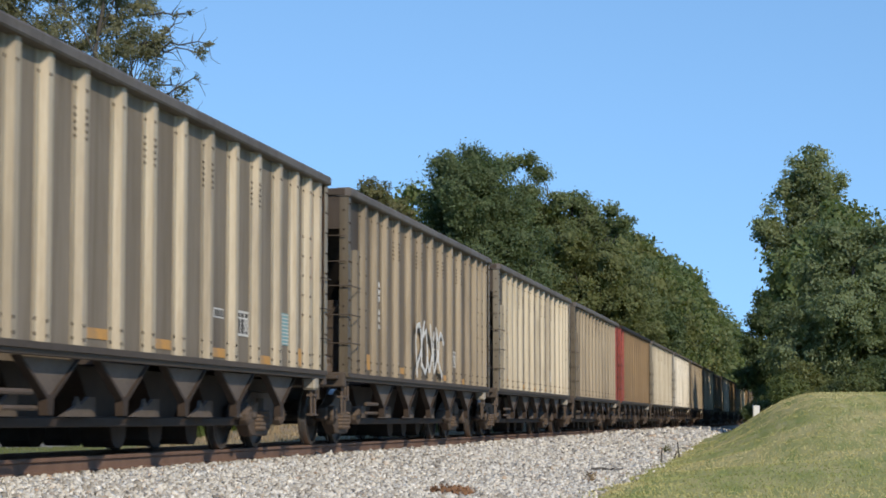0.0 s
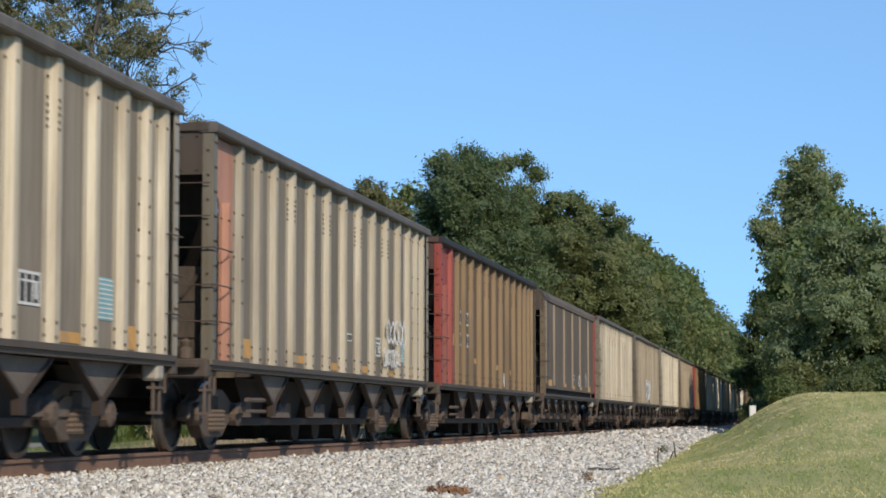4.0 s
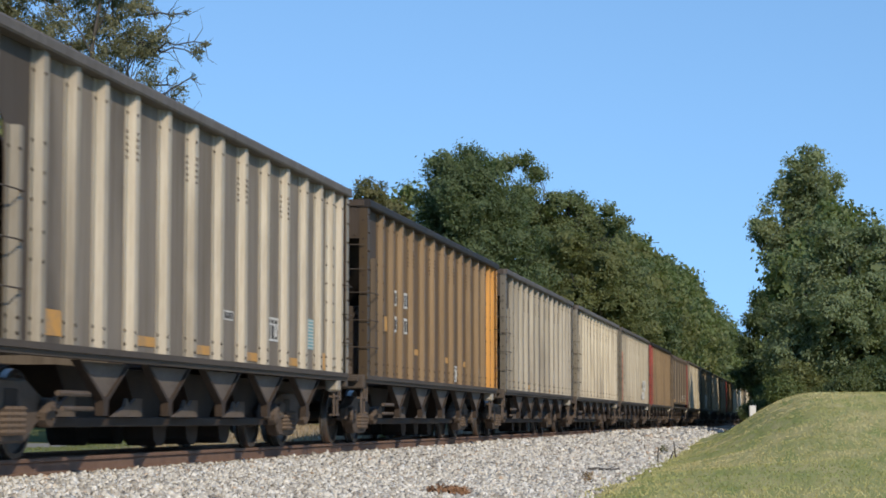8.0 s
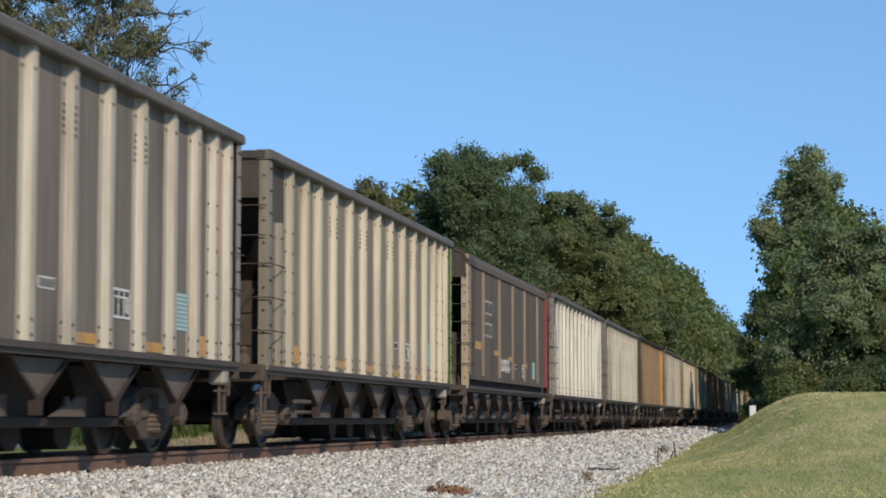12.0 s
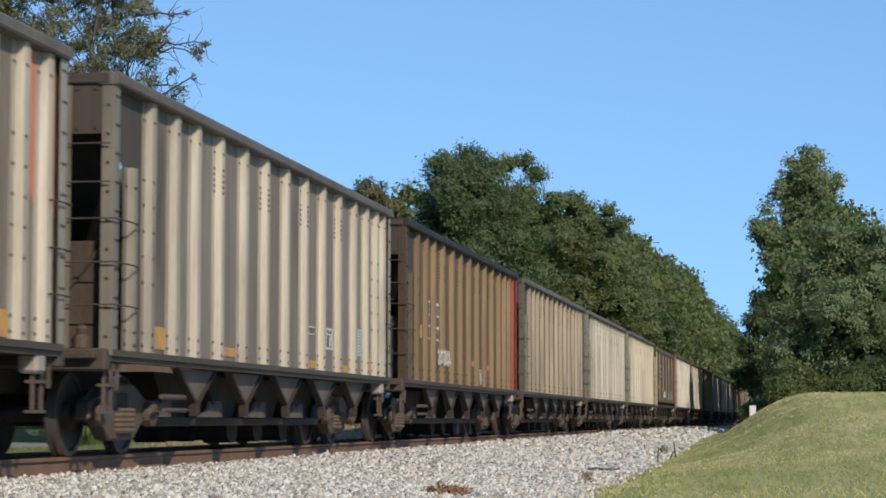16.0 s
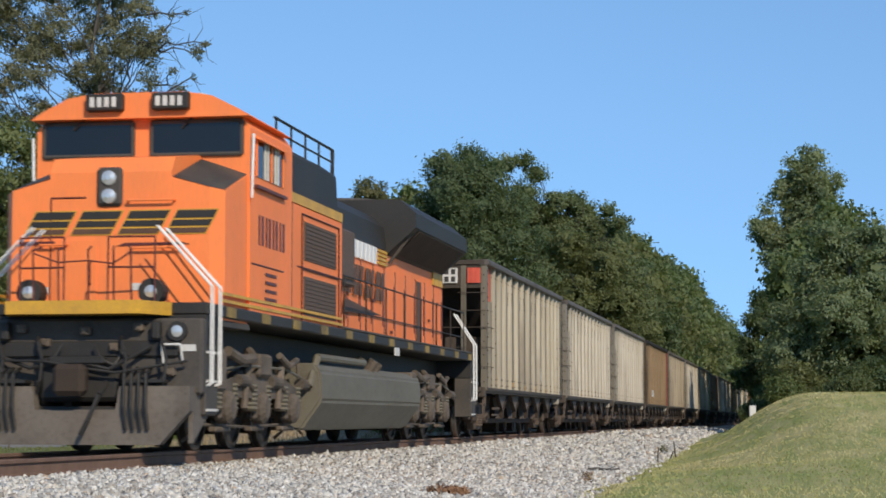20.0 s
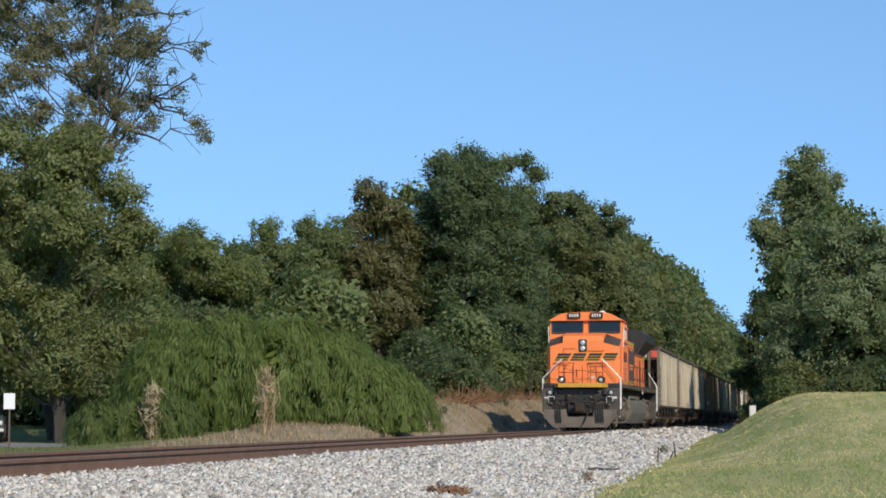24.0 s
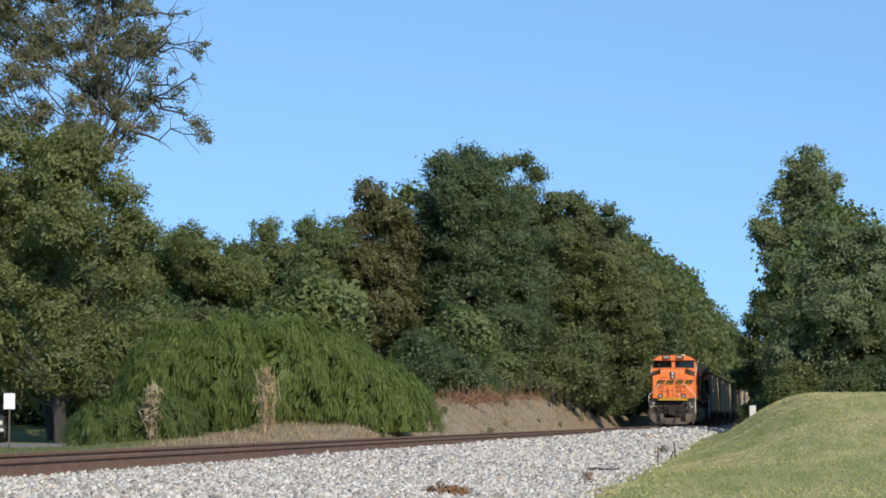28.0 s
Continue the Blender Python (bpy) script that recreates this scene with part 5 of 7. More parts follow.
        for s in (-1, 1):
            for y in (-0.9, 0.9):
                add("damper", "loco_truck", lambda b: (rod(b, (s * 1.24, y - 0.06, 0.55), (s * 1.24, y + 0.06, 1.12), 0.05, 8), rod(b, (s * 1.24, y + 0.02, 0.9), (s * 1.24, y + 0.08, 1.2), 0.07, 8)), "", t)
                add("sand_pipe", "loco_truck", lambda b: pipe(b, [(s * 1.18, y * 2.5, 1.25), (s * 1.2, y * 2.55, 0.7), (s * 0.95, y * 2.62, 0.25), (s * 0.8, y * 2.62, 0.12)], 0.024), "", t)
                add("brake_hanger", "under", lambda b: (box(b, s * 1.0 - 0.05, s * 1.0 + 0.05, y - 0.12, y + 0.12, 0.3, 0.62, 0.02), box(b, s * 0.8 - 0.06, s * 0.8 + 0.06, y - 0.3, y + 0.3, 0.32, 0.42, 0.02)), "", t)
            add("truck_air_line", "loco_tank", lambda b: pipe(b, [(s * 1.25, -2.3, 1.02), (s * 1.27, -1.2, 1.12), (s * 1.27, 1.2, 1.12), (s * 1.25, 2.3, 1.0)], 0.02), "", t)
            add("sand_box", "loco_truck", lambda b: box(b, min(s * 1.05, s * 1.42), max(s * 1.05, s * 1.42), -2.9, -2.45, 0.75, 1.28, 0.04), "", t)
            add("bolster_pad", "loco_truck", lambda b: box(b, min(s * 1.0, s * 1.3), max(s * 1.0, s * 1.3), -0.32, 0.32, 0.98, 1.3, 0.04), "", t)
        for y in (-1.3, 0.45, 2.2):
            add("traction_motor", "under", lambda b: (box(b, -0.6, 0.6, y - 0.48, y + 0.42, 0.2, 0.80, 0.06)), "", t)
        for s in (-1, 1):
            for y in (-1.75, 0.0, 1.75):
                add("brake_shoe", "loco_truck", lambda b: (box(b, s * 0.86 - 0.08, s * 0.86 + 0.08, y + 0.56, y + 0.68, 0.32, 0.70, 0.02), rod(b, (s * 1.02, y + 0.62, 0.72), (s * 1.02, y + 0.66, 0.30), 0.03, 6)), "", t)
                add("pedestal_tie", "loco_truck", lambda b: box(b, s * 1.12 - 0.06, s * 1.12 + 0.06, y - 0.34, y + 0.34, 0.24, 0.31, 0.02), "", t)
            add("brake_rod", "loco_truck", lambda b: pipe(b, [(s * 1.04, -2.4, 0.34), (s * 1.06, -0.2, 0.30), (s * 1.04, 2.4, 0.34)], 0.024), "", t)
            add("air_duct", "loco_truck", lambda b: pipe(b, [(s * 1.3, -2.0, 1.28), (s * 1.34, -1.5, 1.18), (s * 1.34, -0.9, 1.22), (s * 1.2, -0.6, 1.32)], 0.07, 8), "", t)
            add("air_duct", "loco_truck", lambda b: pipe(b, [(s * 1.3, 0.7, 1.30), (s * 1.34, 1.1, 1.16), (s * 1.3, 1.7, 1.26)], 0.05, 8), "", t)
        for y in (-1.75, 0.0, 1.75):
            part("wheelset", ws, None, t).location = (0, y, 0.53)
        add("bolster", "under", lambda b: box(b, -1.0, 1.0, -2.2, 2.2, 0.62, 0.95, 0.03), "", t)
    return loco


LOCO = locomotive()


# ---- trees and shrubs ----
def blades_mesh(P, a, face, L, aspect, bend=0.12):
    """Bent diamond blades at P along a, facing face."""
    n = len(P)
    face = face / np.linalg.norm(face, axis=1)[:, None]
    a = a - 0.8 * face * np.sum(a * face, 1)[:, None]
    a /= np.linalg.norm(a, axis=1)[:, None] + 1e-6
    b = np.cross(a, face)
    b /= np.linalg.norm(b, axis=1)[:, None] + 1e-6
    c = np.cross(a, b)
    v = np.empty((n, 4, 3))
    v[:, 0] = P - a * L[:, None] * 0.5
    v[:, 1] = P + b * (L * aspect * 0.5)[:, None] + c * (L * bend)[:, None]
    v[:, 2] = P + a * L[:, None] * 0.5
    v[:, 3] = P - b * (L * aspect * 0.5)[:, None] + c * (L * bend)[:, None]
    return v.reshape(-1, 3)


def unit(rng, n):
    d = rng.normal(size=(n, 3))
    return d / np.linalg.norm(d, axis=1)[:, None]


def boughs(rng, lobes, clump, leaf, cover=1.0, aspect=0.55, hang=0.2, gap=0.08, fill=1.0):
    """A crown: lobes (x, y, z, rx, ry, rz) carry rounded boughs, each a cap of outward leaves; coarse leafage inside closes the mass."""
    V = []
    for (cx, cy, cz, rx, ry, rz) in lobes:
        r = np.array([rx, ry, rz])
        mean = float(r.mean())
        area = 4 * math.pi * mean * mean
        cl = min(clump, mean * 0.8)
        n = max(4, int(area / (cl * cl * 1.5)))
        d = unit(rng, n)
        d = d[rng.random(n) > gap]
        n = len(d)
        C = np.array([cx, cy, cz]) + d * r * ((0.62 + 0.43 * rng.random(n) ** 0.7) * (1 + 0.07 * rng.normal(size=n)))[:, None]
        rc = cl * rng.uniform(0.55, 1.2, n)
        m = np.maximum(6, (cover * 1.5 * math.pi * rc * rc / (0.5 * leaf * leaf * aspect)).astype(int))
        D, RC, CC = np.repeat(d, m, 0), np.repeat(rc, m), np.repeat(C, m, 0)
        k = len(D)
        P = CC + rng.normal(size=(k, 3)) * RC[:, None] * np.array([0.50, 0.50, 0.40])
        slant = np.repeat(0.40 * rng.normal(size=(n, 3)), m, 0)
        face = D + slant + np.array([0, 0, 0.25]) + 0.50 * rng.normal(size=(k, 3))
        a = rng.normal(size=(k, 3)) + 0.3 * D + np.array([0, 0, -hang])
        V.append(blades_mesh(P, a, face, leaf * rng.uniform(0.6, 1.3, k), aspect))
        if fill and mean > 0.5:
            k = int(fill * 26 * max(1.0, mean))
            d = unit(rng, k)
            P = np.array([cx, cy, cz]) + d * r * (0.25 + 0.42 * rng.random(k))[:, None]
            V.append(blades_mesh(P, rng.normal(size=(k, 3)), d + 0.6 * rng.normal(size=(k, 3)), mean * rng.uniform(0.5, 0.85, k), 0.8))
    v = np.concatenate(V)
    return v, np.arange(len(v)).reshape(-1, 4)


def leaf_cloud(rng, lobes, clump, per_clump, leaf, aspect=0.55, hang=0.0, fill=0.55, gap=0.15, flow=0.0):
    """Leaves in clumps on and inside ellipsoid lobes (x, y, z, rx, ry, rz): verts and faces of bent diamond blades."""
    C, O = [], []
    for (cx, cy, cz, rx, ry, rz) in lobes:
        area = 4 * math.pi * ((rx * ry) ** 1.6 / 3 + (rx * rz) ** 1.6 / 3 + (ry * rz) ** 1.6 / 3) ** (1 / 1.6)
        n = max(5, int(area / (clump * clump * 1.5)))
        d = rng.normal(size=(n, 3))
        d /= np.linalg.norm(d, axis=1)[:, None]
        rad = fill + (1.05 - fill) * rng.random(n) ** 0.6
        rad *= 1 + 0.09 * rng.normal(size=n)
        keep = rng.random(n) > gap
        O.append(d[keep])
        C.append((np.array([cx, cy, cz]) + d * rad[:, None] * np.array([rx, ry, rz]))[keep])
    C = np.concatenate(C)
    n = len(C) * per_clump
    size = clump * rng.uniform(0.55, 1.25, len(C))
    P = np.repeat(C, per_clump, 0) + rng.normal(size=(n, 3)) * np.repeat(size, per_clump)[:, None] * np.array([0.44, 0.44, 0.34])
    L = leaf * rng.uniform(0.6, 1.35, n)
    a = rng.normal(size=(n, 3)) * np.array([1, 1, 0.7]) * (1 - 0.6 * flow) + np.array([0, 0, -hang]) + flow * np.repeat(np.concatenate(O), per_clump, 0) * np.array([0.9, 0.9, 0.25])
    a /= np.linalg.norm(a, axis=1)[:, None]
    # blades face outwards from their lobe, each clump with a slant of its own
    face = np.concatenate(O) + np.array([0, 0, 0.15]) + 0.4 * rng.normal(size=(len(C), 3))
    face = np.repeat(face, per_clump, 0) + 0.33 * rng.normal(size=(n, 3))
    face /= np.linalg.norm(face, axis=1)[:, None]
    a -= 0.7 * face * np.sum(a * face, 1)[:, None]
    a /= np.linalg.norm(a, axis=1)[:, None]
    b = np.cross(a, face)
    b /= np.linalg.norm(b, axis=1)[:, None]
    c = np.cross(a, b)
    v = np.empty((n, 4, 3))
    v[:, 0] = P - a * L[:, None] * 0.5
    v[:, 1] = P + b * (L * aspect * 0.5)[:, None] + c * (L * 0.12)[:, None]
    v[:, 2] = P + a * L[:, None] * 0.5
    v[:, 3] = P - b * (L * aspect * 0.5)[:, None] + c * (L * 0.12)[:, None]
    return v.reshape(-1, 3), np.arange(n * 4).reshape(-1, 4)


def limb(bm, rng, p, q, r0, r1, steps=4, wander=0.12):
    p, q = Vector(p), Vector(q)
    pts = [p.lerp(q, i / steps) for i in range(steps + 1)]
    for i in range(1, steps):
        pts[i] += Vector(rng.normal(size=3)) * wander * (q - p).length / steps
    for i in range(steps):
        a, b = r0 + (r1 - r0) * i / steps, r0 + (r1 - r0) * (i + 1) / steps
        rod(bm, pts[i], pts[i + 1], a, 6 if a > 0.05 else 4, b)
    return pts


def tree(name, seed, lobes, material, clump=0.7, leaf=0.24, trunk=0.22, hang=0.2, cover=1.0, gap=0.08, twigs=0, fork=0.3, aspect=0.5, arm=0.38, fill=1.0):
    """A tree on its own origin; lobes of the crown are relative to the foot of the trunk."""
    rng = np.random.default_rng(seed)
    ob = new(name)
    bm = bmesh.new()
    top = max(l[2] for l in lobes)
    mx, my = np.mean([l[0] for l in lobes]), np.mean([l[1] for l in lobes])
    over = [l[2] for l in lobes if abs(l[0] - mx * 0.8) < l[3] + 0.3]
    spine = limb(bm, rng, (0, 0, -0.3), (mx * 0.8, my * 0.8, min(top * 0.92, max(over, default=top))), trunk, trunk * 0.25, 8, 0.25)
    big = [l for l in lobes if l[3] >= 0.4]
    for (cx, cy, cz, rx, ry, rz) in lobes:
        if rx < 0.4:      # an outlying twig springs from the nearest large lobe
            h = min(big, key=lambda l: (l[0] - cx) ** 2 + (l[2] - cz) ** 2)
            ends = limb(bm, rng, h[:3], (cx, cy, cz), 0.05, 0.015, 5, 0.3)
            for j in range(9):
                d = rng.normal(size=3) * 0.4
                limb(bm, rng, ends[1 + j % 5], Vector(ends[1 + j % 5]) + Vector((abs(d[0]) + 0.1, d[1], d[2])), 0.016, 0.006, 2, 0.3)
            continue
        k = min(7, max(1, int(8 * (cz / top) * (1 - fork))))
        ends = limb(bm, rng, spine[k], (cx, cy, cz), trunk * arm, trunk * arm * 0.3, 4)
        for j in range(max(0, 3 + twigs)):
            d = rng.normal(size=3) * np.array([rx, ry, rz]) * 0.55
            limb(bm, rng, ends[2 + j % 3], Vector((cx + d[0], cy + d[1], cz + d[2])), trunk * 0.10, 0.012, 3, 0.2)
    part("trunk", bm, M["bark"], ob)
    v, f = boughs(rng, lobes, clump, leaf, cover, aspect, hang, gap, fill)
    part("crown", quads_mesh("crown", v, f, M[material]), None, ob)
    return ob


def random_lobes(rng, height, radius, base, n):
    out = []
    for i in range(n):
        h = base + (height - base) * (i + 0.5) / n
        wide = radius * math.sin(math.pi * min(0.97, 0.22 + 0.75 * (h - base) / (height - base))) ** 0.7
        a = i * 2.4 + rng.uniform(-0.5, 0.5)
        d = wide * rng.uniform(0.25, 0.6)
        r = wide * rng.uniform(0.55, 0.8)
        out.append((d * math.cos(a), d * math.sin(a), h, r, r, r * rng.uniform(0.65, 0.95)))
    return out


def place(ob, x, y, turn=0.0, size=1.0, dz=0.0):
    ob.matrix_basis = pose(x, y, float(ground_z(x, y)) + dz, 0, 0, turn) @ Matrix.Scale(size, 4)
    return ob


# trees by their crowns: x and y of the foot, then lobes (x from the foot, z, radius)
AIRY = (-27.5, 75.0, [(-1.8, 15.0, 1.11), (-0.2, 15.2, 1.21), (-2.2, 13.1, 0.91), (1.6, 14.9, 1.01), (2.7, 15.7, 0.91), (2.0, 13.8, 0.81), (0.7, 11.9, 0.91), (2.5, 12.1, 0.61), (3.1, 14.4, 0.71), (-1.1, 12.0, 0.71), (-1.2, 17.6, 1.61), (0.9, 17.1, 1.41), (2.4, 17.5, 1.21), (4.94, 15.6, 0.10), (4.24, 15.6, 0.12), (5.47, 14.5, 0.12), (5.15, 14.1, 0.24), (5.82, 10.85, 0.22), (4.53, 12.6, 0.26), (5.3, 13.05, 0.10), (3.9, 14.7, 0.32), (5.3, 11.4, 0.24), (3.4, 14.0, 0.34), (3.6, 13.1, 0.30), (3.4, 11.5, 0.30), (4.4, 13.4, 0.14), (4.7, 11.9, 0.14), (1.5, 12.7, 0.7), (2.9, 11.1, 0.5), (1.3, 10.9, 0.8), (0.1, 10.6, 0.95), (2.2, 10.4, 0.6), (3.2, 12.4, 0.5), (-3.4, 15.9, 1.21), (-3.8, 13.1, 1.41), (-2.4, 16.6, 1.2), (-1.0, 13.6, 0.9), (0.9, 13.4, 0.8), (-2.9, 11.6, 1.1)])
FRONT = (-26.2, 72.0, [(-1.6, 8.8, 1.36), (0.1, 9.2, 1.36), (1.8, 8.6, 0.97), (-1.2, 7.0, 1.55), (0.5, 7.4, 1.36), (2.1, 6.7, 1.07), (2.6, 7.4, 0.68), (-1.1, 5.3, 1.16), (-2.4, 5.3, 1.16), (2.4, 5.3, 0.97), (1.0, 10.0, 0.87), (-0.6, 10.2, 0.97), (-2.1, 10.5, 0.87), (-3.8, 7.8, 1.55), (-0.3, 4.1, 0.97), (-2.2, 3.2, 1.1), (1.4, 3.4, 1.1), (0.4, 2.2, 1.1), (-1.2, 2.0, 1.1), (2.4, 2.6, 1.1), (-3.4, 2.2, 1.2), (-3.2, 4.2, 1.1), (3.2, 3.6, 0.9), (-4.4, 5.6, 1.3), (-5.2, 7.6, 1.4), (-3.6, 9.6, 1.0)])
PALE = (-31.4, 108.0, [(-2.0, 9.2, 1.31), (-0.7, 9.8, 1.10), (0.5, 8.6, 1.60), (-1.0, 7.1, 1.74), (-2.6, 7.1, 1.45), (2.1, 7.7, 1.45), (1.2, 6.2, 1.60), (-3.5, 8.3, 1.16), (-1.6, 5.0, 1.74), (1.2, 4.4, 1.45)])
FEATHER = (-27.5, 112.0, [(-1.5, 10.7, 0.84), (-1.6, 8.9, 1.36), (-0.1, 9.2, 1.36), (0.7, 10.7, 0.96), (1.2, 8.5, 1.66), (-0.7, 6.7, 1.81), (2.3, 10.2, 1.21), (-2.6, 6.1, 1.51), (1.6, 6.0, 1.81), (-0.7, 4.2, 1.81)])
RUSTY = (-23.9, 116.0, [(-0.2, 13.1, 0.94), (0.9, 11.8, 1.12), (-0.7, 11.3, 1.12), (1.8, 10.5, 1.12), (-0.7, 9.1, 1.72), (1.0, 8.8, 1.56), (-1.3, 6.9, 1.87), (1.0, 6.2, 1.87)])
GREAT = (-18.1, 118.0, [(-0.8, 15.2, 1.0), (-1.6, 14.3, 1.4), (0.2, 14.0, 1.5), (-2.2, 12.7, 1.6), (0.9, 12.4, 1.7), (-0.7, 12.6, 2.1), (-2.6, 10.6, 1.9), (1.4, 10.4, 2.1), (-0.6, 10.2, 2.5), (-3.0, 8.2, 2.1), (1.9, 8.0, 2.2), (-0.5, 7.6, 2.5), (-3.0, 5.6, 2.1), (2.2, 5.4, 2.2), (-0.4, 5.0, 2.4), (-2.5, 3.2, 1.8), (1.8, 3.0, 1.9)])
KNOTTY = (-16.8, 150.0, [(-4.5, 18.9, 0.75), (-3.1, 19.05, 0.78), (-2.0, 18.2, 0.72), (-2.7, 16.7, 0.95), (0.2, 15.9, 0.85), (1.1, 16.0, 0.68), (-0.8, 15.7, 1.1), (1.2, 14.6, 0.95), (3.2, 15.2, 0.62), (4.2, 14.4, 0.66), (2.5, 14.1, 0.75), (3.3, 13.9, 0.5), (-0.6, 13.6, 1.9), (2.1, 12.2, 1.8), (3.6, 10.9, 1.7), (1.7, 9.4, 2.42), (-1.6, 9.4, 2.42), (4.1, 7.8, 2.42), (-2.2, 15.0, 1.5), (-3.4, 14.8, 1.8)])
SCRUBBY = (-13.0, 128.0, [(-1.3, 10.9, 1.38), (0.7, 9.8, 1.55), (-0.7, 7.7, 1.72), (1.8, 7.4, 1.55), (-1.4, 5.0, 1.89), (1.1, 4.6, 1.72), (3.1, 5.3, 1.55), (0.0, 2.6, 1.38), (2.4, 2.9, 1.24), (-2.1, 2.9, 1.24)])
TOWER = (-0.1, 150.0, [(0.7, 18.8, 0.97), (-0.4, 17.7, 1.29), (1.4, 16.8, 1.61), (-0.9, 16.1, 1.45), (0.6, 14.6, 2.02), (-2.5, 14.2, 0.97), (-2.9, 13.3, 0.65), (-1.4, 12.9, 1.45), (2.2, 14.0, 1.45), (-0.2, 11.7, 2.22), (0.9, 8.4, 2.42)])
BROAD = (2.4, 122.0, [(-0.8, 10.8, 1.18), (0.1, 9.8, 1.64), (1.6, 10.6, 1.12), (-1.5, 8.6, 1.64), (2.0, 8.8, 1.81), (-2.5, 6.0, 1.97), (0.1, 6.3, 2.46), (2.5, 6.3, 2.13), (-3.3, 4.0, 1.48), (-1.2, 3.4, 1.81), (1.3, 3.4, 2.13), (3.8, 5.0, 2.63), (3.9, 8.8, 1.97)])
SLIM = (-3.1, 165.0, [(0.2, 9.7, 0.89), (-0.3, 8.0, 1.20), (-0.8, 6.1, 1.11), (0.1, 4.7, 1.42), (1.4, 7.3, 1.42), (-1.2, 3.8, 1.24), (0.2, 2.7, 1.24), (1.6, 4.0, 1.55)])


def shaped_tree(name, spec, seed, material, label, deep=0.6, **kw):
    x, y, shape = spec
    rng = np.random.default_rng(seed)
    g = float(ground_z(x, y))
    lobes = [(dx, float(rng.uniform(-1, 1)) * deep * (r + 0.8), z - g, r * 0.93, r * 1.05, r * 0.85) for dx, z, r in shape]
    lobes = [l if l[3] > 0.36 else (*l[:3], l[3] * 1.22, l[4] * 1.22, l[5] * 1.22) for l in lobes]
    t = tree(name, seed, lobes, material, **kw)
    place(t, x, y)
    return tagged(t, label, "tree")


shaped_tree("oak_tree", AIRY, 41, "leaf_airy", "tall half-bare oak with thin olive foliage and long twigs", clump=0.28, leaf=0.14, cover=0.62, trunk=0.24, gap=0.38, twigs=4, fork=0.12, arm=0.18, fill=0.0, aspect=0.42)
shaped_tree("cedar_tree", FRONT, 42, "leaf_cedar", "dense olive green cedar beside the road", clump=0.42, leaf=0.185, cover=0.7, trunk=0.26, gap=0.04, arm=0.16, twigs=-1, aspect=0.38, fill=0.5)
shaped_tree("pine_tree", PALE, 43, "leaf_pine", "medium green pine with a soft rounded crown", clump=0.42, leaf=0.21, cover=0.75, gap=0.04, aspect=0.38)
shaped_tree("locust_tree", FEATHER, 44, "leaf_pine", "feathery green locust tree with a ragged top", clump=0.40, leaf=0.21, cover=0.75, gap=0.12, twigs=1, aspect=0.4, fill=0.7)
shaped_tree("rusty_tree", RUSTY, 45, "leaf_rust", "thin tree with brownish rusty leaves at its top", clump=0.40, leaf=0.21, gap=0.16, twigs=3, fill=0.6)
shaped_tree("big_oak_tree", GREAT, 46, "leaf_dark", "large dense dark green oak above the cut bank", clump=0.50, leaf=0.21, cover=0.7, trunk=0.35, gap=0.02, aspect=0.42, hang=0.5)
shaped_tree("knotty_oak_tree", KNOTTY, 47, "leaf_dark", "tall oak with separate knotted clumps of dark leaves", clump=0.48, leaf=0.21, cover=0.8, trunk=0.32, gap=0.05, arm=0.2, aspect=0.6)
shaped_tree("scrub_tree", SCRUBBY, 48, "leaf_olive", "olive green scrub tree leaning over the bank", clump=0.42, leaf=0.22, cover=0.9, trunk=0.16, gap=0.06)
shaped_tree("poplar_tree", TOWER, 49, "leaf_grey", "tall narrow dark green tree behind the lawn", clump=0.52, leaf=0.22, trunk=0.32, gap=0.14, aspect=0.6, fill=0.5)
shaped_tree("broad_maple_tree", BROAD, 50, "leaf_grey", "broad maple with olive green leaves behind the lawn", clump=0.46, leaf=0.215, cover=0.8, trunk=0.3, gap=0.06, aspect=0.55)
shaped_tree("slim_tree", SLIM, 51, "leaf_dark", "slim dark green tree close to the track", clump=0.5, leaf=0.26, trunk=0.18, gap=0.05)


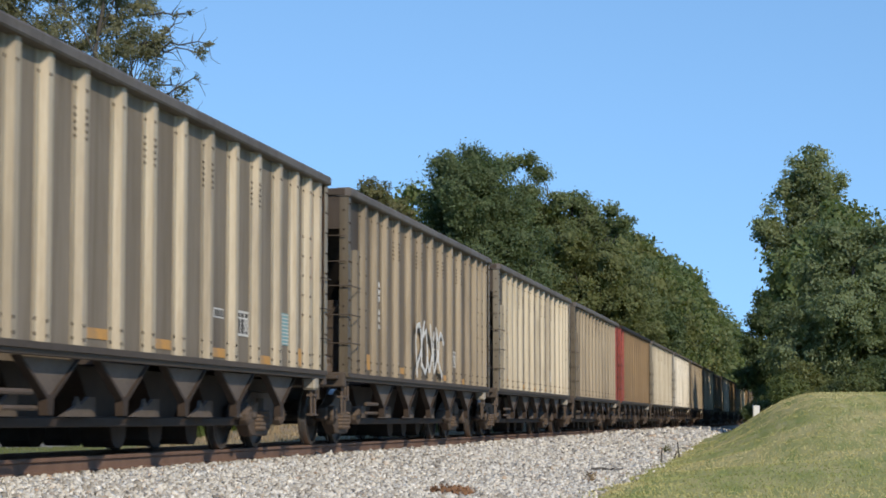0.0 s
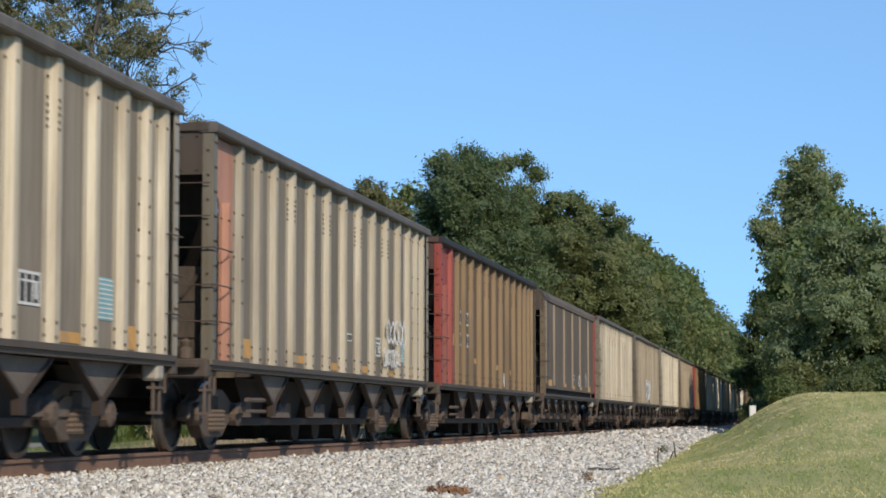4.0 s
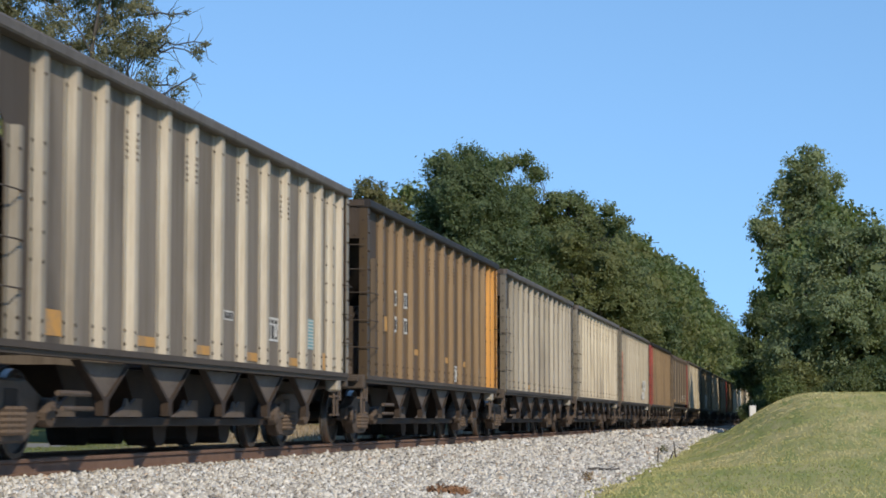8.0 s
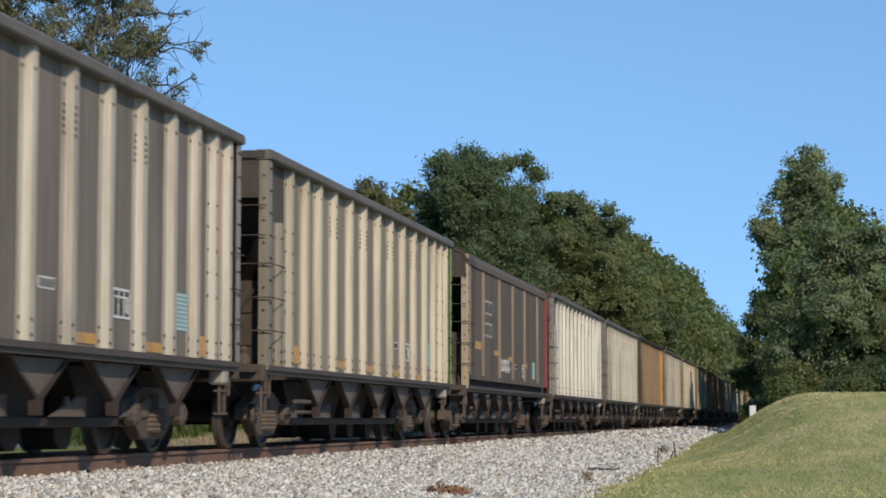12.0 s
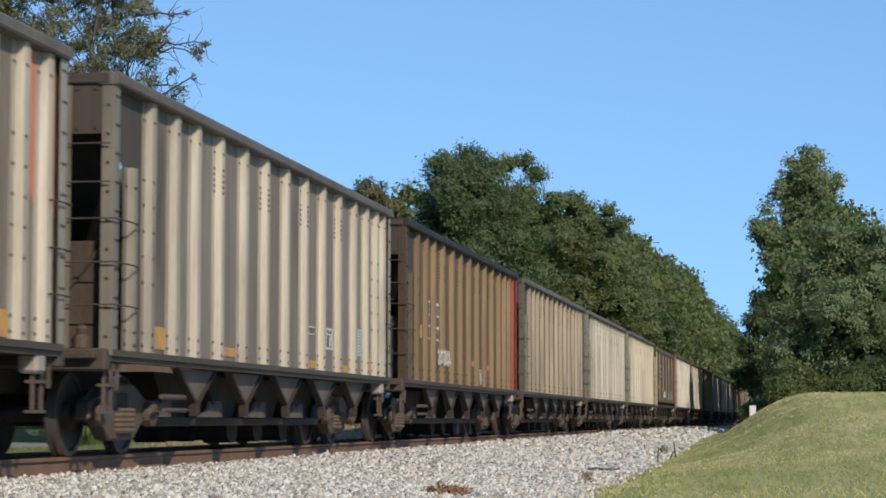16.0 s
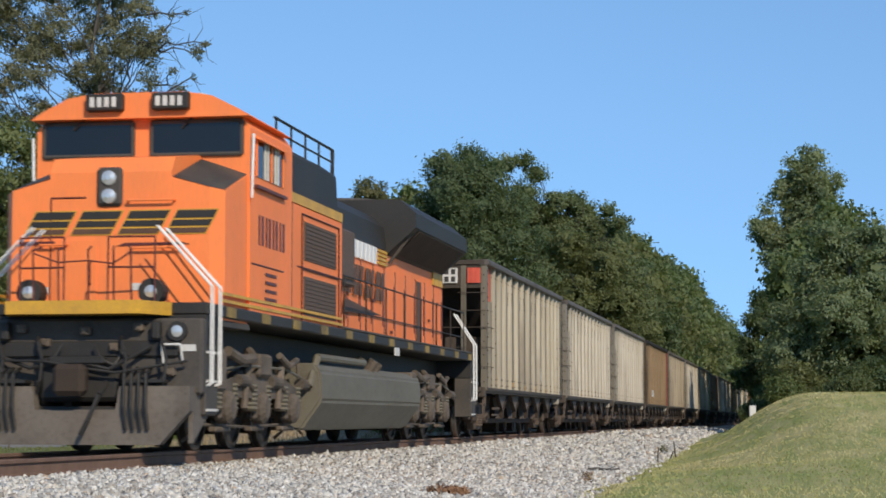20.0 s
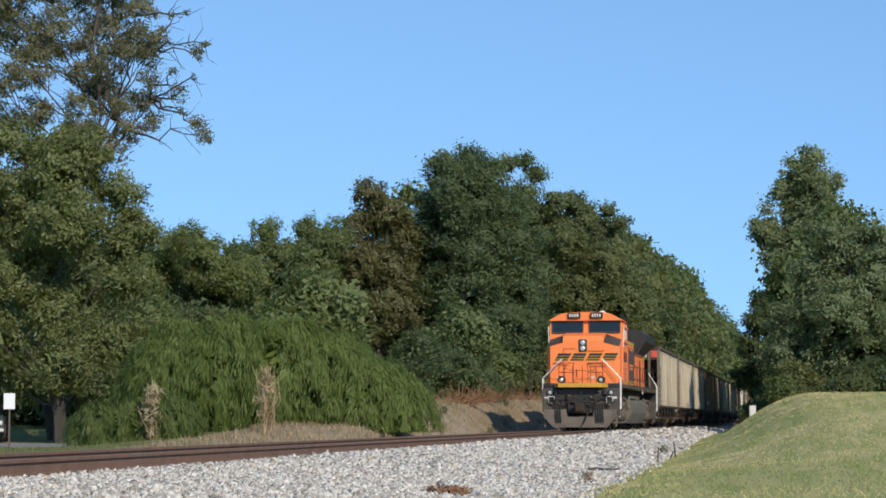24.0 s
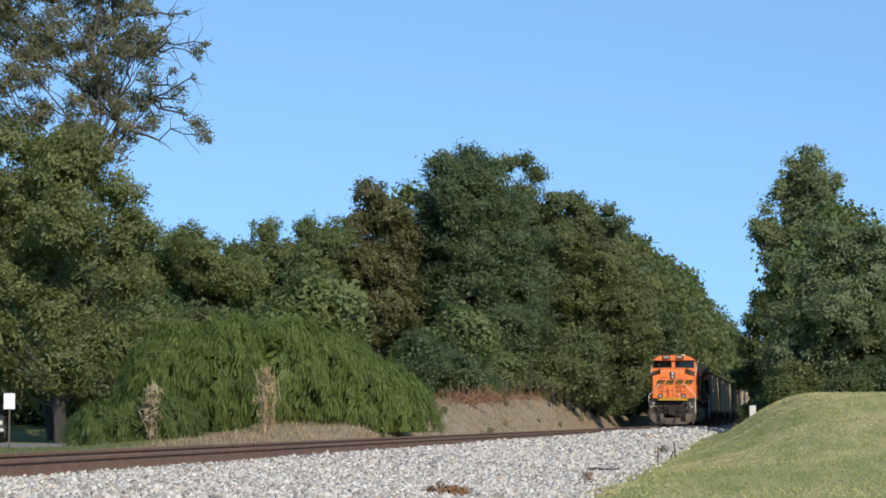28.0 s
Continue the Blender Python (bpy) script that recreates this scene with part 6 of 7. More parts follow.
def treeline():
    rng = np.random.default_rng(5)
    near, far = [], []
    for i, mat in enumerate(["leaf_dark", "leaf_mid", "leaf_mid", "leaf_olive"]):
        near.append(tree("broadleaf_tree", 20 + i, random_lobes(rng, 17.0, 5.0, 1.6, 12), mat, 0.7, 0.34, 0.24, gap=0.03, cover=0.5, aspect=0.6))
    for i, mat in enumerate(["leaf_dark", "leaf_mid", "leaf_olive"]):
        far.append(tree("broadleaf_tree", 30 + i, random_lobes(rng, 17.0, 5.0, 1.6, 9), mat, 0.85, 0.50, 0.24, gap=0.03, cover=0.4, aspect=0.65, twigs=-4))
    # those right of x = 0 are added behind the front trees to shade the track
    rows = [(-24.5, 128, 0.80), (-30, 134, 0.66), (-36, 140, 0.62), (-42, 128, 0.6), (-24, 142, 0.9), (-38, 100, 0.6), (-34.5, 97, 0.55), (1.5, 138, 0.82), (3.2, 142, 0.84), (2.0, 150, 0.84), (-33, 120, 0.55), (-29, 124, 0.55), (-36.5, 118, 0.5), (3.5, 160, 0.8)]
    y = 150.0
    while y < 560:
        rows.append(((-17.6 if y < 185 else -16.7) + rng.uniform(-0.5, 0.5), y, rng.uniform(0.95, 1.08) * (0.78 if y < 172 else 0.95 if y < 190 else 1.0 if y < 232 else 1.08)))
        y += rng.uniform(6, 8) * (1 + max(0, y - 200) / 120)
    for y in (172, 180, 189, 199, 210, 224, 245, 275, 320, 390):   # the other side of the track
        rows.append((1.0 + rng.uniform(-1, 1.5), y, rng.uniform(0.75, 0.9)))
    for x, y in ((6.0, 160), (5.5, 174), (6.5, 190), (6.0, 208), (7, 232), (5, 260)):      # the wood goes on behind its edge, trees added unseen to thicken the shade
        rows.append((x + rng.uniform(-0.6, 0.6), y, rng.uniform(0.72, 0.8)))
    for i in range(7):       # deeper in the wood
        rows.append((-23.5 - i * 5.2, 168 + rng.uniform(-6, 6), rng.uniform(0.62, 0.72)))
    used = set()
    for x, y, s in rows:
        group = near if y < 196 and -23 < x < 0 else far
        m = group[int(rng.integers(len(group)))]
        if m in used:
            m = copy_thing(m, Matrix())
        used.add(m)
        place(m, x, y, rng.uniform(0, 360), s)
        tagged(m, "tall broadleaf tree in full dark green leaf beside the track", "tree", "trees along the track")
    for m in near + far:
        if m not in used:
            place(m, -48.0, 150.0, 0, 0.65)
            tagged(m, "tall broadleaf tree in full dark green leaf beside the track", "tree", "trees along the track")


treeline()


def shrub(name, seed, x, y, lobes, material, label, category="shrub", **kw):
    rng = np.random.default_rng(seed)
    ob = tagged(new(name), label, category)
    bm = bmesh.new()
    for (cx, cy, cz, rx, ry, rz) in lobes:
        for j in range(3):
            limb(bm, rng, (cx * 0.7 + rng.uniform(-0.3, 0.3), cy * 0.7, -0.2), (cx + rng.normal() * rx * 0.4, cy + rng.normal() * ry * 0.4, cz + rz * 0.4), 0.035, 0.01, 3)
    part("stem", bm, M["bark"], ob)["kind"] = "stuff"
    v, f = boughs(rng, lobes, **kw)
    part("foliage", quads_mesh("foliage", v, f, M[material]), None, ob)
    return place(ob, x, y)


def weeping(name, seed, x, y, mounds, material, label, spray=0.62, count=40, density=11.0, wide=0.024):
    """Mounds (x, y, z, rx, ry, rz) draped with sprays of thin hanging fronds."""
    rng = np.random.default_rng(seed)
    ob = tagged(new(name), label, "thicket")
    bm = bmesh.new()
    for (cx, cy, cz, rx, ry, rz) in mounds:
        for j in range(3):
            limb(bm, rng, (cx * 0.9 + rng.uniform(-0.3, 0.3), cy, -0.2), (cx + rng.normal() * rx * 0.3, cy + rng.normal() * ry * 0.3, cz + rz * 0.6), 0.035, 0.01, 3)
    part("stem", bm, M["bark"], ob)["kind"] = "stuff"
    V = []
    for (cx, cy, cz, rx, ry, rz) in mounds:
        r, c = np.array([rx, ry, rz]), np.array([cx, cy, cz])
        n = int(density * 4 * math.pi * float(r.mean()) ** 2)
        d = unit(rng, n)
        C = c + d * r * rng.uniform(0.93, 1.03, n)[:, None]
        keep = C[:, 2] > -0.1
        for (ox, oy, oz, sx, sy, sz) in mounds:       # none buried in the next mound
            if (ox, oy, oz) != (cx, cy, cz):
                keep &= np.sum(((C - [ox, oy, oz]) / [sx, sy, sz]) ** 2, 1) > 0.75
        d, C = d[keep], C[keep]
        k = len(C) * count
        if not k:
            continue
        D, size = np.repeat(d, count, 0), np.repeat(spray * rng.uniform(0.6, 1.3, len(C)), count)
        fan = np.repeat(rng.normal(size=(len(C), 3)) * 0.16, count, 0)
        down = np.array([0, 0, -1.0]) + 0.45 * D * np.array([1, 1, 0.2]) + 0.20 * rng.normal(size=(k, 3)) + fan * np.array([1, 1, 0])
        down /= np.linalg.norm(down, axis=1)[:, None]
        u = rng.random(k)
        P = np.repeat(C, count, 0) + down * (u * size)[:, None] + 0.07 * rng.normal(size=(k, 3)) + D * (0.10 * np.sin(u * 3.1))[:, None]
        V.append(blades_mesh(P, down, D + 0.35 * rng.normal(size=(k, 3)), rng.uniform(0.16, 0.36, k), wide / 0.26, 0.04))
        k = int(90 * float(r.mean()) ** 2)
        d = unit(rng, k)
        V.append(blades_mesh(c + d * r * 0.66, rng.normal(size=(k, 3)), d + 0.3 * rng.normal(size=(k, 3)), rng.uniform(0.35, 0.55, k), 0.8))
    v = np.concatenate(V)
    v[:, 2] = np.maximum(v[:, 2], -0.15)
    part("foliage", quads_mesh("foliage", v, np.arange(len(v)).reshape(-1, 4), M[material]), None, ob)
    return place(ob, x, y)


def shrubs():
    # weeping thicket: a long even dome of hanging fronds, and a lower one before it
    dome = [(-2.7, 0.6, 1.3, 1.9, 1.8, 2.35), (-1.0, 0.5, 1.4, 2.1, 1.9, 2.45), (0.8, 0.5, 1.4, 2.1, 1.9, 2.40), (2.3, 0.5, 1.2, 1.9, 1.8, 2.05), (3.6, 0.4, 0.8, 1.7, 1.7, 1.75), (4.7, 0.3, 0.5, 1.1, 1.4, 1.35)]
    weeping("weeping_thicket", 61, -17.6, 66.5, [(x, y, z - 0.12, rx, ry, rz) for x, y, z, rx, ry, rz in dome], "leaf_bright", "dense dome of bright green weeping fronds beside the track")
    weeping("low_weeping_thicket", 62, -19.0, 59.6, [(-1.5, 0, 0.25, 0.85, 0.9, 0.9), (-0.5, 0, 0.35, 0.95, 0.9, 0.95), (0.5, 0.3, 0.4, 0.9, 0.9, 0.95)], "leaf_frond", "low dark green weeping shrub beside the road", 0.5, 40, 12.0, 0.022)
    shrub("round_shrub", 63, -15.9, 95.0, [(-0.9, 0, 0.6, 1.2, 1.0, 1.0), (0.5, 0, 0.9, 1.3, 1.1, 1.1), (1.6, 0.2, 0.5, 0.9, 0.9, 0.7)], "leaf_dark", "rounded dark green shrub on the bank", clump=0.40, leaf=0.17, aspect=0.42, gap=0.04)
    under = random.Random(9)
    mats = ["leaf_dark", "leaf_mid", "leaf_dark", "leaf_olive"]
    rows = []
    for i in range(16):      # undergrowth at the foot of the wood
        y = 98 + i * 6.0
        rows.append((-15.3 + min(1.8, i * 0.3) + under.uniform(-0.4, 0.4) - (2.0 if i < 3 else 0), y, under.uniform(0.9, 1.5)))
    rows += [(-16.2, 121, 0.8), (-19.5, 146, 1.3), (-21.5, 160, 1.5), (-23.5, 172, 1.6), (-3.2, 140, 0.62), (-2.3, 132, 0.6), (-2.6, 150, 0.8), (-16.4, 108, 1.0), (-17.4, 116, 1.3), (-18.0, 124, 1.5), (-17.0, 134, 1.6), (-16.3, 146, 1.7)]
    for i in range(8):       # behind the sign and the thicket
        rows.append((-44 + i * 3.1, 92 + under.uniform(-4, 4), under.uniform(1.3, 1.9)))
    for i in range(6):
        rows.append((-35 + i * 2.6, 86 + under.uniform(-2, 2), under.uniform(1.2, 1.6)))
    for i in range(9):       # hedge behind the lawn
        rows.append((-0.9 + i * 1.4, 118 + under.uniform(-3, 3), under.uniform(0.75, 1.0)))
    base = []
    for i in range(4):
        r = np.random.default_rng(70 + i)
        lob = [(float(r.uniform(-1.2, 1.2)), float(r.uniform(-0.8, 0.8)), float(r.uniform(0.6, 2.4)), float(r.uniform(0.8, 1.3)), float(r.uniform(0.8, 1.2)), float(r.uniform(0.7, 1.1))) for _ in range(6)]
        base.append(shrub("undergrowth_shrub", 80 + i, 0, 0, lob, mats[i], "leafy undergrowth shrub at the edge of the trees", clump=0.50, leaf=0.20, aspect=0.5, hang=0.3, gap=0.06))
    for i, (x, y, s) in enumerate(rows):
        o = base[i % 4] if i < 4 else copy_thing(base[under.randrange(4)], Matrix())
        place(o, x, y, under.uniform(0, 360), s)
        tagged(o, "", "shrub", "undergrowth shrubs")


shrubs()


# ---- ballast stones, blades, trackside things ----
def stones():
    rng = np.random.default_rng(11)
    P, S = [], []
    for y0, y1, dens, size in ((14, 30, 240, 0.050), (30, 48, 125, 0.068), (48, 80, 50, 0.10), (80, 150, 16, 0.17)):
        n = int((y1 - y0) * 5.6 * dens)
        y = rng.uniform(y0, y1, n)
        x = rng.uniform(-7.75, -2.2, n)
        ok = x < grass_edge(y) + 0.12 * rng.normal(size=n) + 0.05
        x, y = x[ok], y[ok]
        P.append(np.stack([x, y, ground_z(x, y) + size * rng.uniform(-0.05, 0.35, len(x))], 1))
        S.append(size * rng.uniform(0.55, 1.3, len(x)))
    P, S = np.concatenate(P), np.concatenate(S)
    n = len(P)
    cube = np.array([(x, y, z) for x in (-1, 1) for y in (-1, 1) for z in (-1, 1)], float) * 0.5
    v = cube[None] * rng.uniform(0.55, 1.25, (n, 8, 1)) * S[:, None, None] * rng.uniform(0.6, 1.2, (n, 1, 3))
    a = rng.normal(size=(n, 4))
    a /= np.linalg.norm(a, axis=1)[:, None]
    w, x, y, z = a.T
    R = np.stack([1 - 2 * (y * y + z * z), 2 * (x * y - z * w), 2 * (x * z + y * w), 2 * (x * y + z * w), 1 - 2 * (x * x + z * z), 2 * (y * z - x * w), 2 * (x * z - y * w), 2 * (y * z + x * w), 1 - 2 * (x * x + y * y)], 1).reshape(n, 3, 3)
    v = np.einsum("nij,nkj->nki", R, v) + P[:, None]
    f = np.array([(0, 1, 3, 2), (4, 6, 7, 5), (0, 4, 5, 1), (2, 3, 7, 6), (0, 2, 6, 4), (1, 5, 7, 3)])
    faces = (np.arange(n)[:, None, None] * 8 + f[None]).reshape(-1, 4)
    m, nn, l, b = shader("crushed_limestone", 0.9, 0, 0.25)
    geo = nn.new("ShaderNodeNewGeometry")
    c = ramp(nn, l, geo.outputs["Random Per Island"], [(0.0, (0.22, 0.20, 0.17)), (0.25, (0.42, 0.395, 0.35)), (0.7, (0.585, 0.56, 0.505)), (0.93, (0.71, 0.685, 0.63)), (1.0, (0.38, 0.27, 0.18))])
    g = noise_node(nn, l, 60, 3, world_space=True)
    c = mix(nn, l, ramp(nn, l, g, [(0.4, (0, 0, 0)), (0.8, (0.35,) * 3)]), c, (0.30, 0.27, 0.23))
    l.new(c, b.inputs["Base Color"])
    tagged(new("ballast_stones", quads_mesh("ballast_stones", v.reshape(-1, 3), faces, m)), "pale grey crushed stone ballast along the track", "ballast", kind="stuff")


stones()


def blades(name, n, xr, yr, keep, height, wide, material, label, category, seed, lean=0.4):
    rng = np.random.default_rng(seed)
    x, y = rng.uniform(*xr, n), rng.uniform(*yr, n)
    ok = keep(x, y, rng)
    x, y = x[ok], y[ok]
    n = len(x)
    h = height * rng.uniform(0.4, 1.3, n)
    g = ground_z(x, y) - 0.01
    a = rng.uniform(0, 2 * math.pi, n)
    dx, dy = np.cos(a) * wide, np.sin(a) * wide
    lx, ly = rng.normal(size=n) * h * lean, rng.normal(size=n) * h * lean
    v = np.stack([np.stack([x - dx, y - dy, g], 1), np.stack([x + dx, y + dy, g], 1), np.stack([x + dx * 0.6 + lx * 0.5, y + dy * 0.6 + ly * 0.5, g + h * 0.6], 1), np.stack([x + lx, y + ly, g + h], 1)], 1)
    me = quads_mesh(name, v.reshape(-1, 3), np.arange(n * 4).reshape(-1, 4), M[material])
    return tagged(new(name, me), label, category, kind="stuff")


def lawn_material():
    """Mown grass: green and bleached patches a metre or two wide, single blades vary."""
    m, n, l, b = shader("lawn_blade", 0.7, 0, 0.3)
    geo = n.new("ShaderNodeNewGeometry")
    one = ramp(n, l, geo.outputs["Random Per Island"], [(0.0, (0.90, 0.91, 0.90)), (1.0, (1.10, 1.08, 1.04))])
    big = noise_node(n, l, 0.42, 5, (0.8, 0.45, 1), True)
    c = ramp(n, l, big, [(0.36, (0.215, 0.245, 0.088)), (0.48, (0.318, 0.312, 0.128)), (0.60, (0.410, 0.368, 0.185))])
    c = mix(n, l, 1.0, c, one, "MULTIPLY")
    l.new(c, b.inputs["Base Color"])
    return m


M["lawn_blade"] = lawn_material()
blades("lawn_grass", 110000, (-5.2, 3.2), (24, 75), lambda x, y, r: (x > grass_edge(y) + 0.05) & (x < 0.045 * y + 0.4) & (r.random(len(x)) < 1.0), 0.032, 0.012, "lawn_blade", "short mown green and straw-coloured lawn grass", "grass", 31)
blades("edge_grass", 9000, (-6.5, -1.5), (18, 120), lambda x, y, r: np.abs(x - grass_edge(y) - 0.12) < 0.22 * r.random(len(x)), 0.12, 0.010, "lawn_blade", "longer ragged grass at the edge of the ballast", "grass", 32)
blades("bank_grass", 34000, (-17, -11.4), (50, 150), lambda x, y, r: (x < -11.7) & (r.random(len(x)) < 0.8), 0.16, 0.014, "straw", "dry straw-coloured grass on the cut bank", "grass", 33)
blades("verge_grass", 22000, (-32, -11.6), (38, 60), lambda x, y, r: (r.random(len(x)) < smooth(-11.4, -13, x)) & ((x < -17) | (y < 52)), 0.06, 0.012, "verge", "green grass on the far verge of the track", "grass", 34)


def stalks(seed, x, y, n, high, label):
    """A clump of dry cane stalks with drooping leaves."""
    rng = np.random.default_rng(seed)
    ob = tagged(new("dry_cane_clump"), label, "dry plant", "dry cane clumps")
    bm = bmesh.new()
    for i in range(n):
        a, r = rng.uniform(0, 6.28), rng.uniform(0, 0.28)
        p = Vector((r * math.cos(a), r * math.sin(a), -0.05))
        q = p + Vector((rng.normal() * 0.22, rng.normal() * 0.2, high * rng.uniform(0.6, 1.05)))
        limb(bm, rng, p, q, 0.014, 0.006, 3)
    part("cane", bm, M["pale_cane"], ob)["kind"] = "stuff"
    v, f = leaf_cloud(rng, [(0, 0, high * 0.5, 0.30, 0.3, high * 0.45), (0.05, 0, high * 0.8, 0.22, 0.2, high * 0.22)], 0.16, 6, 0.26, 0.13, 1.2, 0.2, 0.25)
    part("foliage", quads_mesh("foliage", v, f, M["pale_cane"]), None, ob)
    place(ob, x, y)


stalks(91, -15.7, 60.6, 17, 2.0, "tall clump of dry tan canes in front of the thicket")
stalks(92, -18.6, 58.6, 5, 1.7, "small clump of dry canes against the thicket")


def straw_heap(x, y, n, seed):
    rng = np.random.default_rng(seed)
    ob = tagged(new("dry_brush_heap"), "low heap of dry reddish brush on the bank", "brush")
    bm = bmesh.new()
    for i in range(n):
        p = Vector((rng.normal() * 0.8, rng.normal() * 0.4, rng.uniform(0, 0.15)))
        q = p + Vector((rng.normal() * 0.5, rng.normal() * 0.3, 0.05 + abs(rng.normal()) * 0.36))
        rod(bm, p, q, 0.015, 4, 0.008)
    part("twig", bm, M["brush"], ob)["kind"] = "stuff"
    place(ob, x, y)


for spot in ((-14.4, 93.0, 150, 93), (-14.0, 88.0, 90, 94), (-14.9, 98.5, 150, 95), (-13.9, 104.0, 70, 96)):
    straw_heap(*spot)


def dead_sapling(x, y, high, seed):
    rng = np.random.default_rng(seed)
    ob = tagged(new("dead_sapling"), "thin bare grey dead sapling on the bank", "dead tree", "dead saplings on the bank")
    bm = bmesh.new()
    for i in range(3):
        foot = Vector((rng.normal() * 0.2, rng.normal() * 0.2, -0.1))
        pts = limb(bm, rng, foot, foot + Vector((rng.normal() * 0.25, rng.normal() * 0.2, high * rng.uniform(0.6, 1.0))), 0.035, 0.012, 5, 0.2)
        for k in (2, 3, 4):
            limb(bm, rng, pts[k], pts[k] + Vector((rng.normal() * 0.3, rng.normal() * 0.3, 0.4)), 0.014, 0.006, 2)
    part("stem", bm, M["bark"], ob)["kind"] = "stuff"
    place(ob, x, y)


for spot in ((-14.0, 108, 2.2, 1), (-13.6, 113, 1.8, 2), (-13.4, 118, 2.6, 3), (-13.9, 101, 1.2, 4), (-13.2, 124, 2.4, 5)):
    dead_sapling(*spot)


def sign():
    ob = tagged(new("road_sign"), "white rectangular sign seen from behind on a grey post", "sign")
    bm = bmesh.new()
    box(bm, -0.022, 0.022, -0.03, 0.03, -0.2, 1.6, 0.005)
    part("post", bm, M["hopper"], ob)
    bm = bmesh.new()
    box(bm, -0.18, 0.18, -0.05, -0.035, 1.16, 1.64, 0.006)
    part("sign_panel", bm, plain("white_panel", (0.85, 0.85, 0.86), 0.4, 0, 0.08), ob, "blank white panel")
    place(ob, -23.45, 60)


sign()


def parked_car():
    ob = tagged(new("parked_car"), "dark grey parked car partly hidden beside the sign", "car")
    paint = plain("car_paint", (0.05, 0.055, 0.06), 0.3)
    bm = bmesh.new()
    prism(bm, [(-2.2, 0.3), (2.2, 0.3), (2.25, 0.65), (2.1, 0.8), (1.2, 0.92), (-1.9, 0.95), (-2.2, 0.8)], "x", -0.85, 0.85)
    bmesh.ops.bevel(bm, geom=bm.edges[:], offset=0.06, segments=2, affect="EDGES")
    part("body", bm, paint, ob)
    bm = bmesh.new()
    prism(bm, [(-1.7, 0.93), (1.1, 0.91), (0.4, 1.42), (-1.1, 1.45)], "x", -0.72, 0.72)
    part("cabin", bm, M["glass_dark"], ob, "dark glazed cabin")
    for x in (-0.8, 0.8):
        for y in (-1.35, 1.35):
            bm = bmesh.new()
            lathe(bm, [(0.2, -0.1), (0.32, -0.1), (0.32, 0.1), (0.2, 0.1)], (x, y, 0.32), "x", 18)
            part("wheel", bm, M["loco_black"], ob)
    for x in (-0.6, 0.6):
        bm = bmesh.new()
        box(bm, x - 0.2, x + 0.2, -2.24, -2.16, 0.6, 0.76, 0.03)
        part("headlamp", bm, M["white_mark"], ob, "pale headlamp")
    bm = bmesh.new()
    box(bm, -0.85, 0.85, -2.28, -2.15, 0.36, 0.48, 0.03)
    part("bumper", bm, M["white_mark"], ob)
    place(ob, -29.2, 72, 20)


parked_car()


def trackside():
    for i, (x, y, h, lean) in enumerate(((-3.10, 45, 0.36, 2), (-2.98, 50, 0.40, -3), (-3.05, 48, 0.20, 6))):
        ob = tagged(new("stake"), "thin dark wooden stake standing in the ballast", "stake", "stakes by the lawn")
        bm = bmesh.new()
        rod(bm, (0, 0, -0.15), (0.02 * lean, 0, h), 0.026, 6, 0.016)
        rod(bm, (0.01 * lean, 0, h * 0.55), (0.01 * lean + 0.07, 0.02, h * 0.75), 0.008, 5, 0.004)
        part("stick", bm, M["bark"], ob)
        place(ob, x, y)
    ob = tagged(new("fallen_branch"), "dark fallen branch lying on the ballast", "branch")
    bm = bmesh.new()
    r = np.random.default_rng(3)
    limb(bm, r, (-0.25, -0.4, 0.05), (0.22, 0.4, 0.06), 0.05, 0.022, 4)
    rod(bm, (0.0, 0.0, 0.05), (0.2, -0.1, 0.12), 0.012, 5, 0.004)
    part("stick", bm, M["bark"], ob)
    place(ob, -3.46, 37)
    ob = tagged(new("dry_weed"), "small patch of dry orange weed on the ballast", "weed")
    v, f = leaf_cloud(r, [(0, 0, 0.04, 0.22, 0.3, 0.06), (0.12, 0.1, 0.03, 0.15, 0.2, 0.05)], 0.06, 9, 0.07, 0.3, 0, 0.2, 0.1)
    part("foliage", quads_mesh("foliage", v, f, M["brush"]), None, ob)
    place(ob, -4.15, 24.5)
    ob = tagged(new("marker_box"), "white trackside marker box on a short post", "trackside box")
    bm = bmesh.new()
    box(bm, -0.05, 0.05, -0.05, 0.05, -0.2, 0.45)
    part("post", bm, M["hopper"], ob)
    bm = bmesh.new()
    box(bm, -0.17, 0.17, -0.12, 0.12, 0.42, 1.10, 0.025)
    part("cabinet", bm, M["white_mark"], ob, "off-white metal cabinet")
    place(ob, -2.67, 112, 10)


trackside()


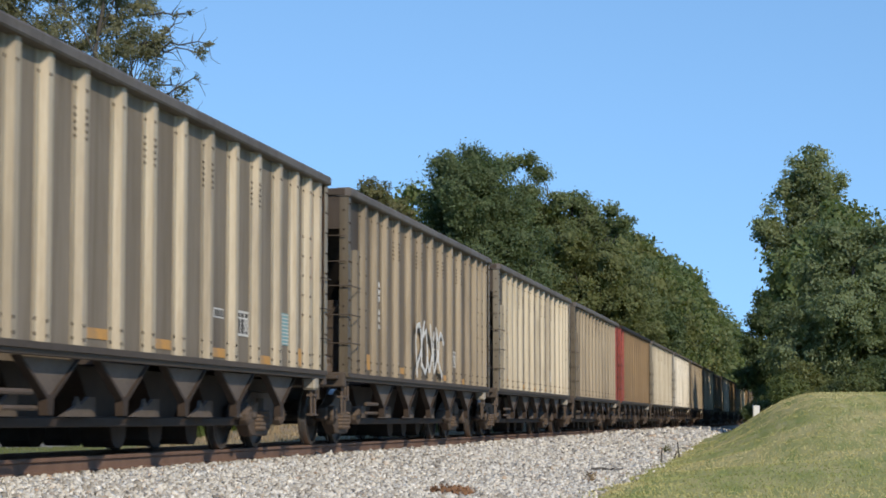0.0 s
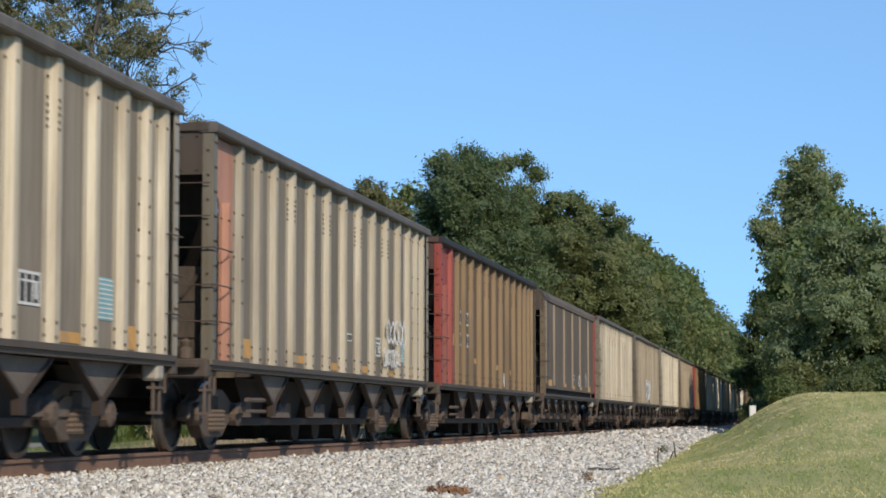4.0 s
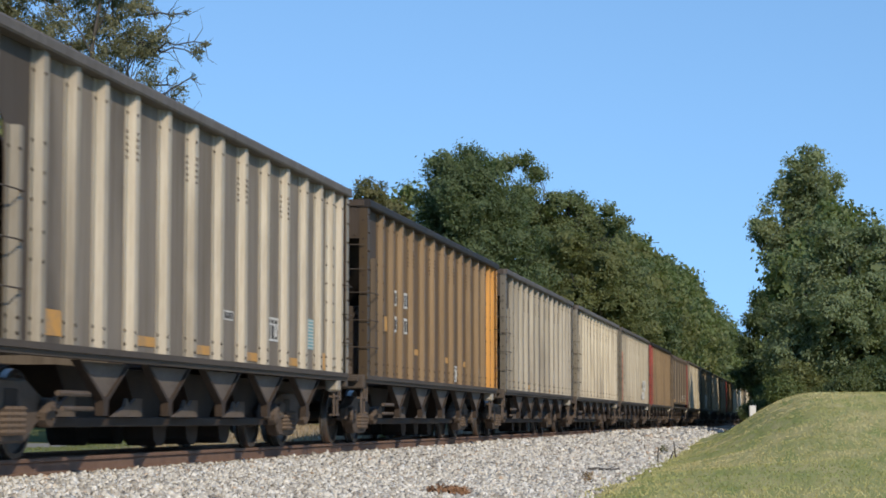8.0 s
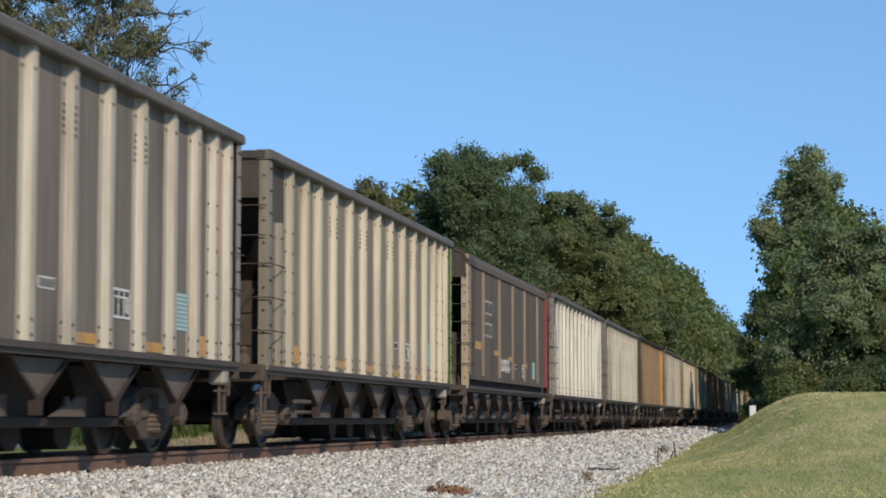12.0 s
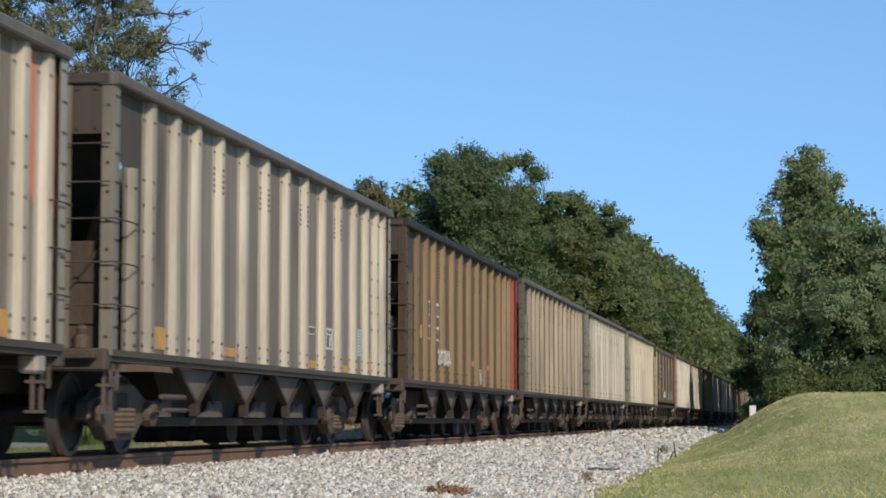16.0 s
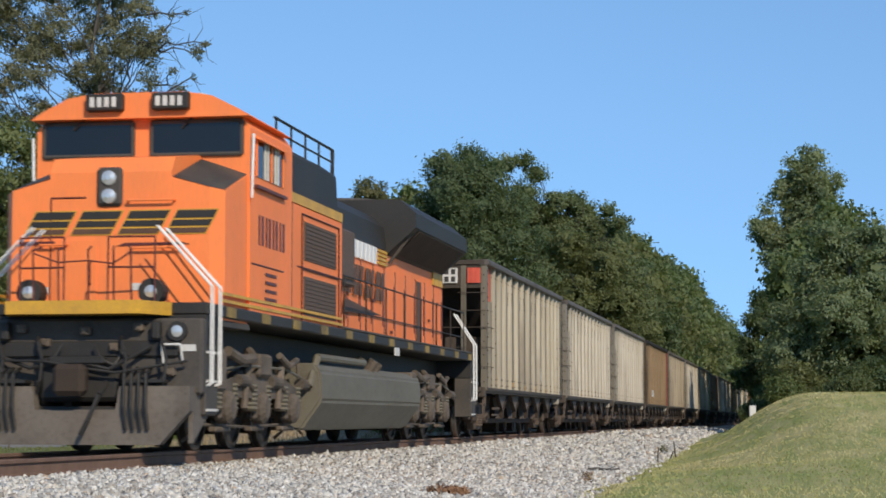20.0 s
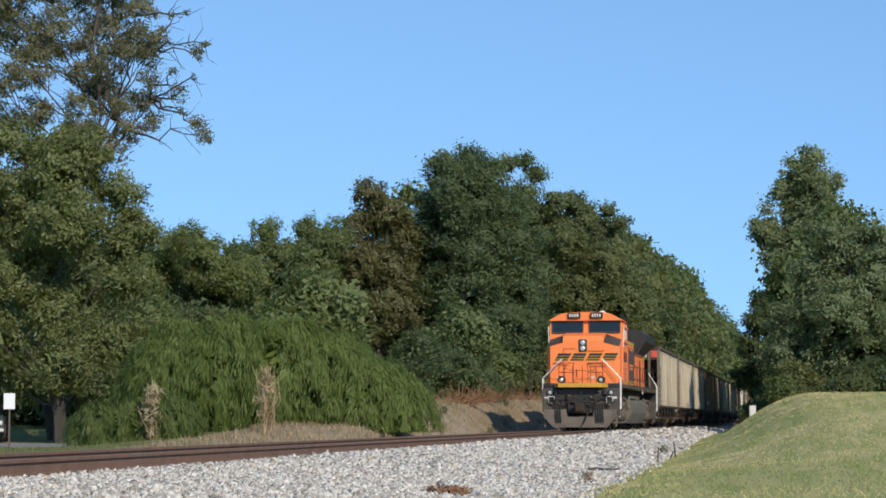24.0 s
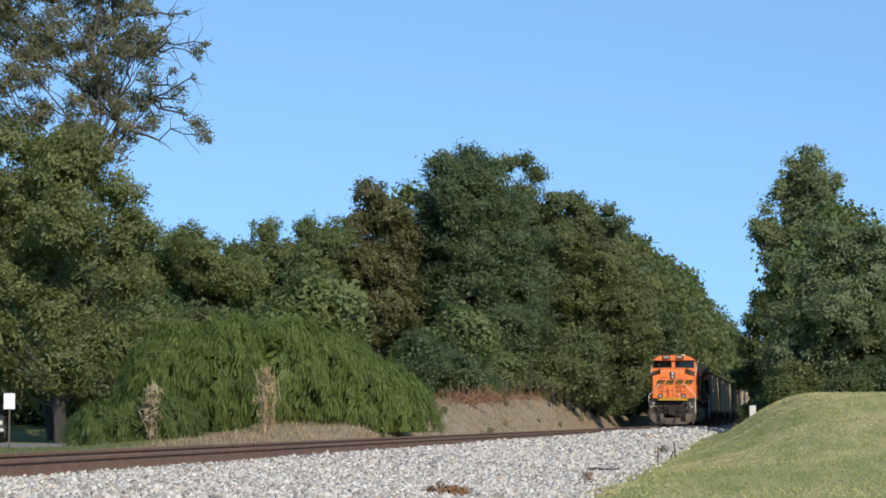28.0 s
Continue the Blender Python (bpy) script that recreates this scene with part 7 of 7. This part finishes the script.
def weeds():
    rnd = random.Random(77)
    rng = np.random.default_rng(78)
    made = []
    for i in range(3):
        ob = tagged(new("weed_tuft"), "small ragged weed with thin stems" if i else "dry brown weed with bare stems", "weed", "weeds beside the track")
        bm = bmesh.new()
        for j in range(9):
            limb(bm, rng, (rng.normal() * 0.04, rng.normal() * 0.04, -0.03), (rng.normal() * 0.16, rng.normal() * 0.16, rng.uniform(0.15, 0.42)), 0.006, 0.002, 2)
        part("stem", bm, M["brush"] if i == 0 else M["bark"], ob)["kind"] = "stuff"
        v, f = leaf_cloud(rng, [(0, 0, 0.18, 0.14, 0.14, 0.16)], 0.07, 8, 0.06, 0.3, 0.2, 0.1, 0.2)
        part("foliage", quads_mesh("foliage", v, f, M[("straw", "verge", "leaf_olive")[i]]), None, ob)
        made.append(ob)
    spots = [(float(grass_edge(y)) - rnd.uniform(0.05, 0.5), y, rnd.uniform(0.5, 0.9)) for y in (31, 56)]
    spots += [(-12.4 - rnd.random() * 2.5, y, rnd.uniform(0.6, 1.1)) for y in (63, 68, 74, 80, 84, 91, 97, 103, 110, 116, 124)]
    for i, (x, y, s) in enumerate(spots):
        o = made[i] if i < 3 else copy_thing(made[rnd.randrange(3)], Matrix())
        place(o, x, y, rnd.uniform(0, 360), s)


weeds()


# ---- how the train runs ----
SPEED = 14.40
NOSE_20 = 23.9                     # y of the leading coupler at 20 s


def nose_y(t):
    """The train runs a little slower at first."""
    slip = np.interp(t, [0, 4, 8, 11, 14, 17, 19, 20.5, 28], [-2.0, -2.3, -2.3, -1.7, -1.2, -0.6, -0.2, 0, 0])
    return NOSE_20 + SPEED * (t - 20.0) + float(slip)


def even_y(t):
    w = [(-1.5, 1), (-0.75, 2), (0, 3), (0.75, 2), (1.5, 1)]
    return sum(nose_y(t + d) * k for d, k in w) / 9


def roll_rows(home, radius, back):
    """Rows of a wheelset that rolls while its car runs past the camera."""
    rows, step = [], 1 / FPS
    for i in range(int(28 * FPS) + 1):
        y = even_y(i * step) + back
        if -4 < y < 75:
            a = -(y / radius) % (2 * math.pi)
            rows.append((i * step, Matrix.Translation(home) @ Matrix.Rotation(a, 4, "X")))
    if not rows:
        return []
    if rows[0][0] > 0.05:
        rows.insert(0, (0.0, rows[0][1]))
    if rows[-1][0] < 27.95:
        rows.append((28.0, rows[-1][1]))
    return rows


def motions():
    times = [0.0, 1 / 30] + [float(i) for i in range(1, 28)] + [28.0 - 1 / 30, 28.0]
    things = [(LOCO, 0.0, 0.53)] + [(c, 22.0 + CAR_L * (k + 0.5), 0.457) for k, c in enumerate(CARS)]
    for ob, back, radius in things:
        walk(ob, [(t, pose(TRACK_X, even_y(t) + back, 0)) for t in times])
        for w in [o for o in ob.children_recursive if o.name.startswith("wheelset")]:
            rows = roll_rows(w.location.copy(), radius, back + w.parent.location.y + w.location.y)
            if rows:
                walk(w, rows)


motions()
